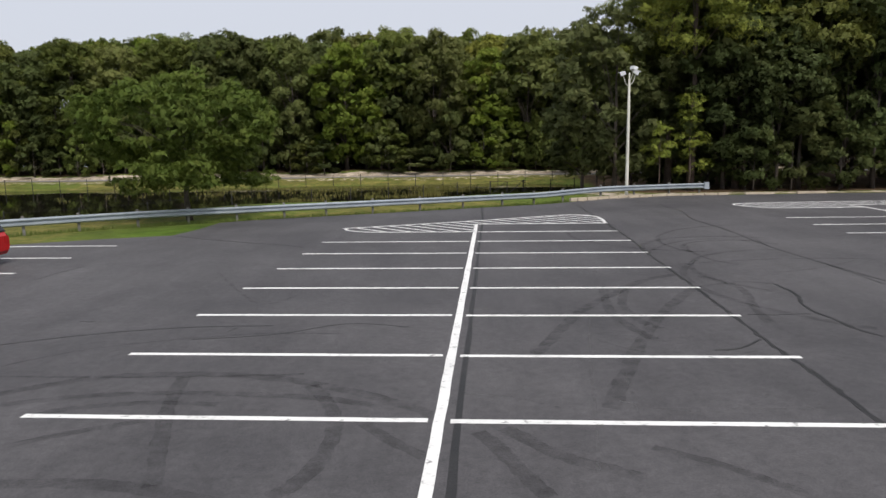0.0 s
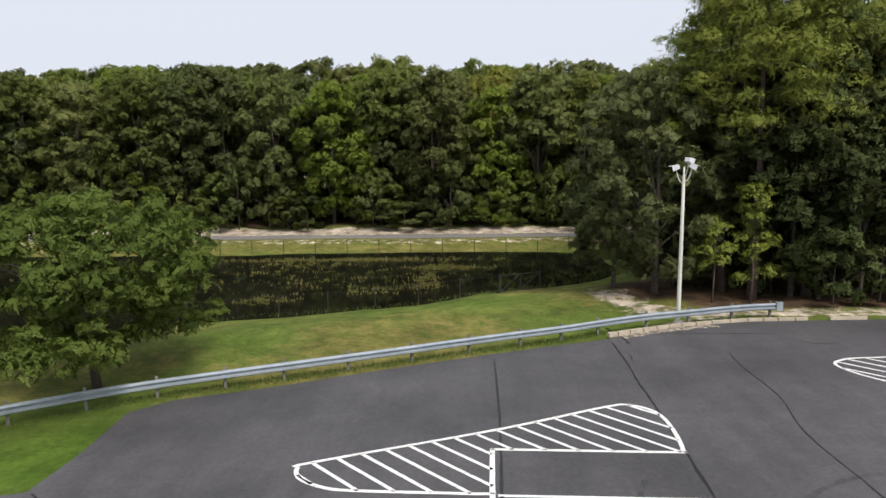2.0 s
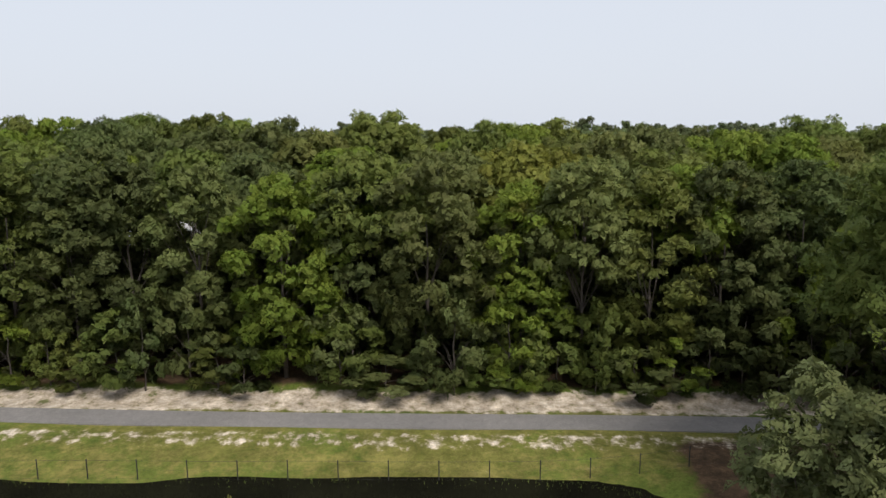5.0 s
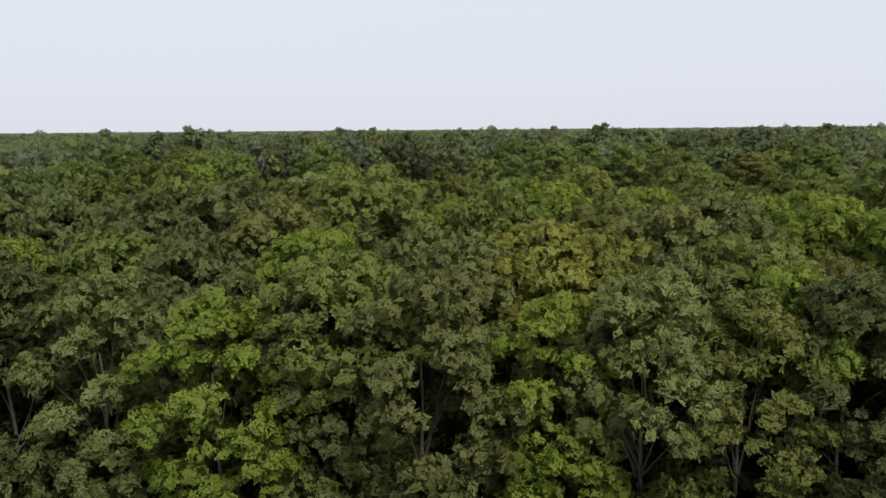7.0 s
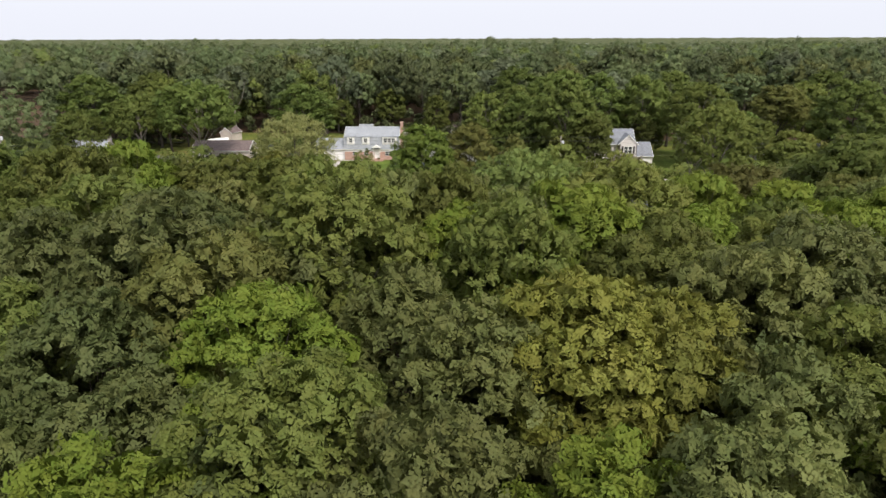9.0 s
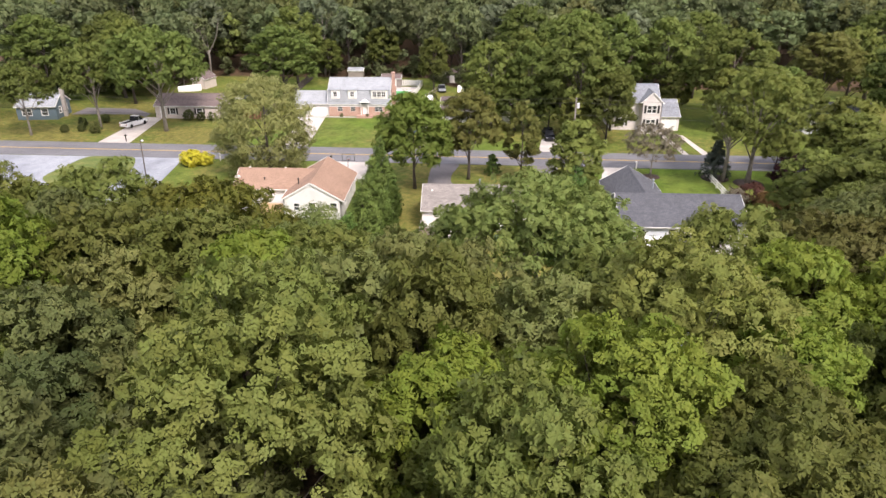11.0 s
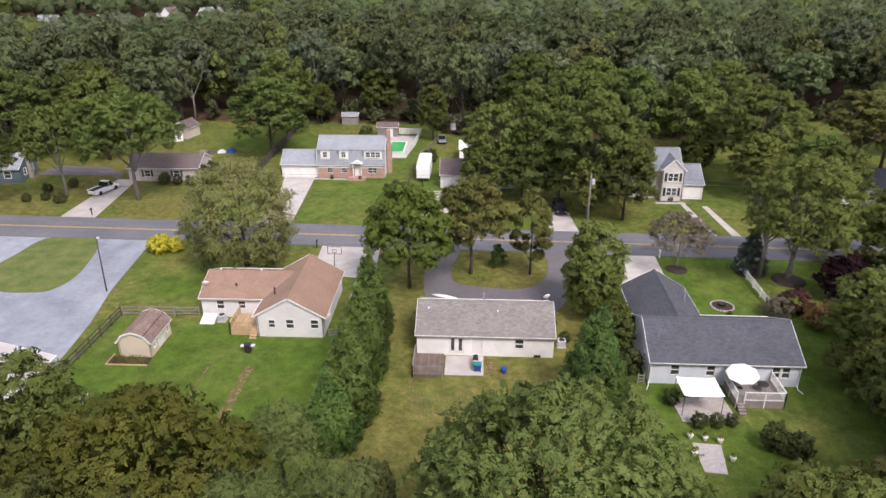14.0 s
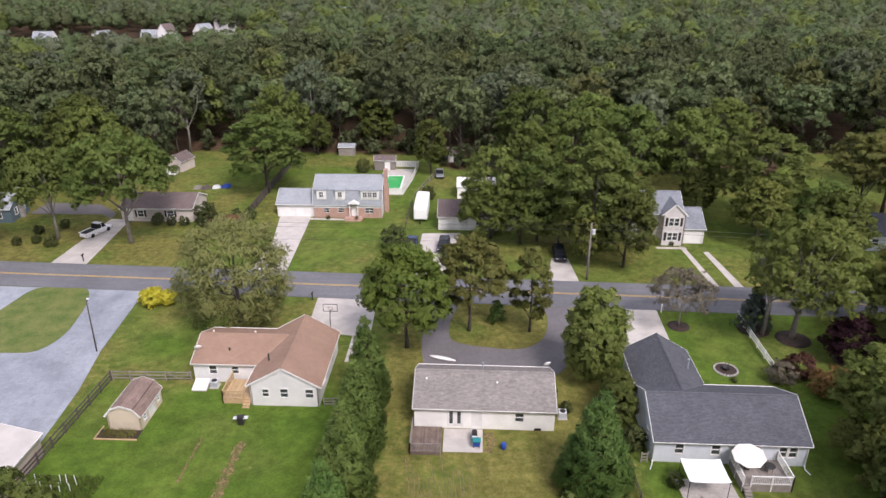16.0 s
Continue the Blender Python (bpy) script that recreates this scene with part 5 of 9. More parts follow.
tree("pine_tree", "tall pitch pine with clumped yellow-green needles", 16.7, 49.0, 19.8, 5.6, 8.8, NEEDLE, BARK_PINE, 24, clumps=96, per=96, leaf=0.46, slim=0.4, shape="pine", trunk_r=0.23, clump=1.15)
tree("pine_tree", "tall pine with bare lower trunk beside the kerb", 15.8, 51.3, 17.8, 4.4, 11.6, NEEDLE, BARK_PINE, 25, clumps=58, per=88, leaf=0.46, slim=0.4, shape="pine", trunk_r=0.23, clump=1.0)
tree("pine_tree", "slender young pine with bright needle tufts", 16.3, 48.2, 7.0, 1.4, 1.0, NEEDLE, BARK_PINE, 26, clumps=15, per=60, leaf=0.38, slim=0.4, shape="pine", trunk_r=0.07, clump=0.62)
tree("pine_tree", "thin young pine with a few needle tufts", 14.4, 48.6, 4.9, 1.3, 1.6, NEEDLE, BARK_PINE, 28, clumps=9, per=60, leaf=0.38, slim=0.4, shape="pine", trunk_r=0.05, clump=0.55)
tree("pine_tree", "tall pine at the wood's edge", 20.2, 50.0, 19.6, 5.0, 11.5, NEEDLE, BARK_PINE, 27, clumps=60, per=92, leaf=0.48, slim=0.4, shape="pine", trunk_r=0.24, clump=1.1)

# ==== far woods ====
def far_wood(name, label, points, heights, rads, nb, per_bough, per, leaf, mat, seed, low=0.35, core=0.5, flat=0.8, lift=0.9):
    """Many crowns of heaped boughs in one mesh, for woods too far to tell the trees apart one by one."""
    g = np.random.default_rng(seed)
    n = len(points)
    u = np.tile((np.arange(nb) + 0.5) / nb, (n, 1)) * g.uniform(0.85, 1.0, (n, 1))
    a = np.arange(nb)[None] * 2.4 + g.uniform(0, 6.28, (n, 1))
    prof = np.sqrt(np.clip(1 - (2 * u - 0.85) ** 2 * 0.85, 0.05, 1)) * (1 - 0.3 * u)
    rb = (0.42 if nb < 9 else 0.36) * rads[:, None] * g.uniform(0.75, 1.25, (n, nb))
    base = low * heights[:, None]
    reach = np.maximum(0, rads[:, None] * prof - 0.7 * rb) * g.uniform(0.8, 1.15, (n, nb))
    cb = np.stack([points[:, :1] + np.cos(a) * reach, points[:, 1:2] + np.sin(a) * reach, points[:, 2:3] + base + 0.6 * rb + u * (heights[:, None] - base - 1.3 * rb)], -1)
    out = np.stack([np.cos(a) * 0.5, np.sin(a) * 0.5, np.full(a.shape, 0.6)], -1)
    dv = unit(g.normal(size=(n, nb, per_bough, 3)) + out[:, :, None] * 1.1)
    cen = (cb[:, :, None] + dv * rb[:, :, None, None] * 0.85).reshape(-1, 3)
    radii = np.repeat((rb * 0.45).reshape(-1), per_bough) * g.uniform(0.75, 1.2, n * nb * per_bough)
    mid_crown = points + np.array([0, 0, 1.0]) * (base + 0.35 * (heights[:, None] - base))
    away = unit(cen - np.repeat(mid_crown, nb * per_bough, 0))
    V, Q, T, N = foliage(g, cen, radii, per, leaf, flat, 0.75, lift=lift, out=away, dome=0.8)
    # the leafy inside of each bough
    cv = (cb[:, :, None] + ICO_V * (rb * core)[:, :, None, None] * np.array([1, 1, 0.85]) * g.uniform(0.8, 1.15, (n, nb, 12, 1)))
    T = (ICO_F[None] + (np.arange(n * nb) * 12)[:, None, None] + len(V)).reshape(-1, 3)
    inner = unit(ICO_V + unit(cb - mid_crown[:, None])[:, :, None] * 0.8)
    V, N = np.concatenate([V, cv.reshape(-1, 3)]), np.concatenate([N, inner.reshape(-1, 3)])
    return solid(name, array_mesh(name, V, Q, T, mat, N), None, label, "woodland", kind="stuff")

def scatter(g, x0, x1, y0, y1, gap, keep):
    xs, ys = np.meshgrid(np.arange(x0, x1, gap), np.arange(y0, y1, gap * 0.9))
    xs = xs + (np.arange(len(xs)) % 2)[:, None] * gap / 2
    p = np.stack([xs, ys], -1).reshape(-1, 2) + g.uniform(-0.38, 0.38, (xs.size, 2)) * gap
    k = keep(p[:, 0], p[:, 1])
    p = p[k]
    return np.concatenate([p, height(p[:, 0], p[:, 1])[:, None]], 1)

gq = np.random.default_rng(5)
def back_of_gardens(x, y):
    edge = 251 + 4 * np.sin(x / 13) + 10 * step(-70, -65, x) * (1 - step(-12, -5, x)) + 4 * step(-46, -42, x) * (1 - step(-12, -5, x)) + 6 * step(45, 60, x) - 26 * step(52, 66, x) * 0 - 14 * step(-60, -80, x)
    lawn = (np.abs(x - 65 - (y - 228) * 0.45) < 7.5) & (y < 266)
    return (y > edge) & ~lawn
mid = scatter(gq, -190, 200, 238, 352, 9.0, back_of_gardens)
mid = mid[np.abs(mid[:, 0]) < 0.64 * (mid[:, 1] - 80)]
FAR_KIND = []
# crowns behind the gardens wear the leaf colours with haze painted in
FAR_SORT = ((HAZED_OAK, 17.0, 5.6, "round"), (HAZED_DARK, 16.0, 5.2, "full"), (HAZED_OAK, 18.0, 6.2, "umbrella"), (HAZED_MAPLE, 15.5, 4.9, "full"), (HAZED_GREY, 17.0, 5.4, "round"), (HAZED_DARK, 18.5, 5.4, "round"), (HAZED_RUST, 16.5, 5.2, "round"))
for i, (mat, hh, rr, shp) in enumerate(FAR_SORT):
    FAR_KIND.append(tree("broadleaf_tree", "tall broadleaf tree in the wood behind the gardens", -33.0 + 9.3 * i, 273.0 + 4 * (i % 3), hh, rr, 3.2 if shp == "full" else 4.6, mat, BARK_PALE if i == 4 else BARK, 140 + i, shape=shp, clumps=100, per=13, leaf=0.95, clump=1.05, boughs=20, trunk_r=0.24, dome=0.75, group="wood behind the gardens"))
fw = random.Random(23)
joined = [[] for k in FAR_SORT]
for x, y, z in mid:
    if all((x - o.matrix_world[0][3]) ** 2 + (y - o.matrix_world[1][3]) ** 2 > 40 for o in FAR_KIND):
        sc, k = fw.uniform(0.82, 1.18), fw.choice((0, 0, 1, 1, 2, 2, 3, 4, 5, 5, 6))
        sz = sc ** 0.5 * fw.uniform(0.90, 1.24) * (1 - 0.28 * float(step(-70, -100, x) * step(285, 320, y)))
        if y < 272 + 4 * math.sin(x / 9):
            plant(FAR_KIND[k], float(x), float(y), sc, sz, g=fw)
        else:
            joined[k].append((x, y, z, sc, sz, fw.uniform(0, 6.28)))
for k, rows in enumerate(joined):
    V0, Q0, N0 = CROWNS["broadleaf_tree", 140 + k]
    Vs, Ns = [], []
    for x, y, z, sc, sz, a in rows:
        turn = np.array([[math.cos(a), math.sin(a), 0], [-math.sin(a), math.cos(a), 0], [0, 0, 1.0]])
        Vs.append((V0 * np.array([sc, sc, sz])) @ turn + np.array([x, y, z]))
        Ns.append(N0 @ turn)
    Qs = (Q0[None] + (np.arange(len(rows)) * len(V0))[:, None, None]).reshape(-1, 4)
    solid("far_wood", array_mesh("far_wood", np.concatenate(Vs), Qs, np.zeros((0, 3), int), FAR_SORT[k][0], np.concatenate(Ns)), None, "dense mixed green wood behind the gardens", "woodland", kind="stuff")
edge = scatter(gq, -110, 130, 240, 276, 3.6, lambda x, y: back_of_gardens(x, y - 1.5) & ~back_of_gardens(x, y - 7))
far_wood("far_undergrowth", "leafy undergrowth along the back of the gardens", edge, gq.uniform(2.5, 7.5, len(edge)), gq.uniform(1.6, 2.6, len(edge)), 5, 4, 7, 1.0, HAZED_DARK, 57, 0.0)
def beyond(x, y):
    clear = ((x + 172) / 72) ** 2 + ((y - 460) / 34) ** 2 < 1
    return (np.abs(x) < 0.72 * (y - 60)) & ~clear
far = scatter(gq, -470, 470, 345, 660, 11.6, beyond)
pick = gq.integers(0, 7, len(far))
for i, (mat, sel) in enumerate(((HAZED_OAK, (0, 1, 2)), (HAZED_DARK, (3, 4)), (HAZED_GREY, (5,)), (HAZED_MAPLE, (6,)))):
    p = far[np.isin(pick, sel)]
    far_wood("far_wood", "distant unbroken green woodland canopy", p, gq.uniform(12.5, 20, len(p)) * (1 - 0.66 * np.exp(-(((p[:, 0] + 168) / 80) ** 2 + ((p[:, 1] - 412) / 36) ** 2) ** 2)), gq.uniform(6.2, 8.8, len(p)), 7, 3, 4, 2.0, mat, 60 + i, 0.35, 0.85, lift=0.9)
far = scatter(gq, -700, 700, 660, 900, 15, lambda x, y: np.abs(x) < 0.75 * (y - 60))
far_wood("far_wood", "distant unbroken green woodland canopy to the horizon", far, gq.uniform(11, 18, len(far)) + 6 * gq.random(len(far)) ** 5 + 2.5 * np.sin(far[:, 0] / 37 + 1.3) * np.sin(far[:, 0] / 91 + far[:, 1] / 60), gq.uniform(8, 11, len(far)), 6, 2, 5, 2.0, HAZED_OAK, 70, 0.2, 0.95, 0.7, 1.2)
# canopy beyond, seen edge on: one rolling sheet of crowns
sx, sy = np.meshgrid(np.arange(-1600, 1600, 9.0), np.arange(880, 1780, 9.0))
sz = gq.uniform(10.0, 16.5, sx.shape)
sz = 0.6 * sz + 0.1 * (np.roll(sz, 1, 0) + np.roll(sz, -1, 0) + np.roll(sz, 1, 1) + np.roll(sz, -1, 1))
si = np.arange(sx.size).reshape(sx.shape)
solid("far_wood", array_mesh("far_wood", np.stack([sx + gq.uniform(-3, 3, sx.shape), sy + gq.uniform(-3, 3, sx.shape), sz], -1).reshape(-1, 3), np.stack([si[:-1, :-1], si[:-1, 1:], si[1:, 1:], si[1:, :-1]], -1).reshape(-1, 4), np.zeros((0, 3), int), HAZED_OAK), None,
      "distant woodland canopy on the horizon", "woodland", kind="stuff")
side = scatter(gq, -240, 260, 60, 245, 8.0, lambda x, y: ((np.abs(x) > 84) & (y < 185)) | ((np.abs(x) > 92) & (y > 199)))
far_wood("far_wood", "green wood beyond the gardens on either hand", side, gq.uniform(13, 18, len(side)), gq.uniform(4.2, 5.6, len(side)), 5, 2, 6, 1.4, HAZED_OAK, 72, 0.03)

# ==== things round the lot ====
def guardrail():
    """A W-section steel beam on posts, bent along the edge of the lot."""
    root = thing("guardrail", "long galvanised steel guardrail on short posts beside the lot", "guardrail")
    line = curve_through([(-24.5, 23.2), (-19.5, 27.9), (-16.0, 31.0), (-13.5, 33.0), (-11.0, 34.7), (-8.2, 36.1), (-5.5, 37.3), (-2.2, 38.8), (1.0, 40.3), (4.0, 41.6), (6.4, 42.55), (8.9, 43.25), (11.0, 43.85), (13.6, 44.72), (15.0, 45.1), (16.3, 45.3)], 4)
    prof = [(0.0, 0.71), (-0.05, 0.695), (-0.105, 0.65), (-0.105, 0.62), (-0.01, 0.575), (-0.01, 0.535), (-0.105, 0.495), (-0.105, 0.43), (-0.05, 0.385), (0.0, 0.37)]
    prof = prof + [(o + 0.012, z) for o, z in reversed(prof)]
    g = Geo()
    rings = []
    for i, p in enumerate(line):
        d = (line[min(i + 1, len(line) - 1)] - line[max(i - 1, 0)]).normalized()
        s = Vector((-d.y, d.x, 0))
        zb = float(height(p.x, p.y))
        rings.append([len(g.v) + k for k in range(len(prof))])
        g.v += [(p.x + s.x * o, p.y + s.y * o, z + zb + 0.03) for o, z in prof]
    n = len(prof)
    for a, b in zip(rings, rings[1:]):
        g.f += [(a[k], a[(k + 1) % n], b[(k + 1) % n], b[k]) for k in range(n)]
    part("beam", g, GALV, root)
    e = line[-1]
    part("end_cap", Geo().box(e.x - 0.02, e.x + 0.28, e.y - 0.16, e.y + 0.02, 0.38, 0.80), GALV, root, "flared steel end piece")
    run, post = 0.0, None
    for a, b in zip(line, line[1:]):
        run += (b - a).length
        if run > 1.92 or post is None:
            run = 0.0
            d = (b - a).normalized()
            m = Matrix.Translation((a.x - d.y * 0.12, a.y + d.x * 0.12, float(height(a.x, a.y)))) @ Matrix.Rotation(math.atan2(d.y, d.x), 4, "Z")
            if post is None:
                pg = Geo().box(-0.05, 0.05, -0.055, -0.045, -0.5, 0.83).box(-0.05, 0.05, 0.045, 0.055, -0.5, 0.83).box(-0.004, 0.004, -0.045, 0.045, -0.5, 0.83).box(-0.04, 0.04, -0.12, -0.055, 0.42, 0.70)
                post = pg.mesh("post", STEEL_POST)
            part("post", post, None, root, m=m)

guardrail()

def flood_mast():
    root = thing("flood_mast", "cream-painted steel mast with clustered floodlights above the lot", "street lamp", m=pose(11.2, 44.4, 0.0))
    part("pole", Geo().lathe([(0.12, -0.4), (0.105, 0.2), (0.09, 4), (0.07, 7.15), (0.045, 7.2), (0.04, 7.55)], (0, 0, 0), 14), POLE_PAINT, root, smooth=True)
    part("base_plate", Geo().lathe([(0.20, -0.1), (0.20, 0.05), (0.14, 0.09)], (0, 0, 0), 12), CONCRETE, root)
    for ang, up, tilt in ((172, 0.0, 18), (40, 0.32, 20), (350, 0.06, 24)):
        a = radians(ang)
        d = Vector((math.cos(a), math.sin(a), 0))
        pts = [Vector((0, 0, 6.86 + up)) + d * 0.36 * t + Vector((0, 0, -0.12 * math.sin(t * 3.14) + 0.55 * t * t)) for t in (0, 0.25, 0.5, 0.75, 1.0)]
        arm = part("arm", Geo().tube(pts, 0.025, 7), POLE_PAINT, root, smooth=True)
        m = Matrix.Translation(pts[-1] + Vector((0, 0, 0.12))) @ Matrix.Rotation(a, 4, "Z") @ Matrix.Rotation(radians(tilt), 4, "Y")
        g = Geo().add([m @ Vector(v) for v in [(-0.13, -0.13, -0.10), (-0.13, 0.13, -0.10), (-0.13, 0.13, 0.10), (-0.13, -0.13, 0.10), (0.20, -0.19, -0.14), (0.20, 0.19, -0.14), (0.20, 0.19, 0.14), (0.20, -0.19, 0.14)]],
                      [(0, 1, 2, 3), (4, 7, 6, 5), (0, 4, 5, 1), (1, 5, 6, 2), (2, 6, 7, 3), (3, 7, 4, 0)])
        lamp = part("floodlight", g, LAMP_CASE, root, "white box floodlight")
        part("lens", Geo().box(0.201, 0.212, -0.165, 0.165, -0.12, 0.12, m), GLASS, lamp)
        part("visor", Geo().box(0.19, 0.30, -0.19, 0.19, 0.13, 0.145, m), LAMP_CASE, lamp)

flood_mast()

def chain_fence(pts, h, label, wires=(0.98, 0.5, 0.06), every=None):
    root = thing("chain_fence", label, "fence")
    post = Geo().tube([(0, 0, -0.3), (0, 0, h)], 0.032, 7).lathe([(0.04, 0), (0.03, 0.05), (0.0, 0.07)], (0, 0, h), 7).mesh("post", BLACK)
    tops = []
    for x, y in pts:
        z = float(height(x, y))
        part("post", post, None, root, m=pose(x, y, z))
        tops.append(Vector((x, y, z)))
    for k in wires:
        g = Geo().tube([p + Vector((0, 0, h * k)) for p in tops], 0.006 if k > 0.9 else 0.003, 5)
        part("rail" if k > 0.9 else "wire", g, BLACK, root)
    return root

chain_fence([(-70.4 + 2.78 * k, 69.2 + 0.06 * k + 0.9 * max(0, (k - 27) / 4)) for k in range(32)], 1.15, "low black wire fence on posts along the pond's far bank")
chain_fence([(-27, 42.2), (-23, 43.4), (-19.4, 45.0), (-14.7, 47.4), (-9.6, 49.0), (-7.0, 49.9), (-4.4, 50.8), (-1.9, 51.8), (0.6, 52.9), (3.1, 53.9)], 1.15, "low black wire fence on the pond's near bank", (0.98, 0.06))
chain_fence([(5.8, 55.4), (8.1, 56.7), (10.2, 57.9), (12.4, 59.6), (13.6, 62.5), (13.6, 66)], 1.15, "low black wire fence beside the dark tree", (0.98, 0.06))
def fence_gate():
    root = thing("fence_gate", "double black metal gate in the pond fence", "gate")
    for (ax, ay), (bx, by) in (((3.15, 53.93), (4.42, 54.63)), ((4.5, 54.68), (5.75, 55.37))):
        a, b = Vector((ax, ay, float(height(ax, ay)))), Vector((bx, by, float(height(bx, by))))
        g = Geo()
        for p, q in (((a, 0.08), (b, 0.08)), ((a, 1.12), (b, 1.12)), ((a, 0.08), (a, 1.12)), ((b, 0.08), (b, 1.12)), ((a, 0.08), (b, 1.12))):
            g.bar(p[0] + Vector((0, 0, p[1])), q[0] + Vector((0, 0, q[1])), 0.035)
        part("leaf_frame", g, BLACK, root)

fence_gate()

# water weeds and bank grass
def blades(name, label, pts, hts, width, mat, seed, kinds="stuff", category="grass", bend=0.35):
    g = np.random.default_rng(seed)
    n = len(pts)
    a = g.uniform(0, 6.28, n)
    d = np.stack([np.cos(a), np.sin(a), np.zeros(n)], -1)
    s = np.stack([-np.sin(a), np.cos(a), np.zeros(n)], -1) * width * g.uniform(0.6, 1.3, (n, 1))
    top = pts + np.array([0, 0, 1.0]) * hts[:, None] + d * hts[:, None] * bend * g.uniform(0, 1, (n, 1))
    V = np.stack([pts - s, pts + s, top + s * 0.25, top - s * 0.25], 1).reshape(-1, 3)
    return solid(name, array_mesh(name, V, np.arange(len(V)).reshape(-1, 4), np.zeros((0, 3), int), mat), None, label, category, kind=kinds)

gw = np.random.default_rng(8)
def tufts(cx, cy, rx, ry, n, per):
    c = np.stack([gw.normal(cx, rx, n), gw.normal(cy, ry, n)], -1)
    p = np.repeat(c, per, 0) + gw.normal(0, 1, (n * per, 2)) * np.array([0.20, 0.10])
    return p
weed = np.concatenate([tufts(-7.5, 67.1, 4.6, 0.42, 190, 8), tufts(-17.0, 67.0, 3.0, 0.35, 40, 7), tufts(-12, 64.6, 2.6, 0.7, 30, 9), tufts(-0.4, 63.3, 1.35, 0.5, 130, 10), tufts(-1.8, 59.4, 0.6, 1.3, 40, 8), tufts(-1.3, 56.6, 0.7, 0.5, 30, 9),
                       tufts(-5.2, 55.2, 1.6, 0.7, 40, 10), tufts(-11.8, 52.3, 0.9, 0.6, 30, 11), tufts(-17, 61.5, 3.5, 1.8, 26, 7), tufts(-20.5, 60.0, 0.5, 0.6, 10, 7), tufts(-13, 57, 3.5, 2.2, 22, 6), tufts(-26, 60, 6, 3, 24, 7), tufts(-6, 61, 3.5, 2.0, 34, 6), tufts(-9, 58.5, 4.5, 2.5, 46, 5)])
weed = weed[inside(weed[:, 0], weed[:, 1], PX, PY)]
blades("water_weed", "yellow-green reed tufts standing in the dark pond", np.concatenate([weed, np.full((len(weed), 1), WATER_LEVEL - 0.05)], 1), gw.uniform(0.07, 0.28, len(weed)), 0.042, WEED, 9, category="reeds")
rim = []
for p in POND:
    for k in range(60):
        q = (p.x + gw.normal(0, 1.0), p.y + gw.normal(0, 0.8))
        rim.append(q)
rim = np.array(rim)
rim = rim[(distance(rim[:, 0], rim[:, 1], PX, PY) < 0.55)]
blades("bank_grass", "tufts of long grass along the pond's edge", np.concatenate([rim, np.maximum(height(rim[:, 0], rim[:, 1]), WATER_LEVEL - 0.1)[:, None] - 0.02], 1), gw.uniform(0.06, 0.24, len(rim)), 0.022, GRASS_BLADE, 10)
vx = gw.uniform(-24, 7.4, 7000)
vy = np.interp(vx, [-24.5, -19.5, -16, -13.5, -11, -8.2, -5.5, -2.2, 1, 4, 6.4, 8.9], [23.2, 27.9, 31, 33, 34.7, 36.1, 37.3, 38.8, 40.3, 41.6, 42.55, 43.25]) + gw.normal(0.15, 0.28, 7000)
blades("rail_grass", "unmown grass growing under the guardrail", np.stack([vx, vy, height(vx, vy) - 0.02], -1), gw.uniform(0.06, 0.24, 7000), 0.012, GRASS_BLADE, 12)

# ==== vehicles ====
WHEEL = {}
def wheel(parent, x, y, r, side):
    if r not in WHEEL:
        t = Geo()
        prof = [(r * 0.62, -0.10), (r * 0.95, -0.11), (r, -0.07), (r, 0.07), (r * 0.95, 0.11), (r * 0.62, 0.10)]
        t.lathe(prof, (0, 0, 0), 18)
        h = Geo().lathe([(r * 0.2, -0.085), (r * 0.60, -0.075), (r * 0.60, 0.075), (r * 0.2, 0.085)], (0, 0, 0), 10)
        WHEEL[r] = (t.mesh("tyre", RUBBER, True), h.mesh("rim", RIM))
    m = Matrix.Translation((x, y, r)) @ Matrix.Rotation(radians(90), 4, "X")
    t = part("wheel", WHEEL[r][0], None, parent, "black tyre", m=m)
    part("rim", WHEEL[r][1], None, t)

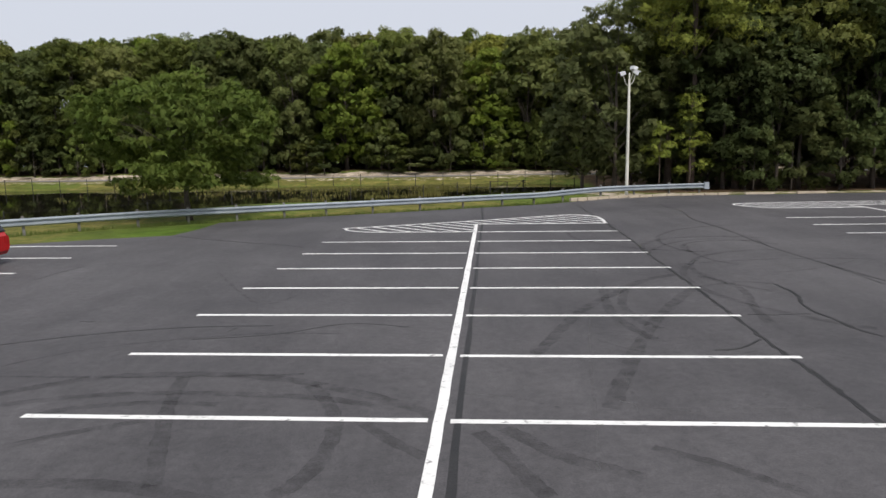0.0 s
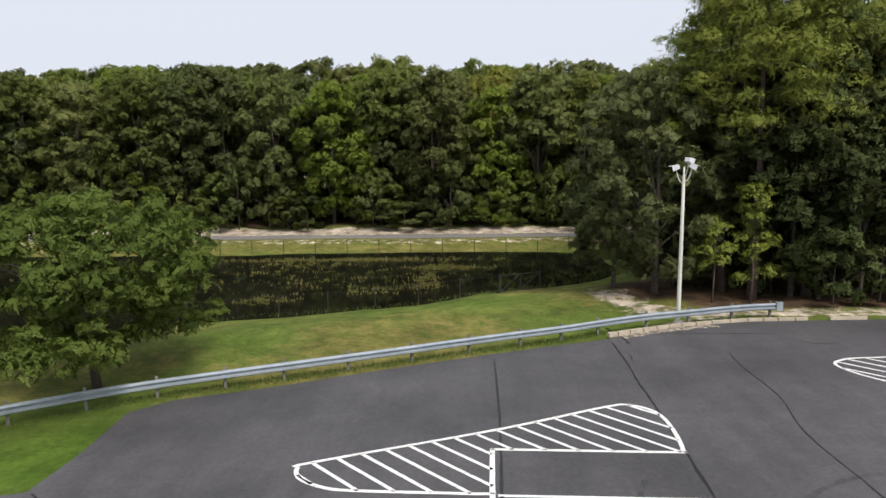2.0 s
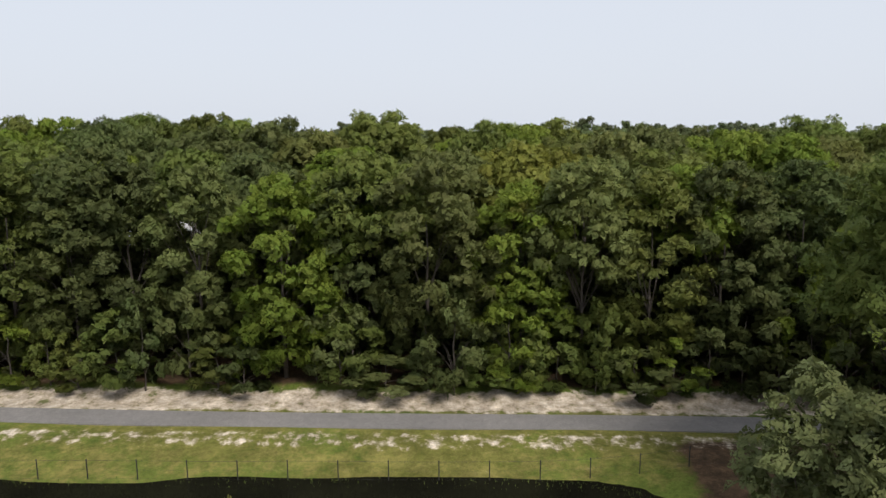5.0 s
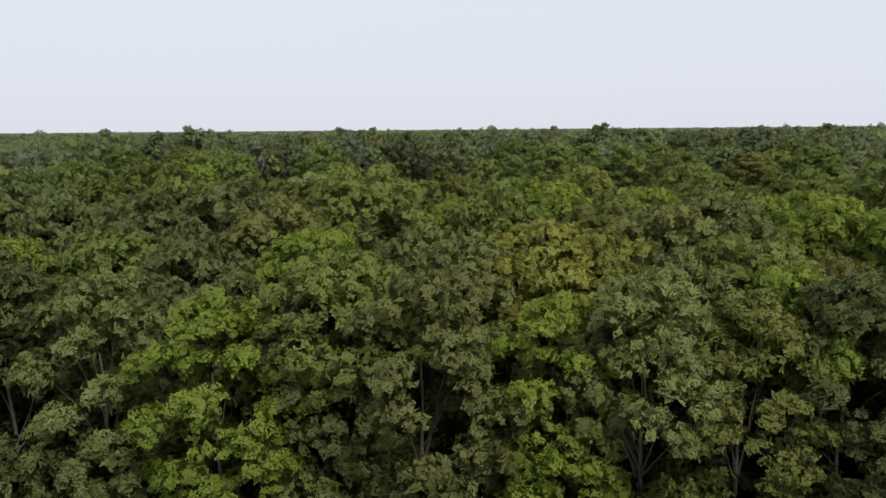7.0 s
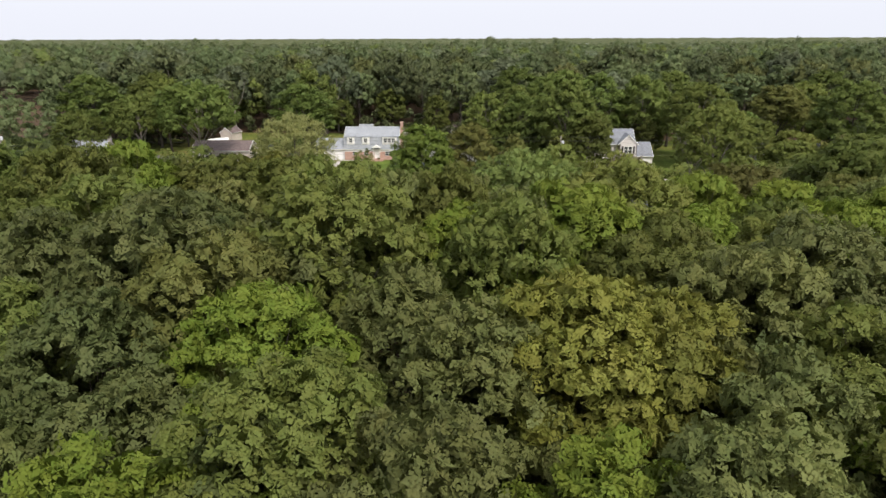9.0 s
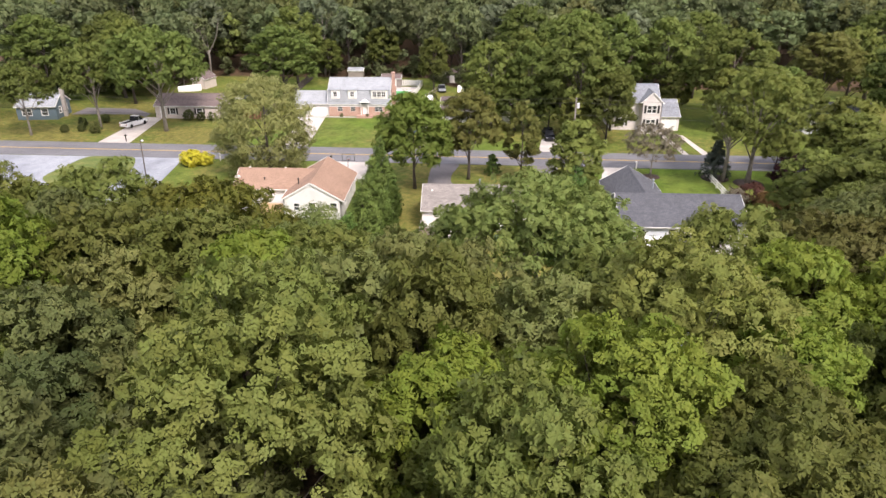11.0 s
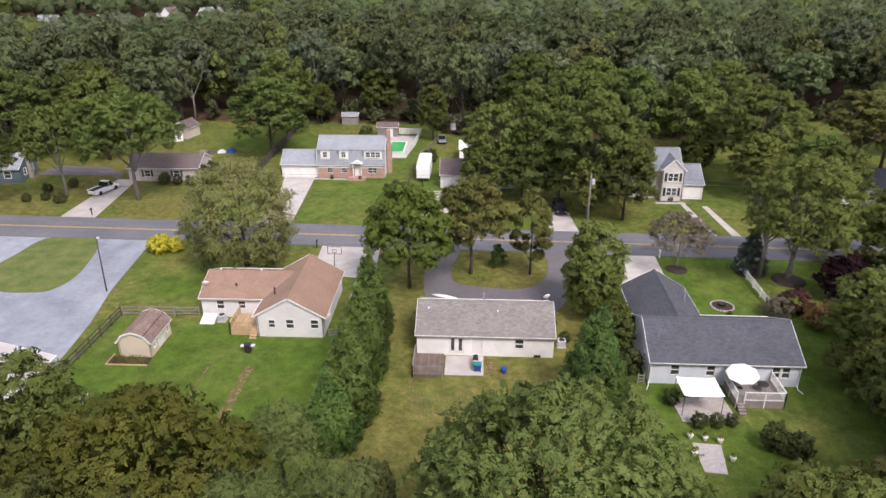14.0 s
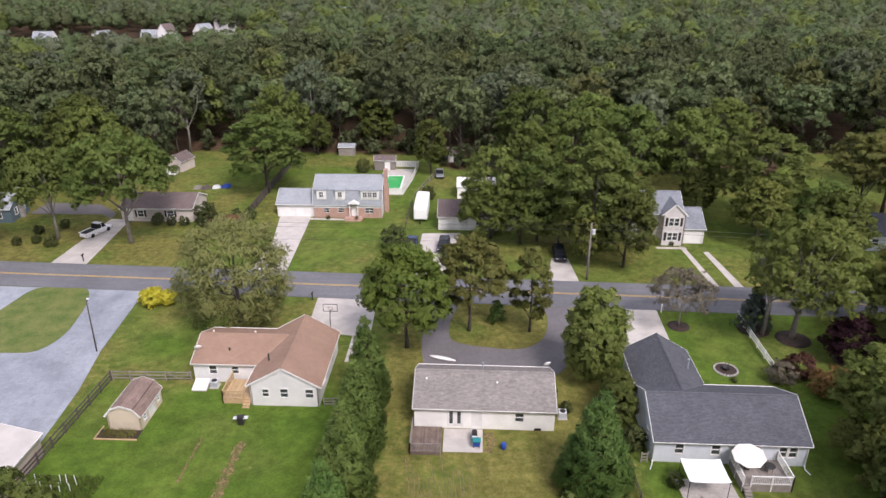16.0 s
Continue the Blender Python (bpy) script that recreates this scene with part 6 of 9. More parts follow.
def car(name, label, paint, x, y, turn, form="suv", length=4.6, width=1.85, tall=1.65):
    """A car along its own x axis, front towards +x, with a lofted body, glass, lights and wheels."""
    root = thing(name, label, "car", m=pose(x, y, 0.045, 0, 0, turn))
    L, W = length / 2, width / 2
    def loft(rows, inset=0.0):
        g = Geo()
        rings = []
        for px, z0, z1, w in rows:
            w -= inset
            rings.append([len(g.v) + k for k in range(8)])
            b = min(0.10, (z1 - z0) * 0.3)
            g.v += [(px, -w * 0.92, z0), (px, w * 0.92, z0), (px, w, z0 + b), (px, w, z1 - b), (px, w * 0.88, z1), (px, -w * 0.88, z1), (px, -w, z1 - b), (px, -w, z0 + b)]
        for a, c in zip(rings, rings[1:]):
            g.f += [(a[k], a[(k + 1) % 8], c[(k + 1) % 8], c[k]) for k in range(8)]
        g.f += [tuple(reversed(rings[0])), tuple(rings[-1])]
        return g
    belt = 0.98 if form != "sedan" else 0.88
    part("body", loft([(-L, 0.42, belt - 0.12, W * 0.9), (-L + 0.12, 0.30, belt, W * 0.98), (-L * 0.5, 0.24, belt, W), (L * 0.25, 0.24, belt, W), (L * 0.55, 0.26, belt - 0.06, W * 0.99), (L * 0.9, 0.30, belt - 0.16, W * 0.93), (L, 0.38, belt - 0.32, W * 0.8)]), paint, root, smooth=False)
    if form == "pickup":
        a0, a1, a2, a3 = -L * 0.08, L * 0.0, L * 0.34, L * 0.55
        bed = Geo().box(-L + 0.10, -L * 0.12, -W * 0.80, W * 0.80, belt + 0.003, belt + 0.02)
        part("bed", bed, RUBBER, root, "dark pickup bed")
        for sgn in (-1, 1):
            part("bed_side", Geo().box(-L + 0.04, -L * 0.08, sgn * W * 0.9 - 0.05, sgn * W * 0.9 + 0.05, belt - 0.02, belt + 0.16), paint, root)
    elif form == "sedan":
        a0, a1, a2, a3 = -L * 0.72, -L * 0.40, L * 0.10, L * 0.50
    else:
        a0, a1, a2, a3 = -L * 0.96, -L * 0.80, L * 0.12, L * 0.50
    cab = [(a0, belt - 0.02, belt + 0.03, W * 0.90), (a1, belt - 0.02, tall - 0.04, W * 0.80), ((a1 + a2) / 2, belt - 0.02, tall, W * 0.80), (a2, belt - 0.02, tall - 0.03, W * 0.79), (a3, belt - 0.02, belt + 0.03, W * 0.86)]
    part("cabin", loft(cab), CAR_GLASS, root, "dark tinted glass cabin")
    part("roof", loft([(a1 + 0.06, tall - 0.05, tall + 0.012, W * 0.82), ((a1 + a2) / 2, tall - 0.03, tall + 0.03, W * 0.82), (a2 - 0.06, tall - 0.05, tall + 0.012, W * 0.81)]), paint, root)
    for sgn in (-1, 1):
        part("pillar", Geo().bar(((a1 + a2) / 2, sgn * W * 0.885, belt), ((a1 + a2) / 2, sgn * W * 0.80, tall - 0.02), 0.09, 0.03), paint, root)
        part("headlight", Geo().box(L * 0.90, L * 0.975, sgn * W * 0.66 - 0.14, sgn * W * 0.66 + 0.14, belt - 0.34, belt - 0.22), LAMP_CASE, root, "clear headlight")
        part("tail_light", Geo().box(-L - 0.012, -L + 0.10, sgn * W * 0.78 - 0.08, sgn * W * 0.78 + 0.08, belt - 0.34, belt - 0.12), RED_LENS, root, "red tail light")
        for px in (-L * 0.60, L * 0.62):
            wheel(root, px, sgn * (W - 0.10), 0.34 if form != "pickup" else 0.38, sgn)
    part("bumper", loft([(L * 0.93, 0.28, 0.46, W * 0.93), (L + 0.03, 0.30, 0.44, W * 0.80)]), RUBBER, root, "dark bumper")
    return root

car("car", "red estate car parked on the lot", RED_CAR, -15.2, 20.85, 178, length=4.7, tall=1.7)
car("pickup_truck", "white pickup truck parked on a concrete drive", WHITE_CAR, -64.3, 210.6, 72, "pickup", 5.6, 1.95, 1.85)
car("car", "black car parked on a stony drive", DARK_CAR, 14.2, 203.8, -88, "suv", 4.6)
car("car", "navy car parked beside the trailer drive", BLUE_CAR, -9.6, 207.6, -92, "sedan", 4.5, 1.8, 1.45)
car("car", "dark car parked close to a garage", DARK_CAR, -4.3, 206.6, -95, "suv", 4.6)
car("car", "silver car parked at the wood's edge", SILVER_CAR, -6.6, 246.0, -85, "sedan", 4.5, 1.8, 1.45)

def trailer():
    root = thing("travel_trailer", "travel trailer under a white fitted cover", "trailer", m=pose(-8.9, 222.8, 0, 0, 0, 90))
    g = Geo()
    rings = []
    for x, z0, z1, w in ((-4.6, 0.7, 2.5, 1.05), (-4.3, 0.45, 2.95, 1.22), (0, 0.42, 3.05, 1.25), (4.0, 0.45, 2.98, 1.22), (4.6, 0.8, 2.4, 1.0)):
        rings.append([len(g.v) + k for k in range(8)])
        g.v += [(x, -w, z0), (x, w, z0), (x, w, z0 + 0.2), (x, w, z1 - 0.25), (x, w * 0.8, z1), (x, -w * 0.8, z1), (x, -w, z1 - 0.25), (x, -w, z0 + 0.2)]
    for a, c in zip(rings, rings[1:]):
        g.f += [(a[k], a[(k + 1) % 8], c[(k + 1) % 8], c[k]) for k in range(8)]
    g.f += [tuple(reversed(rings[0])), tuple(rings[-1])]
    part("cover", g, SHEET, root)
    part("tongue", Geo().bar((-4.5, 0, 0.5), (-5.5, 0, 0.5), 0.12).box(-5.5, -5.2, -0.12, 0.12, 0.0, 0.5), BLACK, root)
    for sgn in (-1, 1):
        for px in (-0.45, 0.45):
            wheel(root, px, sgn * 1.1, 0.34, sgn)

trailer()

# ==== houses ====
WIN = {}
def window(parent, m, w, h, double=True, shutters=None, frame_mat=WHITE_PAINT):
    """A window set in a hole: proud frame with a meeting rail, glass set back, behind it a dark sheet for the room's
    shade.
    """
    key = (round(w, 2), round(h, 2), double)
    if key not in WIN:
        f = Geo()
        t = 0.085
        a, b = w / 2 + t, w / 2 - 0.02
        outer = ((-a, -t), (a, -t), (a, h + t), (-a, h + t))
        inner = ((-b, 0.03), (b, 0.03), (b, h - 0.03), (-b, h - 0.03))
        ring = [(px, py, pz) for py in (-0.05, 0.07) for loop in (outer, inner) for px, pz in loop]
        faces = []
        for k in range(4):
            q = (k + 1) % 4
            faces += [(k, q, 4 + q, 4 + k), (8 + q, 8 + k, 12 + k, 12 + q), (q, k, 8 + k, 8 + q), (4 + k, 4 + q, 12 + q, 12 + k)]
        f.add(ring, faces)
        rail = Geo().box(-b, b, -0.01, 0.05, h / 2 - 0.025, h / 2 + 0.025).mesh("meeting_rail", frame_mat)
        bar = Geo().box(-0.02, 0.02, -0.015, 0.052, 0.03, h - 0.03).mesh("glazing_bar", frame_mat) if double else None
        WIN[key] = (f.mesh("window", frame_mat), Geo().box(-w / 2 + 0.02, w / 2 - 0.02, 0.055, 0.065, 0.03, h - 0.03).mesh("pane", GLASS), Geo().box(-w / 2 - 0.05, w / 2 + 0.05, 0.20, 0.215, -0.05, h + 0.05).mesh("blind", DARK_ROOM), rail, bar)
    f = part("window", WIN[key][0], None, parent, "white-framed window", m=m)
    part("pane", WIN[key][1], None, f)
    part("blind", WIN[key][2], None, f)
    part("meeting_rail", WIN[key][3], None, f)
    if double:
        part("glazing_bar", WIN[key][4], None, f)
    if shutters:
        for sgn in (-1, 1):
            part("shutter", Geo().box(sgn * (w / 2 + 0.28) - 0.18, sgn * (w / 2 + 0.28) + 0.18, -0.04, -0.003, -0.02, h + 0.02), shutters, f, "dark louvred shutter")

def wall_panel(L, H, holes, thick=0.16):
    """A wall along x with its outer face at y = 0 and openings cut through; holes rows of x0, x1, z0, z1."""
    xs = sorted({-L / 2, L / 2, *[v for h in holes for v in h[:2]]})
    zs = sorted({-0.3, H, *[v for h in holes for v in h[2:]]})
    g = Geo()
    def hole(cx, cz):
        return any(a < cx < b and c < cz < d for a, b, c, d in holes)
    for xa, xb in zip(xs, xs[1:]):
        for za, zb in zip(zs, zs[1:]):
            if not hole((xa + xb) / 2, (za + zb) / 2):
                g.add([(xa, 0, za), (xb, 0, za), (xb, 0, zb), (xa, 0, zb)], [(0, 1, 2, 3)])
                g.add([(xa, thick, za), (xb, thick, za), (xb, thick, zb), (xa, thick, zb)], [(3, 2, 1, 0)])
    for a, b, c, d in holes:
        for p, q in (((a, c), (b, c)), ((b, c), (b, d)), ((b, d), (a, d)), ((a, d), (a, c))):
            g.add([(p[0], 0, p[1]), (q[0], 0, q[1]), (q[0], thick, q[1]), (p[0], thick, p[1])], [(0, 3, 2, 1)])
    return g

def gable_block(root, L, D, eave, ridge, wall_mat, roof_mat, m, holes=(), over=0.38, gables=(True, True), trim=WHITE_PAINT, gambrel=None, base=None, rake=0.13):
    """A block with a gable roof, its ridge along its own x. holes: face, kind, x, z, w, h [, extra]; faces f, b, l, r, x measured along the face seen from outside."""
    faces = {"f": (L, pose(0, -D / 2, 0)), "b": (L, pose(0, D / 2, 0, 0, 0, 180)), "l": (D, pose(-L / 2, 0, 0, 0, 0, -90)), "r": (D, pose(L / 2, 0, 0, 0, 0, 90))}
    for key, (ln, fm) in faces.items():
        cut = [(x - w / 2, x + w / 2, z, z + h) for k, kd, x, z, w, h, *_ in holes if k == key and kd != "vent"]
        ln2 = ln if key in "fb" else ln - 0.32
        w = part("wall", wall_panel(ln2, eave, cut), wall_mat, root, m=m @ fm)
        if base and key == "f":
            part("veneer", wall_panel(ln2 - 0.02, base[1], [(a, b, c, min(d, base[1])) for a, b, c, d in cut if c < base[1]], 0.05), base[0], root, base[2], m=m @ fm @ pose(0, -0.06, 0))
        for k, kd, x, z, ww, hh, *extra in holes:
            if k != key:
                continue
            wm = m @ fm @ pose(x, 0, z)
            if kd == "window":
                window(root, wm, ww, hh, ww > 1.25, extra[0] if extra else None)
            elif kd == "door":
                dg = Geo().box(-ww / 2, ww / 2, 0.03, 0.08, 0, hh)
                for zz in (0.15, hh * 0.55):
                    dg.box(-ww / 2 + 0.12, ww / 2 - 0.12, 0.018, 0.03, zz, zz + hh * 0.36)
                d = part("door", dg, extra[0] if extra else WHITE_PAINT, root, "panelled house door", m=wm)
                part("door_frame", Geo().box(-ww / 2 - 0.1, -ww / 2, -0.03, 0.1, 0, hh).box(ww / 2, ww / 2 + 0.1, -0.03, 0.1, 0, hh).box(-ww / 2 - 0.1, ww / 2 + 0.1, -0.03, 0.1, hh, hh + 0.1), WHITE_PAINT, d)
                part("handle", Geo().bar((ww / 2 - 0.1, 0.0, hh * 0.48), (ww / 2 - 0.1, -0.02, hh * 0.48), 0.05), BLACK, d)
            elif kd == "glassdoor":
                for sgn in (-1, 1):
                    fg = Geo()
                    x0, x1 = (sgn - 1) * ww / 4, (sgn + 1) * ww / 4
                    for a, b, c, e in ((x0, x0 + 0.22, 0, hh), (x1 - 0.22, x1, 0, hh), (x0, x1, 0, 0.3), (x0, x1, hh - 0.2, hh)):
                        fg.box(a, b, 0.02, 0.07, c, e)
                    d = part("door", fg, WHITE_PAINT, root, "white glazed patio door leaf", m=wm)
                    part("pane", Geo().box(x0 + 0.2, x1 - 0.2, 0.04, 0.05, 0.28, hh - 0.18), GLASS, d)
                    # dark sheet behind the leaf in place of the room's shade
                    part("blind", Geo().box(x0, x1, 0.2, 0.215, 0, hh), DARK_ROOM, d)
            elif kd == "garage":
                d = thing_part = part("garage_door", Geo().box(-ww / 2, ww / 2, 0.05, 0.10, 0, hh), WHITE_PAINT, root, "white sectional garage door", m=wm)
                for q in range(4):
                    part("panel", Geo().box(-ww / 2 + 0.08, ww / 2 - 0.08, 0.035, 0.052, hh * q / 4 + 0.04, hh * (q + 1) / 4 - 0.03), WHITE_PAINT, d)
    rise = ridge - eave
    half = [(-D / 2, eave), (0, ridge), (D / 2, eave)]
    if gambrel:
        gy, gz = gambrel
        half = [(-D / 2, eave), (-gy, gz), (0, ridge), (gy, gz), (D / 2, eave)]
    for sgn, on in ((-1, gables[0]), (1, gables[1])):
        if on:
            x0, x1 = sorted((sgn * L / 2, sgn * (L / 2 - 0.16)))
            k = len(half)
            vs = [(x0, y, z) for y, z in half] + [(x1, y, z) for y, z in half]
            fs = [tuple(range(k))[::-1], tuple(range(k, 2 * k))] + [(i, (i + 1) % k, k + (i + 1) % k, k + i) for i in range(k)]
            part("gable", Geo().add(vs, fs), wall_mat, root, m=m)
    # roof planes with thickness, running past the walls
    lx = L / 2 + rake
    xa, xb = (-lx if gables[0] else -L / 2), (lx if gables[1] else L / 2)
    def plane(p, q, first, name="roof"):
        (y0, z0), (y1, z1) = p, q
        d = Vector((0, y1 - y0, z1 - z0)).normalized()
        nrm = Vector((0, -d.z, d.y)) if d.y > 0 else Vector((0, d.z, -d.y))
        if nrm.z < 0:
            nrm = -nrm
        a = Vector((0, y0, z0)) - (d * over if first else d * 0)
        b = Vector((0, y1, z1))
        ln = (b - a).length
        ang = math.atan2(d.z, d.y)
        lm = m @ Matrix.Translation((0, a.y, a.z)) @ Matrix.Rotation(ang if d.y > 0 else ang, 4, "X")
        top = 0.13 if (Matrix.Rotation(ang, 3, "X") @ Vector((0, 0, 1))).z > 0 else -0.13
        part("roof", Geo().box(xa, xb, 0, ln, min(0.01 * (1 if top > 0 else -1), top), max(0.01 * (1 if top > 0 else -1), top)), roof_mat, root, m=lm)
        if first:
            part("fascia", Geo().box(xa - 0.02, xb + 0.02, -0.045, -0.002, min(0, top) - 0.07, max(0, top) + 0.015), trim, root, "white eave board and gutter", m=lm)
        for on, x in ((gables[0], xa), (gables[1], xb)):
            if on:
                s = -1 if x < 0 else 1
                x0, x1 = sorted((x + s * 0.002, x + s * 0.042))
                part("rake_board", Geo().box(x0, x1, 0, ln, min(0, top) - 0.05, max(0, top) + 0.005), trim, root, m=lm)
    for i in range(len(half) // 2):
        plane(half[i], half[i + 1], i == 0)
        plane(half[-1 - i], half[-2 - i], i == 0)
    part("ridge_cap", Geo().add([(xa, -0.16, ridge + 0.085), (xa, 0, ridge + 0.185), (xa, 0.16, ridge + 0.085), (xb, -0.16, ridge + 0.085), (xb, 0, ridge + 0.185), (xb, 0.16, ridge + 0.085)],
                                [(0, 3, 4, 1), (1, 4, 5, 2), (0, 1, 2), (5, 4, 3)]), roof_mat, root, m=m)
    part("floor", Geo().box(-L / 2 + 0.17, L / 2 - 0.17, -D / 2 + 0.17, D / 2 - 0.17, -0.1, 0.1), DARK_ROOM, root, m=m)

def roof_vent(root, x, y, z, mat=WHITE_PAINT, h=0.4, r=0.07):
    part("vent_pipe", Geo().lathe([(r, -0.5), (r, h), (r * 1.5, h + 0.02), (r * 1.5, h + 0.1), (0.01, h + 0.14)], (x, y, z), 9), mat, root, "roof vent pipe")

# cream ranch house
h1 = thing("ranch_house", "long cream ranch house with a taupe shingle roof", "house", m=pose(1.55, 164.4, 0, 0, 0, -0.5))
gable_block(h1, 14.2, 7.3, 2.62, 4.5, SIDING_WHITE, ROOF_TAUPE, Matrix(), [("f", "glassdoor", -2.95, 0.25, 1.6, 2.0), ("f", "window", 3.55, 1.0, 0.85, 1.1), ("f", "door", -0.75, 0.25, 0.9, 2.0),
            ("b", "window", -4, 1.0, 1.4, 1.1), ("b", "door", 0.5, 0.25, 0.95, 2.0), ("b", "window", 4, 1.0, 1.4, 1.1), ("l", "window", 0, 1.0, 0.9, 1.1), ("r", "window", 0, 1.0, 0.9, 1.1)])
roof_vent(h1, -0.15, 0.9, 4.05, GALV, 0.9, 0.09)
roof_vent(h1, -6.0, -1.0, 3.95, WHITE_PAINT, 0.15)
roof_vent(h1, 1.3, -1.3, 3.8, WHITE_PAINT, 0.25)
part("crawl_vent", Geo().box(5.1, 5.8, -3.72, -3.65, 0.05, 0.28), BLACK, h1, "dark crawl-space vent")
# brown-roofed L-shaped house
h2 = thing("ranch_house", "pale grey house with an L-shaped brown shingle roof", "house", m=pose(-25.4, 171.5, 0))
gable_block(h2, 10.9, 7.2, 2.6, 4.1, SIDING_GREY, ROOF_BROWN, Matrix.Identity(4) @ pose(-0.1, 0, 0), [("f", "window", -3.25, 1.05, 0.85, 1.1), ("f", "window", -0.75, 1.15, 0.8, 0.95), ("f", "door", 1.75, 0.65, 0.9, 1.95), ("l", "window", 0, 1, 0.9, 1.1)], gables=(True, False))
gable_block(h2, 11.3, 7.3, 2.6, 4.7, SIDING_GREY, ROOF_BROWN, pose(5.75, -2.1, 0, 0, 0, 90), [("l", "window", -2.0, 1.15, 0.7, 0.95), ("l", "window", 0.0, 1.1, 0.85, 1.1), ("l", "window", 2.7, 1.1, 0.85, 1.1), ("f", "door", 2.0, 0.2, 0.95, 2.0), ("f", "window", -2.5, 1.0, 1.2, 1.1), ("b", "window", -3.2, 1.0, 0.9, 1.1)])
for x, y, z, k in ((-4.4, 0.6, 3.9, 0.2), (0.5, 0.6, 3.9, 0.2), (-1.7, -2.2, 3.2, 0.35), (3.4, -4.4, 3.9, 0.35)):
    roof_vent(h2, x, y, z, WHITE_PAINT if k < 0.3 else BLACK, k, 0.08)
# slate-roofed house with a garage wing
h3 = thing("ranch_house", "pale blue-grey house with a dark slate-grey L-shaped roof", "house", m=pose(24.65, 160.9, 0, 0, 0, -0.6))
gable_block(h3, 14.4, 8.8, 2.65, 4.85, SIDING_BLUE, ROOF_SLATE, Matrix(), [("f", "window", -4.75, 1.05, 0.8, 1.15), ("f", "window", -1.35, 1.05, 0.8, 1.15), ("f", "glassdoor", 2.0, 0.75, 1.6, 1.85), ("f", "window", 4.85, 1.0, 0.75, 1.2), ("f", "window", 5.8, 1.0, 0.75, 1.2), ("l", "window", 2.2, 1.0, 0.8, 1.1), ("l", "window", -1.8, 1.0, 0.8, 1.1)])
gable_block(h3, 11.5, 6.6, 2.65, 4.6, SIDING_BLUE, ROOF_SLATE, pose(-3.45, 5.85, 0, 0, 0, 90), [("r", "garage", 0.0, 0.05, 4.8, 2.2), ("b", "window", 1.5, 1.0, 0.9, 1.1)], gables=(False, True))
roof_vent(h3, -1.2, 6.6, 3.7, GALV, 0.8, 0.10)
roof_vent(h3, 6.4, -1.2, 4.0, WHITE_PAINT, 0.2)
for x, y0 in ((-7.1, -4.5), (7.1, -4.5)):
    part("downpipe", Geo().tube([(x, y0, 2.5), (x, y0, 0.35), (x - 0.15, y0 - 0.45, 0.12), (x - 0.45 * (1 if x < 0 else -0.2), y0 - 1.1, 0.06)], 0.05, 7), WHITE_PAINT, h3, "white downpipe")
# gambrel house with dormers
h4 = thing("dormer_house", "grey-roofed house with three dormers and a double garage", "house", m=pose(-22.3, 224.2, 0, 0, 0, 0.8))
gable_block(h4, 12.4, 8.2, 2.75, 6.9, SIDING_GREY, ROOF_GREY, Matrix(), [("f", "window", -3.9, 1.0, 1.0, 0.9), ("f", "window", -0.3 - 1.0, 1.0, 1.0, 0.9), ("f", "door", 2.15 - 1.0, 0.4, 1.0, 2.05), ("f", "window", 4.3 - 0.4, 0.95, 1.6, 1.0)],
            gambrel=(3.4, 5.0), base=(BRICK, 1.9, "reddish brick veneer"))
for x, w in ((-4.7, 1.3), (-1.3, 1.3), (4.1, 2.9)):
    dm = part("dormer", Geo().box(x - w / 2 - 0.2, x + w / 2 + 0.2, -4.1, -2.3, 3.5, 5.25), WHITE_PAINT, h4, "white dormer")
    part("dormer_roof", Geo().add([(x - w / 2 - 0.35, -4.3, 5.25), (x + w / 2 + 0.35, -4.3, 5.25), (x + w / 2 + 0.35, -1.9, 5.55), (x - w / 2 - 0.35, -1.9, 5.55), (x - w / 2 - 0.35, -4.3, 5.35), (x + w / 2 + 0.35, -4.3, 5.35), (x + w / 2 + 0.35, -1.9, 5.65), (x - w / 2 - 0.35, -1.9, 5.65)],
                                  [(3, 2, 1, 0), (4, 5, 6, 7), (0, 1, 5, 4), (1, 2, 6, 5), (2, 3, 7, 6), (3, 0, 4, 7)]), ROOF_GREY, dm)
    n = 1 if w < 2 else 3
    for k in range(n):
        xc = x + (k - (n - 1) / 2) * 0.9
        # the dormer is solid, so a dark sheet paints in the room's shade
        part("blind", Geo().box(xc - 0.36, xc + 0.36, -4.13, -4.10, 3.97, 4.93), DARK_ROOM, h4, "dark room behind the glass")
        window(h4, pose(xc, -4.20, 3.95), 0.75, 1.0)
gable_block(h4, 6.9, 6.2, 2.5, 4.3, SIDING_GREY, ROOF_GREY, pose(-9.6, -0.6, 0), [("f", "garage", -1.65, 0.05, 2.7, 2.15), ("f", "garage", 1.45, 0.05, 2.7, 2.15)], gables=(True, False))
part("portico", Geo().box(0.35, 0.5, -4.75, -4.6, 0.4, 2.9).box(1.8, 1.95, -4.75, -4.6, 0.4, 2.9).add([(0.1, -5.0, 2.9), (2.2, -5.0, 2.9), (1.15, -5.0, 3.5), (0.1, -4.05, 2.9), (2.2, -4.05, 2.9), (1.15, -4.05, 3.5)], [(0, 1, 2), (5, 4, 3), (0, 3, 4, 1), (1, 4, 5, 2), (2, 5, 3, 0)]), WHITE_PAINT, h4, "white front portico")
part("front_steps", Geo().box(-0.5, 2.8, -5.6, -4.12, -0.1, 0.4).box(-0.3, 2.6, -6.0, -5.6, -0.1, 0.2), BRICK, h4, "brick front steps")
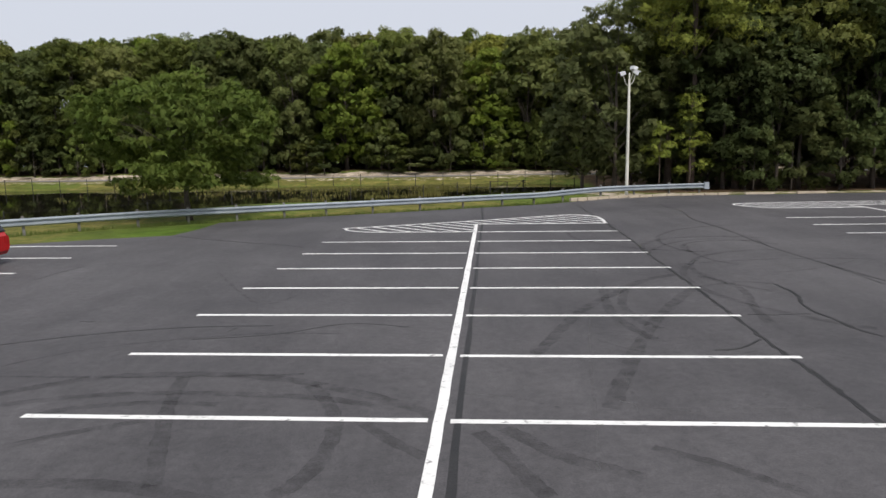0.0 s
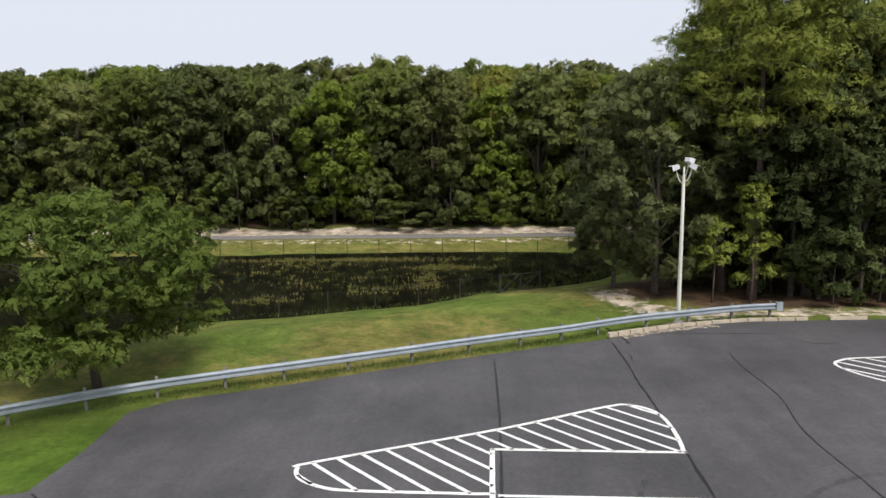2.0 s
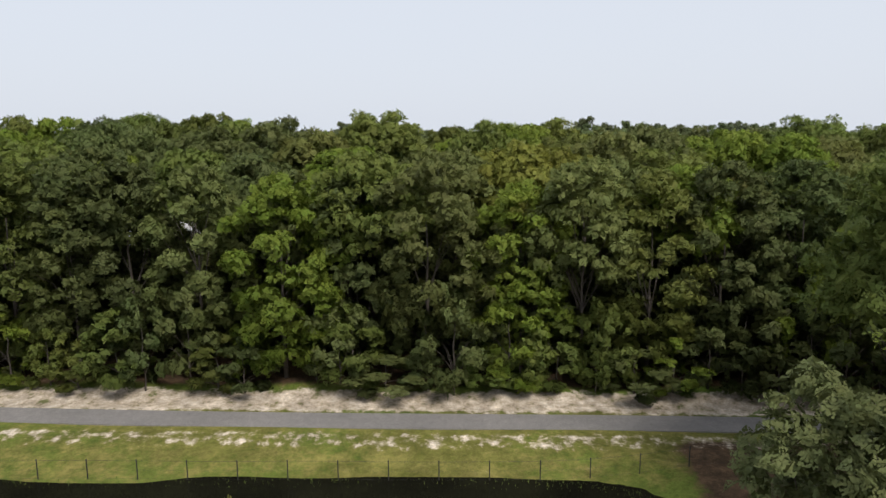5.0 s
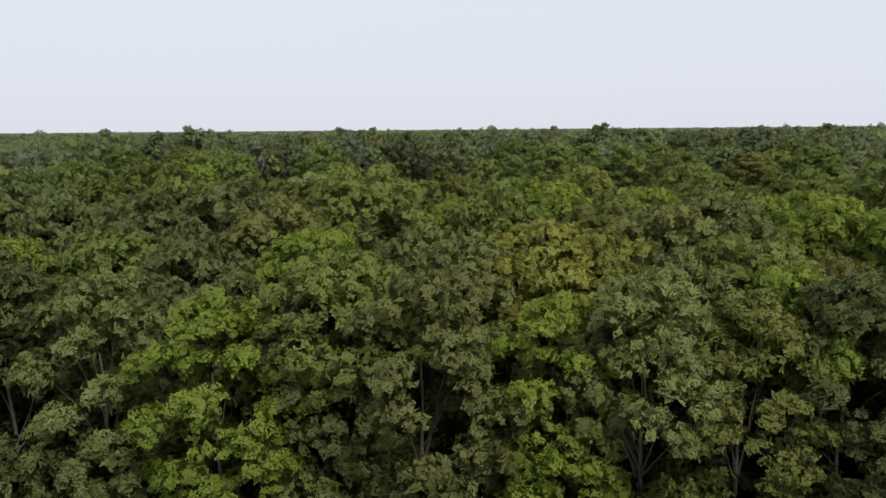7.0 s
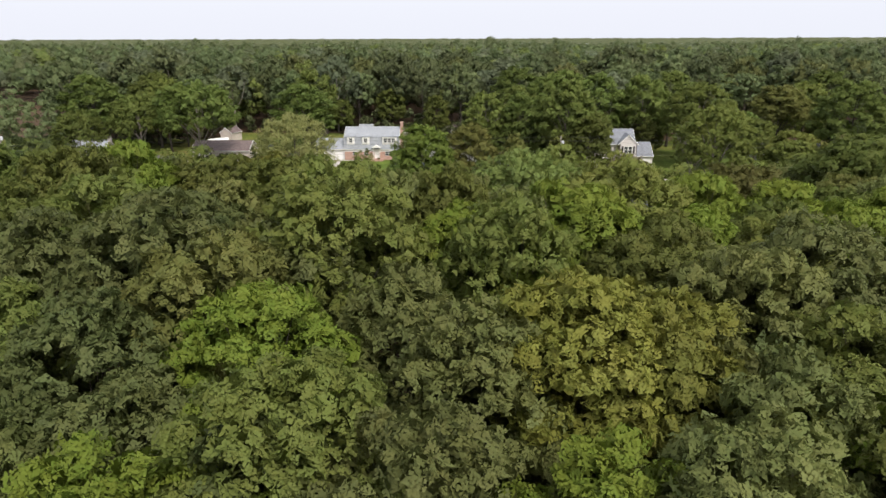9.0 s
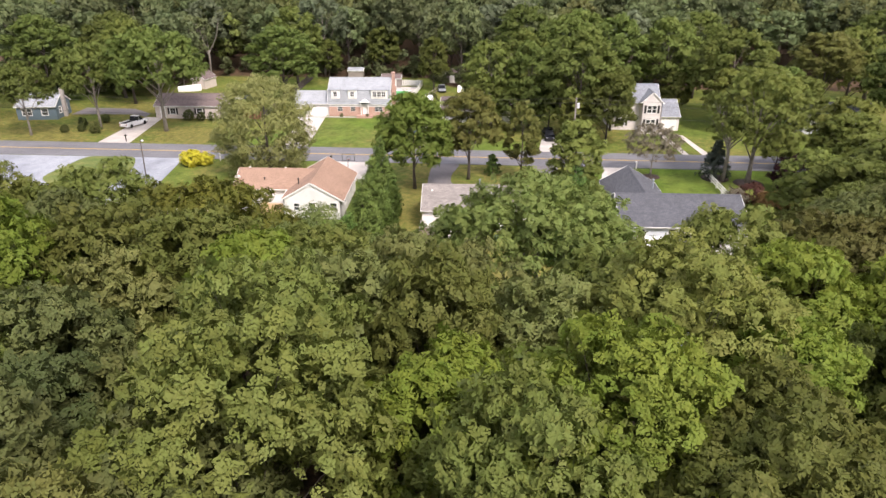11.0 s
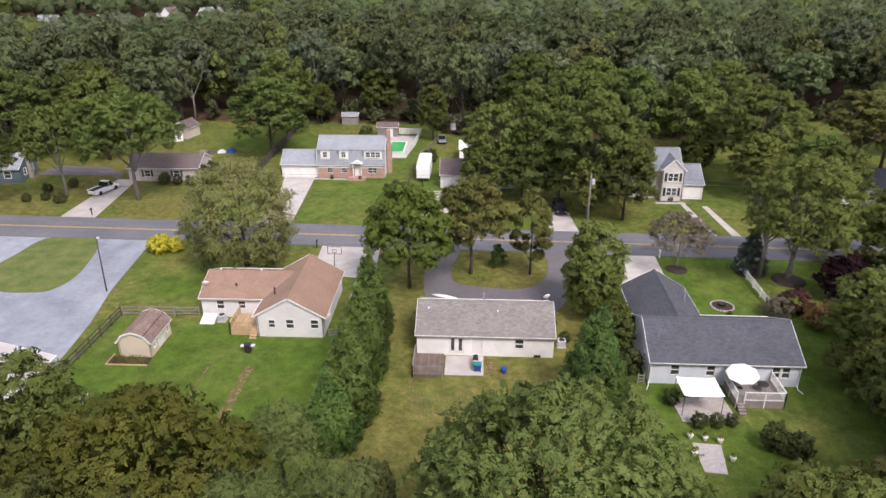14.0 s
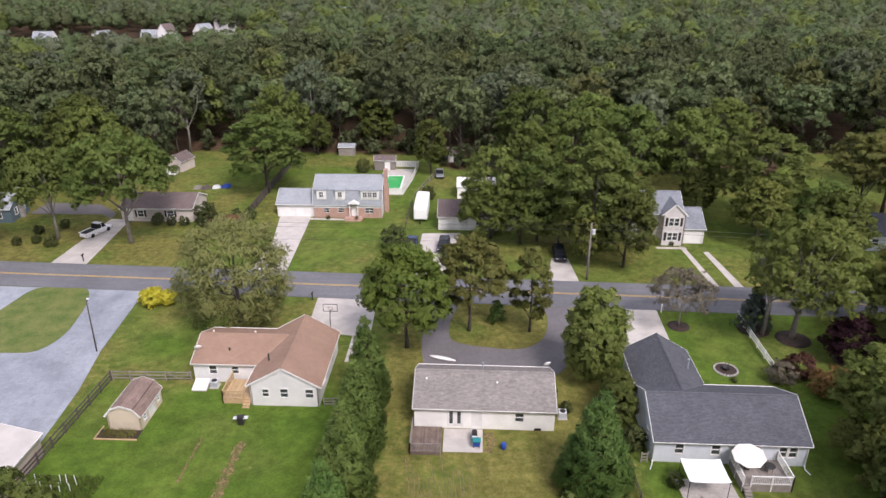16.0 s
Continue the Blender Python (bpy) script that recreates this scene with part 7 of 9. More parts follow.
part("chimney", Geo().box(6.35, 7.15, -1.0, 0.4, -0.2, 5.2).box(6.4, 7.0, -0.9, 0.1, 5.2, 8.0).box(6.33, 7.07, -0.97, 0.17, 8.0, 8.15), BRICK, h4, "tall brick chimney")
# two-storey house
ROOF_SLATE2 = shingle_surface("blue_grey_shingle", (0.20, 0.215, 0.24), (0.26, 0.275, 0.30))
h5 = thing("two_storey_house", "two-storey ash-grey house with dark shutters and a side garage", "house", m=pose(31.1, 214.4, 0))
gable_block(h5, 8.8, 7.0, 5.2, 7.8, SIDING_ASH, ROOF_SLATE2, pose(-0.4, 0.0, 0), [("f", "window", -2.3, 3.4, 1.2, 1.3, BLACK), ("f", "window", -2.3, 0.8, 1.2, 1.4, BLACK)])
gable_block(h5, 4.0, 3.6, 5.45, 7.15, SIDING_ASH, ROOF_SLATE2, pose(2.3, -2.9, 0, 0, 0, 90), [("l", "window", -0.42, 3.5, 0.8, 1.35), ("l", "window", 0.42, 3.5, 0.8, 1.35), ("l", "window", -0.42, 0.95, 0.8, 1.35), ("l", "window", 0.42, 0.95, 0.8, 1.35)], gables=(True, False), over=0.3)
for z in (0.9, 3.45):
    for sx in (-1, 1):
        part("shutter", Geo().box(2.3 + sx * 1.2 - 0.19, 2.3 + sx * 1.2 + 0.19, -4.96, -4.905, z, z + 1.45), BLACK, h5, "dark louvred shutter")
gable_block(h5, 3.7, 7.6, 2.7, 5.0, SIDING_ASH, ROOF_SLATE2, pose(5.95, -0.1, 0), [("f", "garage", 0.05, 0.05, 2.8, 2.2)], gables=(False, True), over=0.3)
# other houses
h6 = thing("ranch_house", "low beige house with a mauve-brown roof under tall trees", "house", m=pose(-56.2, 220.4, 0, 0, 0, 1.0))
gable_block(h6, 13.0, 7.2, 2.6, 4.2, SIDING_PINK, ROOF_MAUVE, Matrix(), [("f", "window", -3.0, 0.9, 1.1, 1.2, BLACK), ("f", "window", 2.4, 0.95, 1.2, 1.1, BLACK), ("f", "door", -5.0, 0.2, 0.95, 2.0), ("r", "window", 0, 1, 0.9, 1.1)])
h7 = thing("cottage", "slate-blue cottage with a pale roof", "house", m=pose(-86.0, 217.8, 0, 0, 0, 6))
gable_block(h7, 7.6, 6.4, 2.7, 4.6, SIDING_SLATE, ROOF_GREY, Matrix(), [("r", "window", -1.3, 1.0, 0.9, 1.2), ("r", "window", 1.3, 1.0, 0.9, 1.2), ("f", "window", -1.8, 0.9, 1.8, 1.3), ("f", "window", 1.6, 0.9, 1.2, 1.3)])
part("chimney", Geo().box(3.85, 4.45, -0.4, 0.4, -0.2, 5.6), STONE, h7, "pale stone chimney")
h8 = thing("ranch_house", "white house with a brown roof hidden behind oaks", "house", m=pose(1.2, 218.4, 0))
gable_block(h8, 13.5, 7.0, 2.6, 4.3, SIDING_WHITE, ROOF_MAUVE, Matrix(), [("f", "garage", -5.0, 0.05, 2.6, 2.15), ("f", "window", 0.5, 1, 1.2, 1.1), ("f", "door", -2.2, 0.2, 0.95, 2.0)])
h9 = thing("ranch_house", "grey house with a dark roof beneath trees", "house", m=pose(67.5, 212.6, 0, 0, 0, -1.5))
gable_block(h9, 13.0, 8.0, 2.7, 5.0, SIDING_BLUE, ROOF_SLATE, Matrix(), [("f", "window", -4.6, 0.9, 1.1, 1.2), ("f", "window", -1.6, 0.9, 1.1, 1.2), ("f", "window", 1.2, 0.9, 1.1, 1.2), ("f", "door", 3.4, 0.2, 0.95, 2.0)])
h10 = thing("garage_building", "low outbuilding with a pale tan roof on the gravel", "garage", m=pose(-46.9, 148.5, 0, 0, 0, 90))
gable_block(h10, 13.0, 12.0, 2.6, 4.2, SIDING_TAN, ROOF_PALE, Matrix(), [("r", "garage", 2.0, 0.05, 2.8, 2.2)])
for x, y, L, D, t, roofm, ridge in ((-178.5, 441, 8.5, 7, 62, ROOF_GREY, 9.6), (-151, 452, 7, 6.5, 70, ROOF_MAUVE, 12.0), (-138.5, 468, 8, 7, 60, ROOF_GREY, 10.6), (-136, 498, 12, 7.5, -5, ROOF_MAUVE, 12.8), (-209, 444, 9.5, 7, 5, ROOF_GREY, 8.8),
                                    (-160.5, 455, 9, 7, 4, ROOF_GREY, 8.8), (-236, 446, 9, 7, 40, ROOF_GREY, 8.8), (-78, 560, 10, 7, 20, ROOF_GREY, 13.0)):
    hh = thing("two_storey_house", "distant white two-storey house among the trees", "house", "distant houses", m=pose(x, y, 0, 0, 0, t))
    gable_block(hh, L, D, ridge - 3.6, ridge, SIDING_WHITE, roofm, Matrix(), [("f", "window", -2.5, ridge - 6.4, 1.2, 1.5), ("f", "window", 2.5, ridge - 6.4, 1.2, 1.5), ("r", "window", 0, ridge - 6.4, 1.2, 1.5), ("l", "window", 0, ridge - 6.4, 1.2, 1.5)])
# garden sheds
ROOF_SHED = shingle_surface("pinkish_brown_shingle", (0.20, 0.145, 0.122), (0.30, 0.215, 0.182))
def shed(x, y, L, D, turn, eave, ridge, wall, roof, label, holes=(), gambrel=None):
    s = thing("garden_shed", label, "shed", "garden sheds", m=pose(x, y, 0, 0, 0, turn))
    gable_block(s, L, D, eave, ridge, wall, roof, Matrix(), holes, over=0.15, gambrel=gambrel)
    return s
shed(-34.85, 161.6, 4.9, 3.4, 90, 1.75, 2.9, SIDING_SAND, ROOF_SHED, "sand-coloured garden shed with a brown gambrel roof", [("f", "door", 0.1, 0.1, 1.3, 1.6), ("f", "window", -1.5, 0.7, 0.5, 0.7), ("f", "window", 1.7, 0.7, 0.5, 0.7)], gambrel=(1.1, 2.5))
bed = thing("flower_bed", "weedy bed edged with pale timber beside the shed", "flower bed", m=pose(-35.0, 158.4, 0))
part("soil", Geo().box(-2.3, 1.9, -0.75, 0.7, -0.1, 0.05), MULCH, bed, "bare brown soil")
part("edging", Geo().box(-2.4, 1.95, -0.85, -0.75, -0.1, 0.13), WOOD_NEW, bed, "pale timber edging")
part("edging", Geo().box(-2.4, -2.3, -0.745, 1.2, -0.1, 0.13), WOOD_NEW, bed, "pale timber edging")
bp = np.stack([gw.uniform(-36.9, -33.4, 500), gw.uniform(157.8, 159.0, 500), np.full(500, 0.05)], -1)
blades("bed_weeds", "dry weeds growing in the bed beside the shed", bp, gw.uniform(0.15, 0.5, 500), 0.03, WEED, 41, category="plants")
shed(-64.6, 249.2, 4.6, 3.6, 75, 2.2, 3.6, SIDING_PINK, ROOF_MAUVE, "small brown-roofed shed at the bottom of a garden")
shed(-19.0, 251.2, 4.6, 2.6, 0, 2.2, 3.0, WOOD_OLD, ROOF_MAUVE, "weathered poolside hut with a brown roof", [("f", "door", 0.6, 0.1, 1.0, 1.9)])
shed(1.2, 234.0, 7.4, 5.0, 0, 2.4, 3.5, SIDING_WHITE, WHITE_PAINT, "white outbuilding with a pale roof behind the oaks")
shed(-4.4, 258.0, 3.0, 2.8, 0, 2.2, 3.3, WOOD_OLD, ROOF_MAUVE, "small grey barn-shaped shed at the wood's edge", [("f", "door", 0, 0.1, 1.2, 1.8)])
shed(-29.5, 262.5, 3.8, 2.4, 0, 2.0, 2.6, WOOD_OLD, ROOF_GREY, "low grey shed beyond the lawn")

# ==== garden trees and hedges ====
tree("willow_tree", "large feathery grey-green willow beside the road", -30.0, 181.4, 15.0, 7.4, 0.5, WILLOW, BARK, 101, clumps=900, per=24, leaf=0.44, slim=0.34, clump=0.80, shape="full", trunk_r=0.32, drop=0.9, boughs=60, dome=0.85)
tree("maple_tree", "dark green maple at the drive's mouth", -7.7, 176.0, 13.6, 5.1, 2.0, DRIVE_MAPLE, BARK, 102, boughs=50, clumps=420, per=20, leaf=0.52, clump=0.80, shape="round", trunk_r=0.24)
tree("oak_tree", "olive-green oak on the oval lawn", 0.0, 180.4, 13.2, 4.4, 2.8, RUST, BARK, 103, boughs=32, clumps=260, per=16, leaf=0.54, clump=0.66, shape="round", trunk_r=0.24)
tree("juniper", "small dark evergreen on the oval lawn", 3.6, 182.8, 3.1, 1.3, 0.1, CYPRESS, BARK, 104, clumps=62, per=15, leaf=0.37, clump=0.35, shape="cone", trunk_r=0.07, category="shrub")
tree("maple_tree", "slender maple turning rusty at the top", 7.7, 180.4, 11.6, 2.5, 2.4, RUST, BARK, 105, clumps=144, per=16, leaf=0.46, clump=0.55, shape="full", trunk_r=0.16)
tree("pear_tree", "dense green egg-shaped tree between two houses", 13.9, 170.2, 11.6, 3.4, 0.9, GARDEN_OAK, BARK, 106, boughs=40, clumps=340, per=16, leaf=0.50, clump=0.62, shape="full", trunk_r=0.22)
tree("crape_myrtle", "nearly bare brownish ornamental tree in mulch", 27.2, 182.6, 8.2, 3.9, 1.2, BARE, BARK_PALE, 107, clumps=230, per=11, leaf=0.39, clump=0.47, shape="vase", trunk_r=0.13)
tree("blue_spruce", "blue-grey spruce beside the white rail fence", 36.5, 182.5, 5.8, 2.3, 0.2, SPRUCE, BARK, 108, clumps=168, per=17, leaf=0.37, clump=0.43, shape="cone", trunk_r=0.12)
tree("oak_tree", "big spreading oak with bare pale limbs", 40.6, 180.0, 16.6, 6.8, 3.6, OAK, BARK_PALE, 109, boughs=40, clumps=340, per=15, leaf=0.59, clump=0.78, shape="round", trunk_r=0.36)
tree("plum_tree", "round dark purple-leaved plum tree", 45.0, 175.0, 5.9, 3.0, 0.4, PURPLE, BARK, 110, boughs=30, clumps=180, per=16, leaf=0.43, clump=0.55, shape="full", trunk_r=0.12)
tree("barberry_bush", "round reddish-brown bush on the lawn", 37.7, 171.8, 2.9, 1.7, 0.05, leaf_surface("russet_leaf", (0.095, 0.045, 0.035), (0.13, 0.065, 0.045)), BARK, 111, clumps=86, per=16, leaf=0.30, clump=0.39, shape="full", trunk_r=0.06, category="shrub")
tree("smoke_bush", "grey-brown twiggy bush beside the fence", 35.4, 170.6, 2.4, 1.8, 0.05, BARE, BARK_PALE, 112, clumps=96, per=13, leaf=0.30, clump=0.39, shape="full", trunk_r=0.05, category="shrub")
tree("japanese_maple", "low orange-brown spreading bush", 40.2, 168.4, 2.6, 3.0, 0.1, leaf_surface("orange_leaf", (0.20, 0.125, 0.045), (0.25, 0.16, 0.06)), BARK, 113, clumps=120, per=16, leaf=0.34, clump=0.47, shape="full", trunk_r=0.07, category="shrub")
LEY = tree("leyland_cypress", "tall dark green cypress in a hedge row", -11.0, 165.2, 10.8, 2.8, 0.1, CYPRESS, BARK, 114, clumps=430, per=18, leaf=0.66, slim=0.28, clump=0.50, shape="spire", trunk_r=0.16, group="cypress hedge", drop=-0.8)
for x, y, s, sz in ((-10.9, 160.9, 0.92, 0.72), (-10.9, 157.4, 1.04, 0.98), (-11.5, 153.9, 0.98, 0.78), (-11.0, 150.4, 1.12, 0.95), (-11.9, 146.8, 1.0, 0.72)):
    plant(LEY, x, y, s, sz, g=fr)
tree("cedar_tree", "broad dense green cedar behind the white house", 11.3, 152.8, 11.0, 3.9, 0.1, CYPRESS, BARK, 115, clumps=480, per=19, leaf=0.68, slim=0.28, clump=0.56, shape="spire", trunk_r=0.2, drop=-0.5)
GOLDY = tree("golden_cypress", "bright yellow rounded cypress bush by the road", -43.6, 185.6, 2.5, 1.6, 0.02, GOLD, BARK, 116, boughs=30, clumps=150, per=16, leaf=0.30, clump=0.39, shape="full", trunk_r=0.06, category="shrub", group="golden bushes")
plant(GOLDY, -41.6, 186.2, 0.8, 0.8, g=fr)
TALL = tree("oak_tree", "tall oak with a long bare pale trunk by the drive", -56.6, 207.0, 18.8, 8.6, 6.5, GARDEN_OAK, BARK_PALE, 117, clumps=456, per=19, leaf=0.61, clump=0.86, shape="round", trunk_r=0.36, group="roadside oaks")
plant(TALL, -69.5, 208.0, 0.72, 0.86, g=fr)
plant(TALL, -80, 203, 0.6, 0.7, g=fr)
YARD = tree("oak_tree", "large green oak among the gardens", 19.6, 206.0, 18.8, 6.3, 2.5, GARDEN_OAK, BARK, 118, clumps=408, per=19, leaf=0.60, clump=0.82, shape="round", trunk_r=0.34, group="garden oaks")
for x, y, s, sz in ((3.4, 211.6, 0.80, 0.85), (11.2, 210.4, 0.80, 0.86), (50.4, 219.0, 1.22, 0.92), (26.2, 210.0, 0.60, 0.66), (-40.8, 233.5, 1.15, 0.86), (-41.5, 249, 1.0, 1.0), 
                    (75, 203, 1.1, 1.0), (56.0, 207.5, 0.62, 0.66), (76.5, 226, 1.0, 0.9), (88, 240, 1.1, 1.0), (11.5, 229, 0.9, 0.86), (19, 229, 1.0, 1.0), (30, 231, 1.05, 1.0), (41, 231, 1.0, 0.98), (12, 243, 1.05, 1.05), (25, 244, 1.1, 1.0), (-73, 230, 0.9, 0.95), (-78, 236, 1.1, 1.0), (-90, 228, 1.1, 1.0), (50, 240, 1.0, 1.0)):
    plant(YARD, x, y, s, sz, g=fr)
YARD2 = tree("oak_tree", "mid-green oak in a garden", 23.7, 200.6, 12.6, 4.4, 1.2, OAK, BARK, 119, clumps=264, per=17, leaf=0.54, clump=0.70, shape="round", trunk_r=0.22, group="garden oaks")
for x, y, s, sz in ((18.0, 201.0, 0.6, 0.7), (2.4, 209.8, 1.0, 0.84), (8.4, 209.2, 1.0, 0.80), (14.6, 208.4, 0.8, 0.74), (47.6, 210.5, 1.0, 0.92), (57.5, 204.5, 1.0, 0.92), (40.2, 160.5, 1.0, 0.85), (40.5, 153, 1.2, 0.95), (37.6, 149.5, 0.9, 0.75), (44.2, 166.0, 0.6, 0.42), (42.5, 147, 1.2, 1.0), (36.6, 157.6, 0.5, 0.35), (47, 158, 1.2, 1.0), (38.2, 146.6, 1.1, 0.9), (36.8, 152.6, 0.7, 0.62), (52, 177, 1.1, 0.9), (55.5, 184, 1.1, 0.95), (50.5, 169, 1.0, 0.85), (47.5, 187.2, 0.6, 0.5), (52, 163, 1.2, 1.0), (60, 170, 1.2, 1.0), (69, 175, 1.3, 1.0), (53, 151, 1.2, 1.0),
                    (14.9, 161.5, 0.45, 0.42), (15.6, 164.8, 0.42, 0.38), (-36.4, 262, 0.8, 0.8), (-72, 238, 1.0, 1.0), (68, 186, 1.0, 0.9), (-8.6, 247.5, 0.8, 1.0), (-23, 268, 1.0, 1.0), (41.5, 224, 0.7, 0.7)):
    plant(YARD2, x, y, s, sz, g=fr)
plant(KIND["rust1"], 68.0, 219.5, 1.4, 1.02, g=fr)
SHRUB = tree("shrub", "clipped dark green garden shrub", -12.3, 205.2, 4.4, 2.2, 0.05, DARK, BARK, 120, clumps=105, per=15, leaf=0.39, clump=0.47, shape="full", trunk_r=0.06, category="shrub", group="garden shrubs")
for x, y, s in ((-46.8, 215.6, 0.95), (-55.5, 215.4, 0.5), (-53.0, 215.2, 0.4), (-50.6, 215.0, 0.42), (-69, 205, 0.5), (-72.2, 206.2, 0.35), (-75.0, 205.3, 0.35), (-74, 210, 0.4), (-71, 213, 0.4), (-3.0, 169.6, 0.3), (5.0, 169.4, 0.3), (8.9, 166.6, 0.35), (10.2, 163.9, 0.3), (18.8, 153.4, 0.35), (20.5, 150.0, 0.35), (22.0, 150.2, 0.3), (23.4, 150.4, 0.28),
                (26.0, 147.2, 0.6), (27.6, 146.6, 0.5), (-23.6, 248.5, 0.7), (-8.2, 231, 0.6), (-20.5, 218.9, 0.18), (-25.8, 219.2, 0.18), (33.4, 209.6, 0.2), (16.4, 167.3, 0.5), (15.9, 158.5, 0.6), (-40, 219, 0.5), (-42.6, 219, 0.45), (30.0, 170.2, 0.16)):
    plant(SHRUB, x, y, s, g=fr)
# the leafless grey tree beyond the gardens
def dead_tree(x, y, h, seed, label):
    g = random.Random(seed)
    root = thing("dead_tree", label, "tree", "dead trees", m=pose(x, y, 0))
    geo = Geo()
    geo.tube([(0, 0, -0.3), (0.2, 0, h * 0.35), (0.1, 0.2, h * 0.6)], [0.32, 0.25, 0.16], 7)
    for k in range(11):
        a, z0 = g.uniform(0, 6.28), h * g.uniform(0.35, 0.6)
        e = Vector((math.cos(a) * h * 0.25, math.sin(a) * h * 0.25, h * g.uniform(0.75, 1.0)))
        s = Vector((0.15, 0.1, z0))
        mid_ = s.lerp(e, 0.5) + Vector((math.cos(a), math.sin(a), 0)) * 0.6
        geo.tube([s, mid_, e], [0.13, 0.08, 0.02], 5, False)
        for q in range(3):
            b = mid_.lerp(e, g.uniform(0.1, 0.8))
            geo.tube([b, b + Vector((g.uniform(-1.6, 1.6), g.uniform(-1.6, 1.6), g.uniform(0.6, 2.2)))], [0.04, 0.01], 4, False)
    part("trunk", geo, BARK_PALE, root, smooth=True)
dead_tree(-108.2, 268, 17.5, 3, "bare grey dead tree rising above the wood")
dead_tree(3.9, 212.8, 14.0, 5, "pale dead limbs among green oaks")
dead_tree(-67.5, 262, 15.0, 6, "pale bare-limbed tree behind the gardens")
dead_tree(37.3, 181.0, 12.0, 7, "pale forked dead limbs of an oak")

# ==== fences, poles and garden things ====
def rail_fence(name, label, pts, h, rails, mat, pw=0.11, boards=0, thick=0.03, rail_h=0.12):
    """Posts with rails between them; boards: upright boards behind the rails in each bay."""
    root = thing(name, label, "fence")
    post = Geo().box(-pw / 2, pw / 2, -pw / 2, pw / 2, -0.3, h).add([(-pw / 2, -pw / 2, h), (pw / 2, -pw / 2, h), (pw / 2, pw / 2, h), (-pw / 2, pw / 2, h), (0, 0, h + 0.06)], [(0, 1, 4), (1, 2, 4), (2, 3, 4), (3, 0, 4)]).mesh("post", mat)
    for x, y in pts:
        part("post", post, None, root, m=pose(x, y, 0))
    for (ax, ay), (bx, by) in zip(pts, pts[1:]):
        for z in rails:
            part("rail", Geo().bar((ax, ay, z), (bx, by, z), thick * 1.4, rail_h), mat, root)
        if boards:
            L = math.hypot(bx - ax, by - ay)
            k = max(1, int(L / boards))
            ux, uy = (bx - ax) / L, (by - ay) / L
            g = Geo().box(-boards * 0.46, boards * 0.46, -0.012, 0.012, 0.02, h * 0.94).mesh("board", mat)
            for i in range(k):
                t = (i + 0.5) / k
                part("board", g, None, root, m=pose(ax + (bx - ax) * t - uy * 0.05, ay + (by - ay) * t + ux * 0.05, 0, 0, 0, math.degrees(math.atan2(uy, ux))))
    return root

def span(a, b, n):
    return [(a[0] + (b[0] - a[0]) * i / n, a[1] + (b[1] - a[1]) * i / n) for i in range(n + 1)]

rail_fence("paddock_fence", "dark timber rail fence with wire along the gravel yard", span((-40.9, 147.0), (-40.5, 167.6), 9), 1.35, (0.3, 0.75, 1.2), WOOD_DARK, 0.12, 0, 0.035, 0.16)
rail_fence("paddock_fence", "weathered timber rail fence closing the back lawn", span((-40.4, 167.75), (-34.3, 167.85), 3), 1.25, (0.3, 0.72, 1.15), WOOD_OLD, 0.12, 0, 0.035, 0.15)
g_root = thing("garden_gate", "weathered braced timber gate in the rail fence", "gate")
for z in (0.3, 0.72, 1.12):
    part("rail", Geo().bar((-34.2, 167.87, z), (-31.4, 167.95, z), 0.05, 0.13), WOOD_OLD, g_root)
part("brace", Geo().bar((-34.1, 167.84, 1.1), (-32.8, 167.88, 0.3), 0.04, 0.10).bar((-31.5, 167.92, 1.1), (-32.8, 167.88, 0.3), 0.04, 0.10), WOOD_OLD, g_root)
part("post", Geo().box(-31.5, -31.36, 167.9, 168.02, -0.2, 1.3), WOOD_OLD, g_root)
rail_fence("white_rail_fence", "white three-rail fence across a front lawn", span((35.55, 184.9), (35.3, 172.9), 5), 1.15, (0.35, 0.7, 1.02), WHITE_PAINT, 0.13, 0, 0.04, 0.14)
rail_fence("board_fence", "tall dark board fence between two gardens", span((-40.6, 214.5), (-40.6, 262), 18), 1.8, (0.4, 1.5), WOOD_DARK, 0.12, 0.6)
rail_fence("board_fence", "short reddish board fence beside the low house", span((-47.0, 217.0), (-40.9, 216.8), 3), 1.6, (0.4, 1.3), surface("red_stained_timber", (0.24, 0.095, 0.06), (0.19, 0.075, 0.05), 0.85), 0.12, 0.5)
rail_fence("picket_fence", "weathered picket screen beside the house end", span((-15.5, 163.9), (-13.6, 164.1), 2), 1.1, (0.25, 0.6, 0.95), WOOD_OLD, 0.1)
rail_fence("garden_fence", "low timber fence between the back gardens", span((16.4, 156.4), (17.0, 156.5), 1), 1.2, (0.25, 0.6, 0.95), WOOD_OLD, 0.1)
rail_fence("garden_fence", "low dark timber edging fence between back gardens", span((15.2, 156.0), (15.4, 140), 7), 0.9, (0.3, 0.7), WOOD_DARK, 0.1)
rail_fence("white_screen_fence", "white panel fence round a swimming pool", [(-19.5, 233.0), (-13.4, 233.2), (-12.2, 243), (-11.6, 252.5), (-20.5, 252.8)], 1.5, (0.3, 1.35), WHITE_PAINT, 0.12, 0.5)
rail_fence("side_fence", "pale grey fence running back from the trailer", span((-10.9, 232), (-6.9, 249), 7), 1.2, (0.3, 1.0), WOOD_OLD, 0.1)
rail_fence("side_fence", "dark wire fence beside the trailer", span((-11.3, 215.5), (-11.1, 228), 5), 1.3, (0.3, 1.2), WOOD_DARK, 0.1)

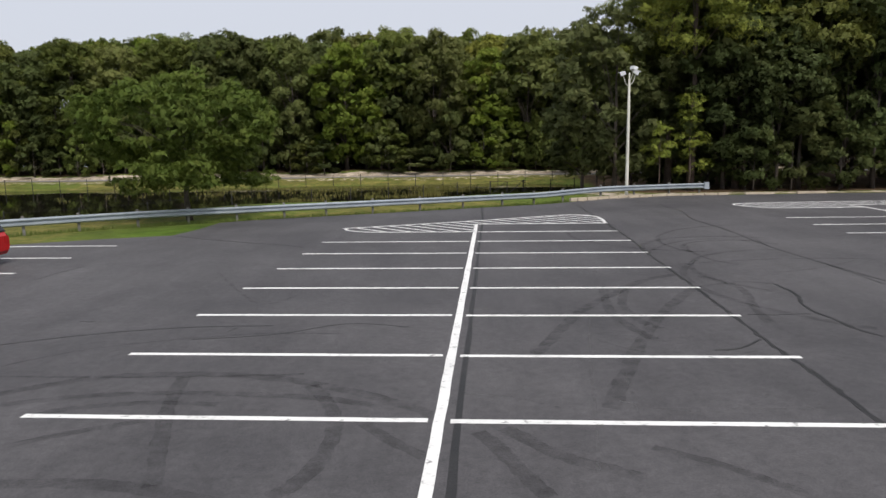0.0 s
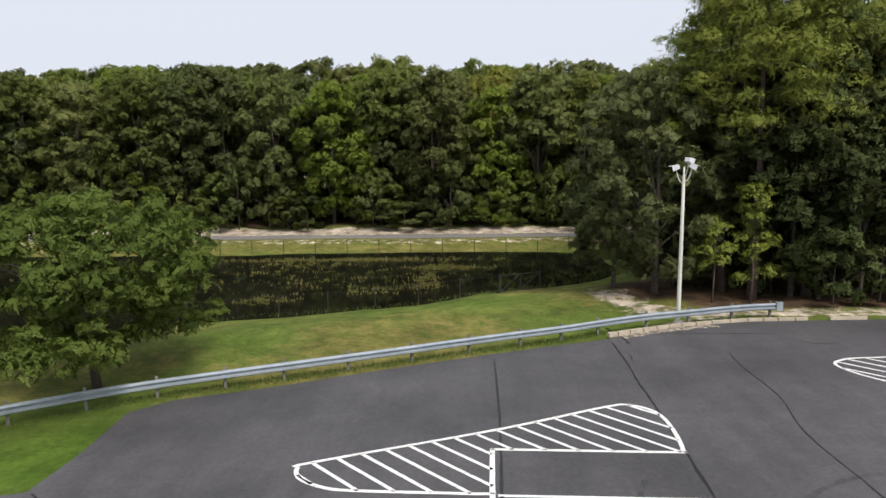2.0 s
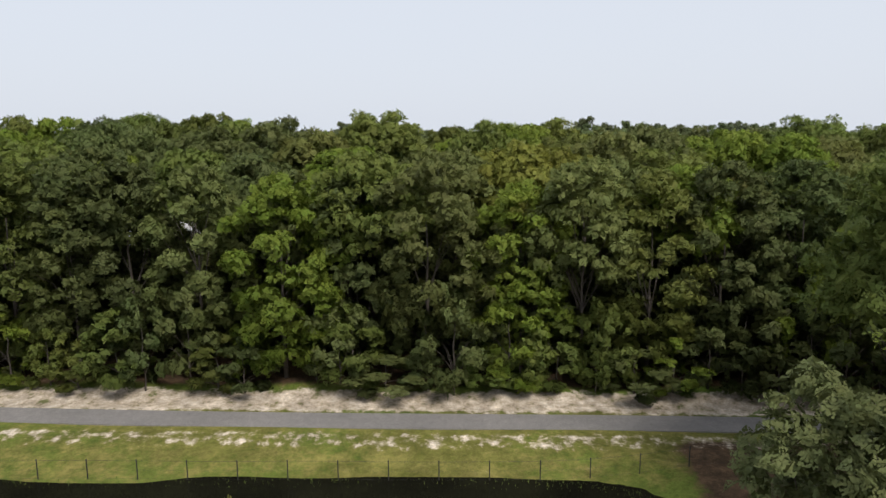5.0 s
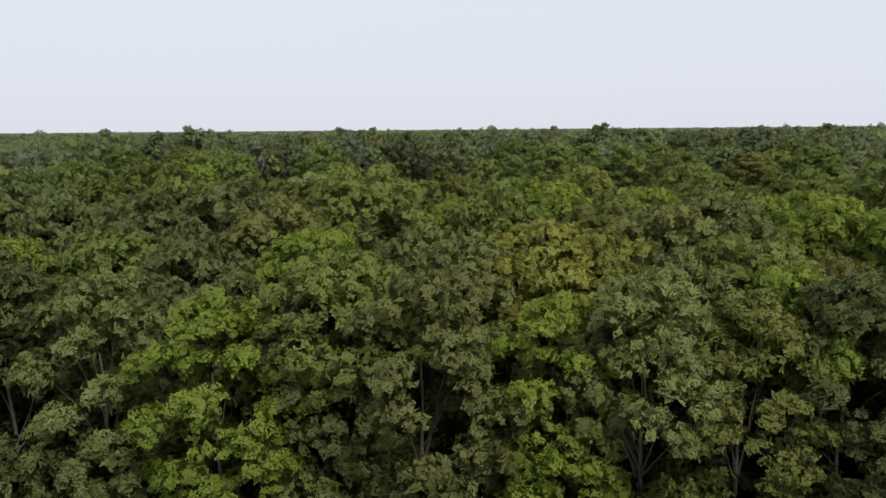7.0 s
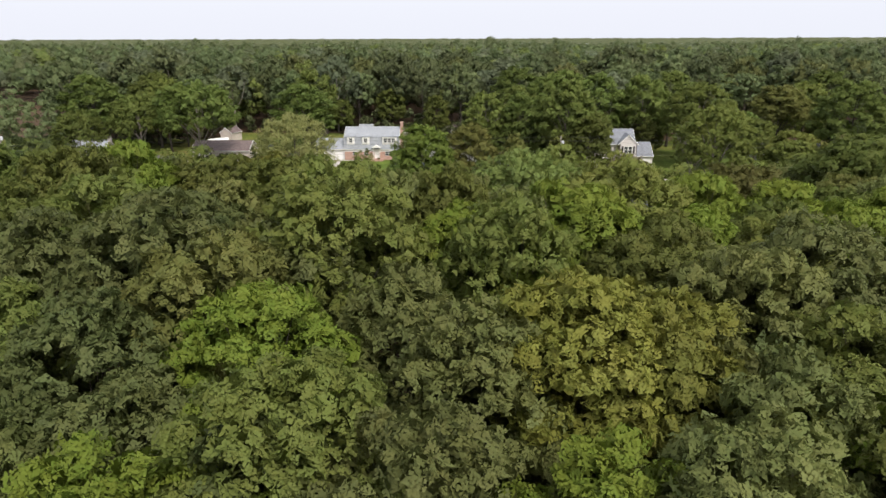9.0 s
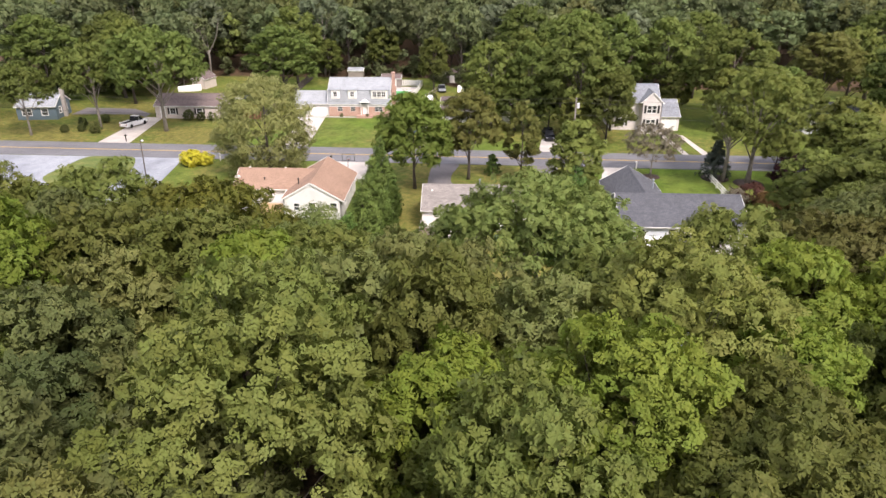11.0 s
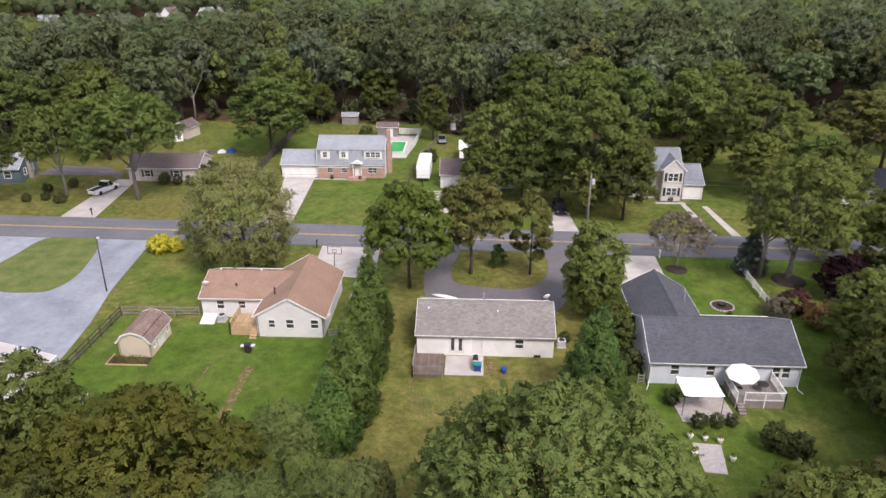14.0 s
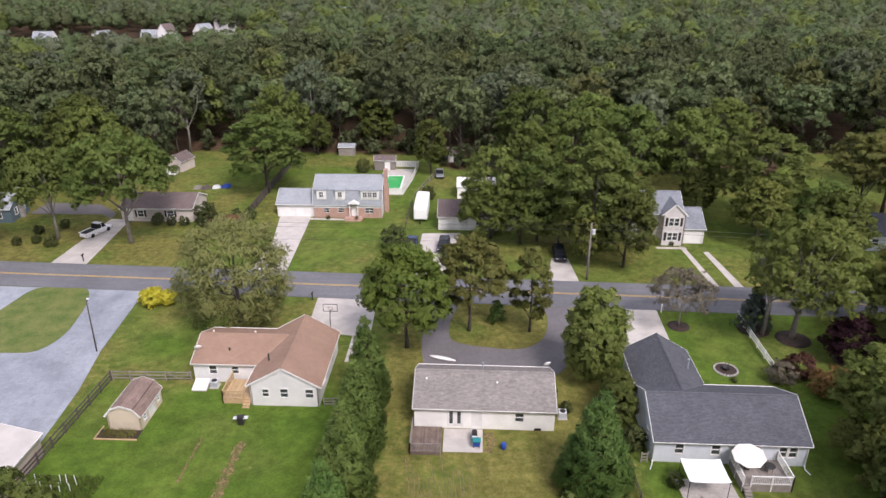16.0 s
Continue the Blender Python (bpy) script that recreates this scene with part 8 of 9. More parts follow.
pool = thing("swimming_pool", "above-ground garden pool with murky green water", "swimming pool", m=pose(-16.0, 241.2, 0))
part("deck", Geo().prism([(-3.2, -8.2), (2.6, -8.0), (3.4, 9.5), (-3.2, 9.5)], -0.1, 0.10), CONCRETE, pool, "pale pool deck")
part("rim", Geo().box(-1.9, 1.9, -6.6, -6.3, 0.1, 0.22).box(-1.9, 1.9, 4.0, 4.3, 0.1, 0.22).box(-1.9, -1.6, -6.3, 4.0, 0.1, 0.22).box(1.6, 1.9, -6.3, 4.0, 0.1, 0.22), WHITE_PAINT, pool, "white pool rim")
part("water", Geo().box(-1.6, 1.6, -6.3, 4.0, 0.1, 0.17), POOL_GREEN, pool, "murky green pool water")

def utility_pole(x, y, h, label):
    root = thing("utility_pole", label, "utility pole", "utility poles", m=pose(x, y, 0))
    part("pole", Geo().lathe([(0.17, -0.5), (0.15, h * 0.5), (0.11, h), (0.02, h + 0.06)], (0, 0, 0), 10), BARK_PALE, root, smooth=True)
    part("transformer", Geo().lathe([(0.02, -0.02), (0.24, 0.0), (0.24, 0.72), (0.16, 0.80), (0.02, 0.82)], (0.38, 0, h - 1.7), 12), LAMP_CASE, root, "pale grey transformer can")
    part("bracket", Geo().bar((0, 0, h - 1.2), (0.3, 0, h - 1.2), 0.08), BLACK, root)
    return root
utility_pole(17.4, 196.0, 9.0, "weathered timber utility pole with a transformer beside the road")
utility_pole(-95, 200.4, 9.0, "weathered timber utility pole beside the road")
utility_pole(125, 191.6, 9.0, "weathered timber utility pole beside the road")
for z, off in ((8.9, 0.0), (8.2, 0.05), (6.2, 0.1)):
    wire = Geo()
    for (x0, y0), (x1, y1) in (((-95, 200.4), (17.4, 196.0)), ((17.4, 196.0), (125, 191.6))):
        pts = [Vector((x0 + (x1 - x0) * t, y0 + (y1 - y0) * t + off - 0.16, z - 1.2 * math.sin(t * math.pi))) for t in np.linspace(0, 1, 22)]
        wire.tube(pts, 0.016, 4, False)
    solid("overhead_cable", wire, BLACK, "thin black cable strung between roadside poles", "cable", "overhead cables")
def yard_lamp(x, y, h, label):
    root = thing("yard_lamp", label, "street lamp", m=pose(x, y, 0, 0, 1.2))
    part("pole", Geo().lathe([(0.09, -0.4), (0.075, h * 0.6), (0.06, h)], (0, 0, 0), 9), BARK, root, smooth=True)
    part("arm", Geo().bar((0, 0, h - 0.1), (0.35, -0.25, h), 0.05), BLACK, root)
    part("lamp_head", Geo().lathe([(0.05, 0.1), (0.16, 0.05), (0.18, -0.08), (0.08, -0.14)], (0.4, -0.28, h), 10), LAMP_CASE, root, "white lamp head")
yard_lamp(-45.3, 173.6, 7.4, "dark slender lamp pole beside the gravel yard")
yard_lamp(21.3, 136.5, 6.0, "dark slender lamp pole in the back garden")

def mailbox(x, y, label, mat=BLACK):
    root = thing("mailbox", label, "mailbox", "mailboxes", m=pose(x, y, 0))
    part("post", Geo().box(-0.06, 0.06, -0.06, 0.06, -0.2, 1.0), mat, root)
    g = Geo()
    pts = [(-0.1, 0), (0.1, 0), (0.1, 0.16), (0.06, 0.23), (0, 0.25), (-0.06, 0.23), (-0.1, 0.16)]
    g.add([(px, -0.26, 1.0 + pz) for px, pz in pts] + [(px, 0.26, 1.0 + pz) for px, pz in pts], [tuple(range(7)), tuple(range(13, 6, -1))] + [(i, i + 7, (i + 1) % 7 + 7, (i + 1) % 7) for i in range(7)])
    part("box", g, mat, root)
mailbox(-21.9, 187.9, "black mailbox on a post at the road's edge")
mailbox(25.9, 186.3, "white mailbox on a post at the road's edge", WHITE_PAINT)
mailbox(-60.6, 199.3, "black mailbox on a post at the road's edge")
mailbox(-40.0, 188.4, "white mailbox on a post near the yellow bush", WHITE_PAINT)

def timber_deck(name, label, x0, x1, y0, y1, h, mat, rail_mat, gap=(0, 0), step_at=None, posts=True, open_sides=("b",)):
    """A raised deck of boards on posts with rails round it."""
    root = thing(name, label, "deck")
    k = int((x1 - x0) / 0.15)
    w = (x1 - x0) / k
    board = Geo().box(-w * 0.47, w * 0.47, y0, y1, h - 0.04, h).mesh("board", mat)
    for i in range(k):
        part("board", board, None, root, m=pose(x0 + (i + 0.5) * w, 0, 0))
    part("skirt", Geo().box(x0, x1, y0 + 0.02, y0 + 0.05, 0.0, h - 0.05).box(x0 + 0.02, x0 + 0.05, y0 + 0.05, y1, 0.0, h - 0.05).box(x1 - 0.05, x1 - 0.02, y0 + 0.05, y1, 0.0, h - 0.05), mat, root)
    def rail(a, b):
        L = math.hypot(b[0] - a[0], b[1] - a[1])
        part("top_rail", Geo().bar((*a, h + 0.95), (*b, h + 0.95), 0.10, 0.05), rail_mat, root)
        part("lower_rail", Geo().bar((*a, h + 0.12), (*b, h + 0.12), 0.05, 0.06), rail_mat, root)
        n = max(1, int(L / 1.6))
        for i in range(n + 1):
            t = i / n
            part("post", Geo().box(-0.05, 0.05, -0.05, 0.05, 0, h + 1.02), rail_mat, root, m=pose(a[0] + (b[0] - a[0]) * t, a[1] + (b[1] - a[1]) * t, 0))
        n = int(L / 0.16)
        bal = Geo().box(-0.017, 0.017, -0.017, 0.017, h + 0.12, h + 0.93).mesh("baluster", rail_mat)
        for i in range(1, n):
            t = i / n
            part("baluster", bal, None, root, m=pose(a[0] + (b[0] - a[0]) * t, a[1] + (b[1] - a[1]) * t, 0))
    if "f" not in open_sides:
        if gap[1] > gap[0]:
            if gap[0] - x0 > 0.3:
                rail((x0 + 0.05, y0 + 0.05), (gap[0], y0 + 0.05))
            if x1 - gap[1] > 0.3:
                rail((gap[1], y0 + 0.05), (x1 - 0.05, y0 + 0.05))
        else:
            rail((x0 + 0.05, y0 + 0.05), (x1 - 0.05, y0 + 0.05))
    if "l" not in open_sides:
        rail((x0 + 0.05, y0 + 0.05), (x0 + 0.05, y1))
    if "r" not in open_sides:
        rail((x1 - 0.05, y0 + 0.05), (x1 - 0.05, y1))
    if step_at:
        n = max(2, int(round(h / 0.18)))
        for i in range(n):
            part("stair_tread", Geo().box(step_at[0], step_at[1], y0 - 0.28 * (n - i), y0 - 0.28 * (n - i - 1), h * (i + 1) / (n + 1) - 0.12, h * (i + 1) / (n + 1)), mat, root)
    return root

timber_deck("deck", "new pale timber deck with rails and steps", -26.5, -23.35, 163.95, 167.65, 0.62, WOOD_NEW, WOOD_NEW, (-24.2, -23.35), (-24.15, -23.4), open_sides=("b", "r"))
timber_deck("deck", "old grey timber deck with lattice rails", -5.75, -2.7, 156.6, 160.5, 0.35, DECK_BROWN, WOOD_OLD, open_sides=("b", "r"))
timber_deck("deck", "white-railed raised deck behind the blue-grey house", 24.6, 29.1, 152.9, 156.35, 0.75, WOOD_OLD, WHITE_PAINT, (24.6, 25.35), (24.65, 25.3), open_sides=("b",))

canopy = thing("shade_canopy", "white canvas shade stretched on four poles", "canopy", m=pose(21.1, 152.95, 0))
cg = Geo()
rows_ = []
for j in range(7):
    rows_.append([len(cg.v) + i for i in range(9)])
    for i in range(9):
        px, py = (i / 8 - 0.5) * 3.6, (j / 6 - 0.5) * 3.0
        cg.v.append((px, py, 2.22 - 0.16 * math.cos(px * 0.8) * math.cos(py * 0.9) + 0.08 * (abs(px) > 1.7) * (abs(py) > 1.4)))
for a, b in zip(rows_, rows_[1:]):
    cg.f += [(a[i], a[i + 1], b[i + 1], b[i]) for i in range(8)]
k0 = len(cg.v)
cg.v += [(x, y, z - 0.02) for x, y, z in cg.v]
cg.f += [tuple(reversed([i + k0 for i in f])) for f in list(cg.f)]
part("sheet", cg, SHEET, canopy, smooth=True)
for sx in (-1.75, 1.75):
    for sy in (-1.42, 1.42):
        part("pole", Geo().tube([(sx, sy, 0), (sx, sy, 2.24)], 0.03, 7), BLACK, canopy)
def parasol(x, y, z, r, label):
    root = thing("parasol", label, "parasol", m=pose(x, y, z, 6, -8, 20))
    g = Geo()
    n = 8
    g.v.append((0, 0, 2.35))
    for ring, (rr, zz) in enumerate(((r * 0.5, 2.16), (r, 1.85))):
        for k in range(n):
            a = 2 * math.pi * k / n
            g.v.append((rr * math.cos(a), rr * math.sin(a), zz))
    g.f += [(0, 1 + k, 1 + (k + 1) % n) for k in range(n)] + [(1 + k, 9 + k, 9 + (k + 1) % n, 1 + (k + 1) % n) for k in range(n)]
    k0 = len(g.v)
    g.v += [(a, b, c - 0.02) for a, b, c in g.v]
    g.f += [tuple(reversed([i + k0 for i in f])) for f in list(g.f)]
    part("canopy", g, CLOTH, root)
    part("pole", Geo().tube([(0, 0, 0.0), (0, 0, 2.4)], 0.025, 7), BLACK, root)
    for k in range(n):
        a = 2 * math.pi * k / n
        part("rib", Geo().tube([(0, 0, 2.31), (r * 0.5 * math.cos(a), r * 0.5 * math.sin(a), 2.12), (r * math.cos(a), r * math.sin(a), 1.82)], 0.012, 4, False), BLACK, root)
    part("foot", Geo().lathe([(0.26, 0), (0.26, 0.06), (0.06, 0.12)], (0, 0, -0.02), 12), BLACK, root)
parasol(25.7, 155.0, 0.72, 1.5, "large cream parasol open over the deck")
tb = thing("garden_table", "small dark table on the raised deck", "table", m=pose(27.6, 154.7, 0.75))
part("tabletop", Geo().lathe([(0.5, 0.68), (0.52, 0.70), (0.52, 0.73), (0.5, 0.74)], (0, 0, 0), 14), BLACK, tb)
for k in range(4):
    a = radians(45 + 90 * k)
    part("leg", Geo().tube([(0.35 * math.cos(a), 0.35 * math.sin(a), 0), (0.25 * math.cos(a), 0.25 * math.sin(a), 0.69)], 0.02, 5), BLACK, tb)

def grill(x, y, turn, label, lid_mat=BLACK):
    root = thing("barbecue", label, "barbecue", "barbecues", m=pose(x, y, 0.03, 0, 0, turn))
    part("cart", Geo().box(-0.3, 0.3, -0.25, 0.25, 0.1, 0.72), BLACK, root)
    part("shelf", Geo().box(-0.75, -0.32, -0.24, 0.24, 0.80, 0.84).box(0.32, 0.75, -0.24, 0.24, 0.80, 0.84), LAMP_CASE, root, "pale side shelf")
    g = Geo()
    prof = [(-0.28, 0.74), (-0.28, 0.92), (-0.20, 1.08), (0.0, 1.16), (0.20, 1.08), (0.28, 0.92), (0.28, 0.74)]
    g.add([(-0.33, py, pz) for py, pz in prof] + [(0.33, py, pz) for py, pz in prof], [tuple(range(6, -1, -1)), tuple(range(7, 14))] + [(i, (i + 1) % 7, (i + 1) % 7 + 7, i + 7) for i in range(7)])
    part("lid", g, lid_mat, root)
grill(-23.4, 160.5, 5, "gas barbecue with pale side shelves on the lawn")
grill(0.55, 158.9, 90, "black barbecue on the concrete patio")
cart = thing("cooler_cart", "teal-topped blue cooler cart on the patio", "cooler", m=pose(0.75, 157.9, 0.06))
part("tub", Geo().add([(-0.32, -0.25, 0.25), (0.32, -0.25, 0.25), (0.32, 0.25, 0.25), (-0.32, 0.25, 0.25), (-0.38, -0.3, 0.78), (0.38, -0.3, 0.78), (0.38, 0.3, 0.78), (-0.38, 0.3, 0.78)], [(3, 2, 1, 0), (4, 5, 6, 7), (0, 1, 5, 4), (1, 2, 6, 5), (2, 3, 7, 6), (3, 0, 4, 7)]), BLUE_PLASTIC, cart)
part("lid", Geo().box(-0.42, 0.42, -0.34, 0.34, 0.79, 0.90), TEAL, cart, "teal lid")
for sx in (-0.28, 0.28):
    part("leg", Geo().box(sx - 0.03, sx + 0.03, -0.2, 0.2, 0, 0.25), BLACK, cart)
bin_ = thing("bucket", "small blue plastic barrel on the grass", "barrel", m=pose(3.4, 157.8, 0))
part("body", Geo().lathe([(0.22, 0), (0.27, 0.1), (0.28, 0.3), (0.27, 0.5), (0.22, 0.62)], (0, 0, 0), 14), BLUE_PLASTIC, bin_, smooth=True)
part("lid", Geo().lathe([(0.235, 0.62), (0.235, 0.66), (0.05, 0.68)], (0, 0, 0), 14), BLUE_PLASTIC, bin_)
def ac_unit(x, y, label):
    root = thing("air_conditioner", label, "air conditioner", "air conditioners", m=pose(x, y, 0))
    part("casing", Geo().box(-0.4, 0.4, -0.4, 0.4, 0.08, 0.8), LAMP_CASE, root)
    part("fan_grille", Geo().lathe([(0.32, 0.80), (0.32, 0.83), (0.06, 0.86)], (0, 0, 0), 14), BLACK, root)
    part("slab", Geo().box(-0.5, 0.5, -0.5, 0.5, -0.05, 0.08), CONCRETE, root)
    for k in range(5):
        part("louvre", Geo().box(-0.38, 0.38, -0.412, -0.401, 0.16 + 0.12 * k, 0.22 + 0.12 * k), GALV, root)
ac_unit(9.75, 163.0, "grey air conditioner beside the white house")
ac_unit(-28.4, 167.0, "grey air conditioner against the back wall")
hatch = thing("cellar_hatch", "sloping white cellar door against the house", "cellar door", m=pose(-29.9, 166.9, 0))
part("frame", Geo().add([(-0.84, -0.88, 0.09), (0.84, -0.88, 0.09), (0.84, 0.72, 0.60), (-0.84, 0.72, 0.60), (-0.84, -0.88, 0), (0.84, -0.88, 0), (0.84, 0.72, 0), (-0.84, 0.72, 0)], [(0, 1, 2, 3), (7, 6, 5, 4), (4, 5, 1, 0), (5, 6, 2, 1), (6, 7, 3, 2), (7, 4, 0, 3)]), CONCRETE, hatch)
for xa, xb in ((-0.8, -0.015), (0.015, 0.8)):
    part("door", Geo().add([(xa, -0.84, 0.14), (xb, -0.84, 0.14), (xb, 0.70, 0.635), (xa, 0.70, 0.635), (xa, -0.84, 0.104), (xb, -0.84, 0.104), (xb, 0.70, 0.60), (xa, 0.70, 0.60)], [(0, 1, 2, 3), (7, 6, 5, 4), (4, 5, 1, 0), (5, 6, 2, 1), (6, 7, 3, 2), (7, 4, 0, 3)]), WHITE_PAINT, hatch)
def dish(x, y, z, label):
    root = thing("satellite_dish", label, "satellite dish", "satellite dishes", m=pose(x, y, z, 0, 0, 200))
    g = Geo()
    prof = [(0.05, 0.0), (0.18, 0.02), (0.32, 0.07), (0.42, 0.13)]
    m = pose(0, -0.15, 0.55, 60)
    g.lathe(prof + [(0.42, 0.115), (0.30, 0.05), (0.05, -0.02)], (0, 0, 0), 16)
    g.v = [tuple(m @ Vector(v)) for v in g.v]
    part("reflector", g, WHITE_PAINT, root, smooth=True)
    part("mast", Geo().tube([(0, 0, 0), (0, 0, 0.5), (0, -0.12, 0.56)], 0.025, 6), GALV, root)
    part("feed_arm", Geo().tube([(0, -0.12, 0.4), (0, -0.75, 0.62)], 0.015, 5), GALV, root)
dish(-30.6, 169.0, 3.05, "white satellite dish on the brown roof's end")
dish(8.5, 167.2, 3.05, "white satellite dish on the taupe roof")
hoop = thing("basketball_hoop", "basketball hoop with a clear backboard on the drive", "basketball hoop", m=pose(-17.6, 178.9, 0.03, 0, 0, 180))
part("pole", Geo().tube([(0, 0, 0), (0, 0, 2.6), (0, -0.5, 3.1)], 0.05, 8), BLACK, hoop)
part("backboard_frame", Geo().box(-0.92, 0.92, -0.56, -0.52, 2.9, 2.96).box(-0.92, 0.92, -0.56, -0.52, 3.9, 3.96).box(-0.92, -0.86, -0.56, -0.52, 2.96, 3.9).box(0.86, 0.92, -0.56, -0.52, 2.96, 3.9).box(-0.3, 0.3, -0.565, -0.53, 3.1, 3.14).box(-0.3, 0.3, -0.565, -0.53, 3.5, 3.54).box(-0.3, -0.26, -0.565, -0.53, 3.14, 3.5).box(0.26, 0.3, -0.565, -0.53, 3.14, 3.5), BLACK, hoop)
part("ring", Geo().tube([(0.23 * math.cos(a), -0.85 + 0.23 * math.sin(a), 3.05) for a in np.linspace(0, 6.28, 15)], 0.012, 5, False), surface("orange_steel", (0.55, 0.14, 0.03), (0.5, 0.12, 0.03), 0.5), hoop)
part("base", Geo().box(-0.4, 0.4, -0.2, 0.6, 0, 0.18), BLACK, hoop)
kayak = Geo()
kr = []
for i in range(9):
    t = i / 8
    w = 0.36 * math.sin(math.pi * (0.06 + 0.88 * t))
    kr.append([len(kayak.v) + k for k in range(6)])
    kayak.v += [((t - 0.5) * 3.3, w * c, 0.05 + 0.34 * s * (0.5 + w)) for c, s in ((-1, 0.5), (-0.6, 0), (0.6, 0), (1, 0.5), (0.5, 0.95), (-0.5, 0.95))]
for a, b in zip(kr, kr[1:]):
    kayak.f += [(a[k], b[k], b[(k + 1) % 6], a[(k + 1) % 6]) for k in range(6)]
kayak.f += [tuple(kr[0]), tuple(reversed(kr[-1]))]
solid("kayak", kayak, WHITE_PAINT, "upturned white kayak lying beside the driveway", "kayak", smooth=True, m=pose(-3.2, 173.5, 0.03, 0, 0, -17))
# things on the lawn behind the low house
cover = thing("boat_cover", "bright white tarpaulin drawn over a small boat", "boat", m=pose(-66.4, 244.3, 0, 0, 0, 20))
bg = Geo()
br_ = []
for i in range(9):
    q = i / 8
    w = 1.15 * math.sin(math.pi * (0.10 + 0.80 * q)) ** 0.7
    br_.append([len(bg.v) + k for k in range(6)])
    bg.v += [((q - 0.5) * 5.2, w * c, zz) for c, zz in ((-0.9, 0.05), (-1.0, 0.75), (-0.55, 1.15 + 0.25 * q), (0.55, 1.15 + 0.25 * q), (1.0, 0.75), (0.9, 0.05))]
for a, b in zip(br_, br_[1:]):
    bg.f += [(a[k], b[k], b[(k + 1) % 6], a[(k + 1) % 6]) for k in range(6)]
bg.f += [tuple(br_[0]), tuple(reversed(br_[-1]))]
part("cover", bg, SHEET, cover)
for k, (x, y, sz_, mat, lab) in enumerate(((-50.4, 236.6, 0.75, BLUE_PLASTIC, "blue tarpaulin heap on the lawn"), (-52.2, 236.2, 0.6, LAMP_CASE, "pale covered heap on the lawn"), (-54.2, 235.6, 0.7, WOOD_DARK, "dark heap of timber on the lawn"), (-56.0, 235.8, 0.6, WOOD_OLD, "heap of weathered timber on the lawn"))):
    hg = Geo()
    hr = []
    for j in range(6):
        hr.append([len(hg.v) + i for i in range(6)])
        for i in range(6):
            e_ = min(i, 5 - i, j, 5 - j)
            hg.v.append(((i / 5 - 0.5) * 1.9, (j / 5 - 0.5) * 1.5, (0.0, 0.8, 1.0)[e_] * sz_ * (1 + rng.uniform(-0.2, 0.2)) if e_ else 0.0))
    for a, b in zip(hr, hr[1:]):
        hg.f += [(a[i], a[i + 1], b[i + 1], b[i]) for i in range(5)]
    solid("garden_heap", hg, mat, lab, "heap", "garden heaps", m=pose(x, y, 0, 0, 0, 25 * k))
# fire pit
pit = thing("fire_pit", "stone-ringed fire pit on the lawn", "fire pit", m=pose(29.9, 172.6, 0))
part("bed", Geo().lathe([(1.25, -0.1), (1.25, 0.06), (0.1, 0.09)], (0, 0, 0), 20), MULCH, pit, "dark ash bed")
stone = Geo().add([(-0.16, -0.12, -0.1), (0.16, -0.12, -0.1), (0.15, 0.12, -0.1), (-0.15, 0.12, -0.1), (-0.13, -0.10, 0.16), (0.14, -0.09, 0.15), (0.12, 0.10, 0.17), (-0.13, 0.09, 0.15)], [(3, 2, 1, 0), (4, 5, 6, 7), (0, 1, 5, 4), (1, 2, 6, 5), (2, 3, 7, 6), (3, 0, 4, 7)]).mesh("stone", STONE)
for k in range(22):
    a = 2 * math.pi * k / 22
    part("stone", stone, None, pit, m=pose(1.3 * math.cos(a), 1.3 * math.sin(a), 0, 0, 0, math.degrees(a) + 90))
part("iron_bowl", Geo().lathe([(0.12, 0.05), (0.38, 0.22), (0.46, 0.42), (0.42, 0.42), (0.1, 0.2)], (0, 0, 0), 14), BLACK, pit)
# mulch rings under trees
for x, y, r in ((27.2, 182.6, 1.4), (36.6, 182.2, 2.0), (40.7, 179.9, 2.1), (45.0, 175.0, 1.6)):
    ring = thing("mulch_ring", "round dark mulch bed under a garden tree", "flower bed", "mulch rings", m=pose(x, y, 0))
    part("mulch", Geo().lathe([(r, -0.1), (r, 0.05), (r * 0.5, 0.12), (0.05, 0.14)], (0, 0, 0), 24), MULCH, ring, smooth=True)
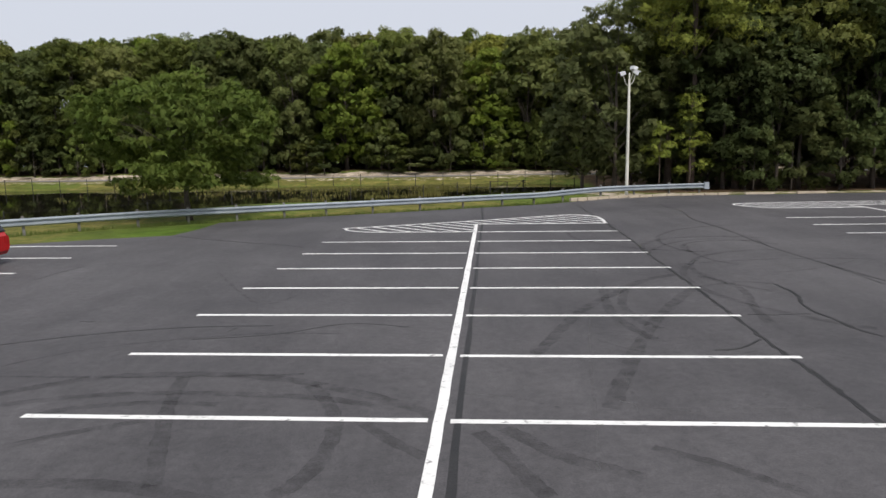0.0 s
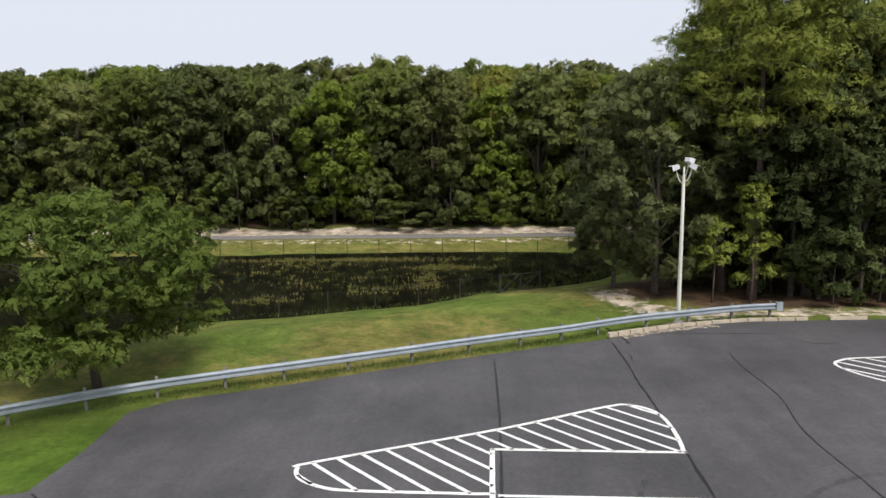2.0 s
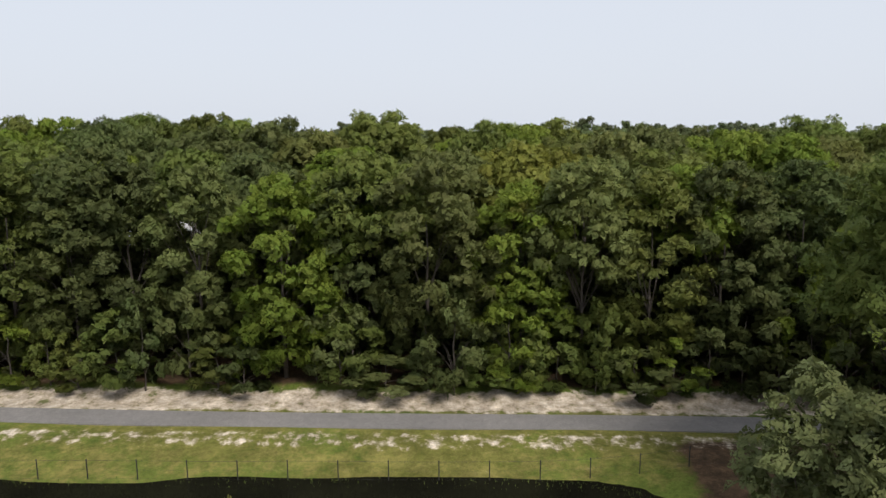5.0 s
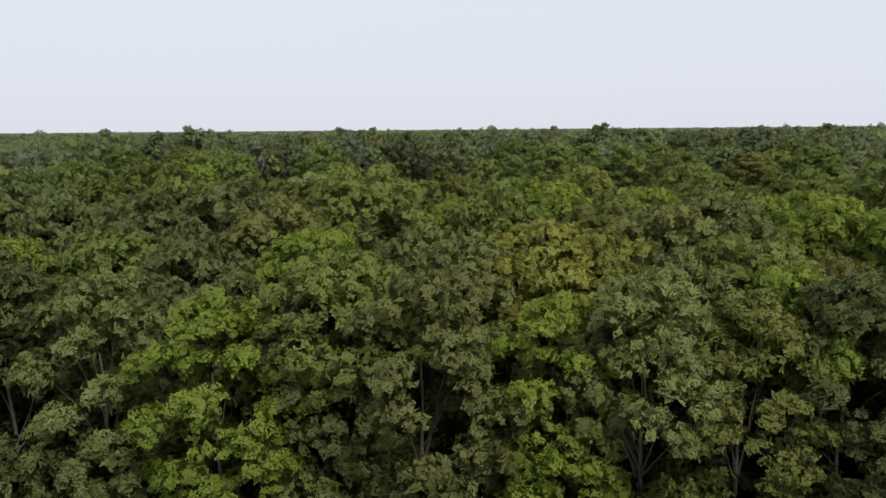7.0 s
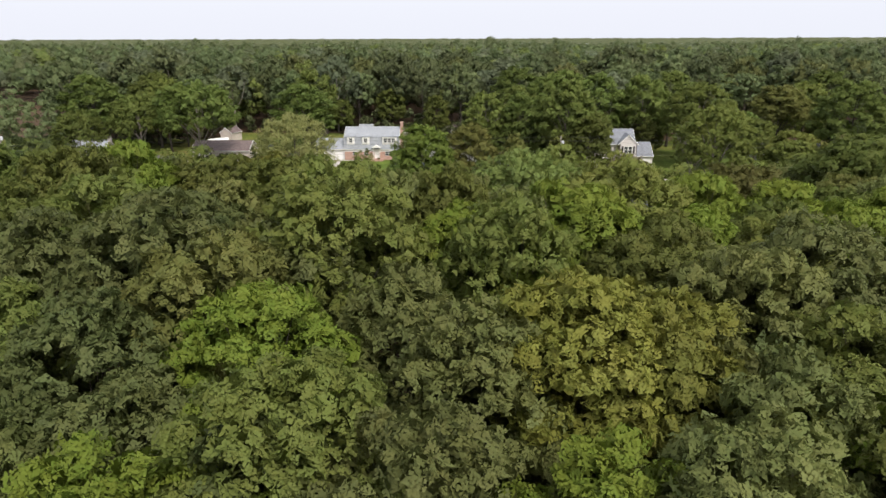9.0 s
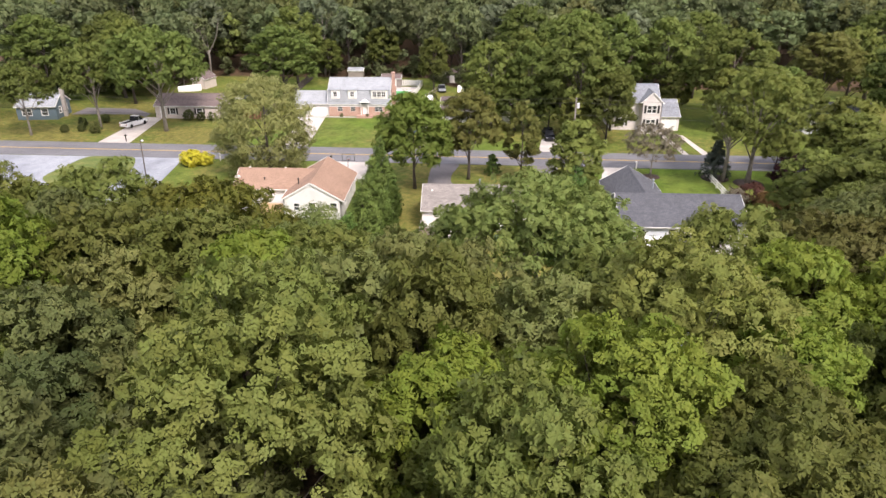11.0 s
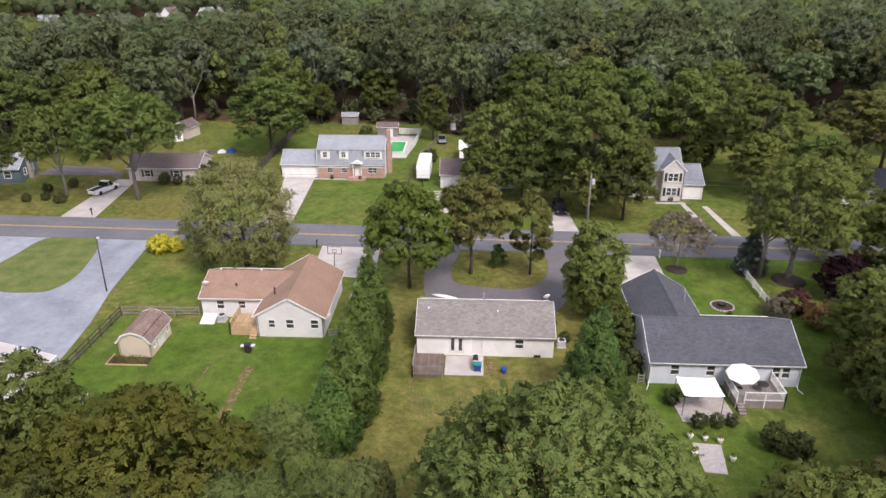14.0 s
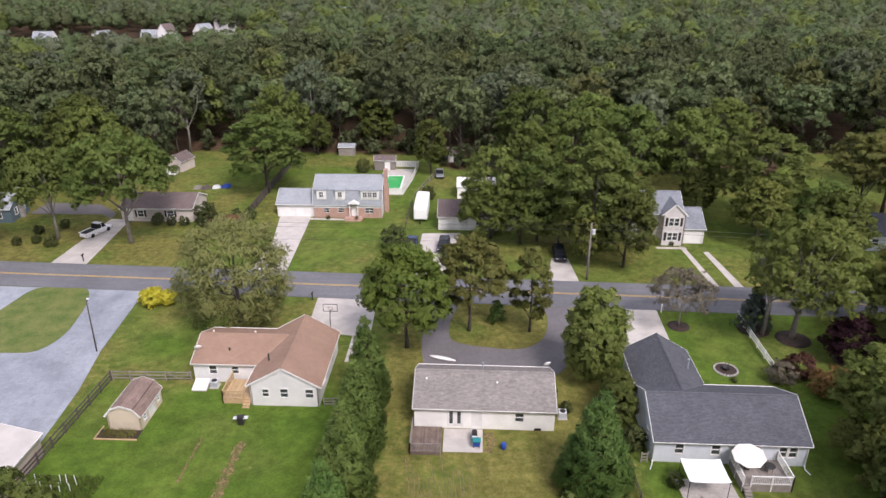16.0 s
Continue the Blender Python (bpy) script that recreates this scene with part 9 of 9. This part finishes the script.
# vegetable stakes and odds and ends
stake = Geo().box(-0.03, 0.03, -0.03, 0.03, -0.1, 1.1).mesh("post", WHITE_PAINT)
for x, y in ((-39.5, 149.5), (-39.4, 150.4), (-39.5, 151.3), (-38.5, 150.4), (-37.6, 150.5), (-36.7, 150.3), (-37.2, 151.4), (-36.6, 151.3), (-35.7, 150.3), (-35.7, 151.3), (-38.2, 149.2), (-37.0, 149.0)):
    solid("garden_stake", stake, None, "white plastic stake in the vegetable patch", "stake", "garden stakes", m=pose(x, y, 0, rng.uniform(-6, 6), rng.uniform(-6, 6)))
vp = np.stack([gw.uniform(-40.3, -33.5, 2600), gw.uniform(147, 152.3, 2600)], -1)
blades("vegetable_patch", "weedy vegetable patch with tall green growth", np.concatenate([vp, np.zeros((2600, 1))], 1), gw.uniform(0.15, 0.55, 2600), 0.05, GRASS_BLADE, 31, category="plants")
for x, y in ((19.2, 148.4), (20.4, 148.2), (21.6, 147.9), (18.9, 146.2), (21.9, 145.6)):
    pot = thing("flower_pot", "pale flower pot with a green plant on the patio edge", "flower pot", "flower pots", m=pose(x, y, 0.05))
    part("pot", Geo().lathe([(0.16, 0), (0.24, 0.32), (0.27, 0.33), (0.27, 0.40), (0.22, 0.40), (0.2, 0.34)], (0, 0, 0), 12), CLOTH, pot)
    V, Q, T, N = foliage(gw, np.array([[0, 0, 0.55], [0.1, 0.05, 0.65], [-0.1, 0, 0.6]]), np.array([0.22, 0.2, 0.2]), 18, 0.2)
    part("plant", array_mesh("plant", V, Q, T, MAPLE, N), None, pot)
for x, y, sx in ((18.4, 139.6, 2.0), (19.6, 137.0, 1.6), (17.6, 134.4, 1.8)):
    tarp = thing("tarpaulin", "crumpled pale blue-grey tarpaulin over stored things", "tarpaulin", "tarpaulins", m=pose(x, y, 0, 0, 0, 20 * sx))
    tg = Geo()
    tr_ = []
    for j in range(8):
        tr_.append([len(tg.v) + i for i in range(8)])
        for i in range(8):
            px, py = (i / 7 - 0.5) * sx, (j / 7 - 0.5) * 2.2
            edge_ = min(i, 7 - i, j, 7 - j)
            tg.v.append((px, py, (0.0 if edge_ == 0 else 0.55 + 0.2 * math.sin(3 * px + 2 * py) + rng.uniform(-0.08, 0.08))))
    for a, b in zip(tr_, tr_[1:]):
        tg.f += [(a[i], a[i + 1], b[i + 1], b[i]) for i in range(7)]
    part("sheet", tg, surface("tarp_cloth", (0.34, 0.38, 0.45), (0.26, 0.30, 0.36), 0.6) if sx == 2.0 else bpy.data.materials["tarp_cloth"], tarp)
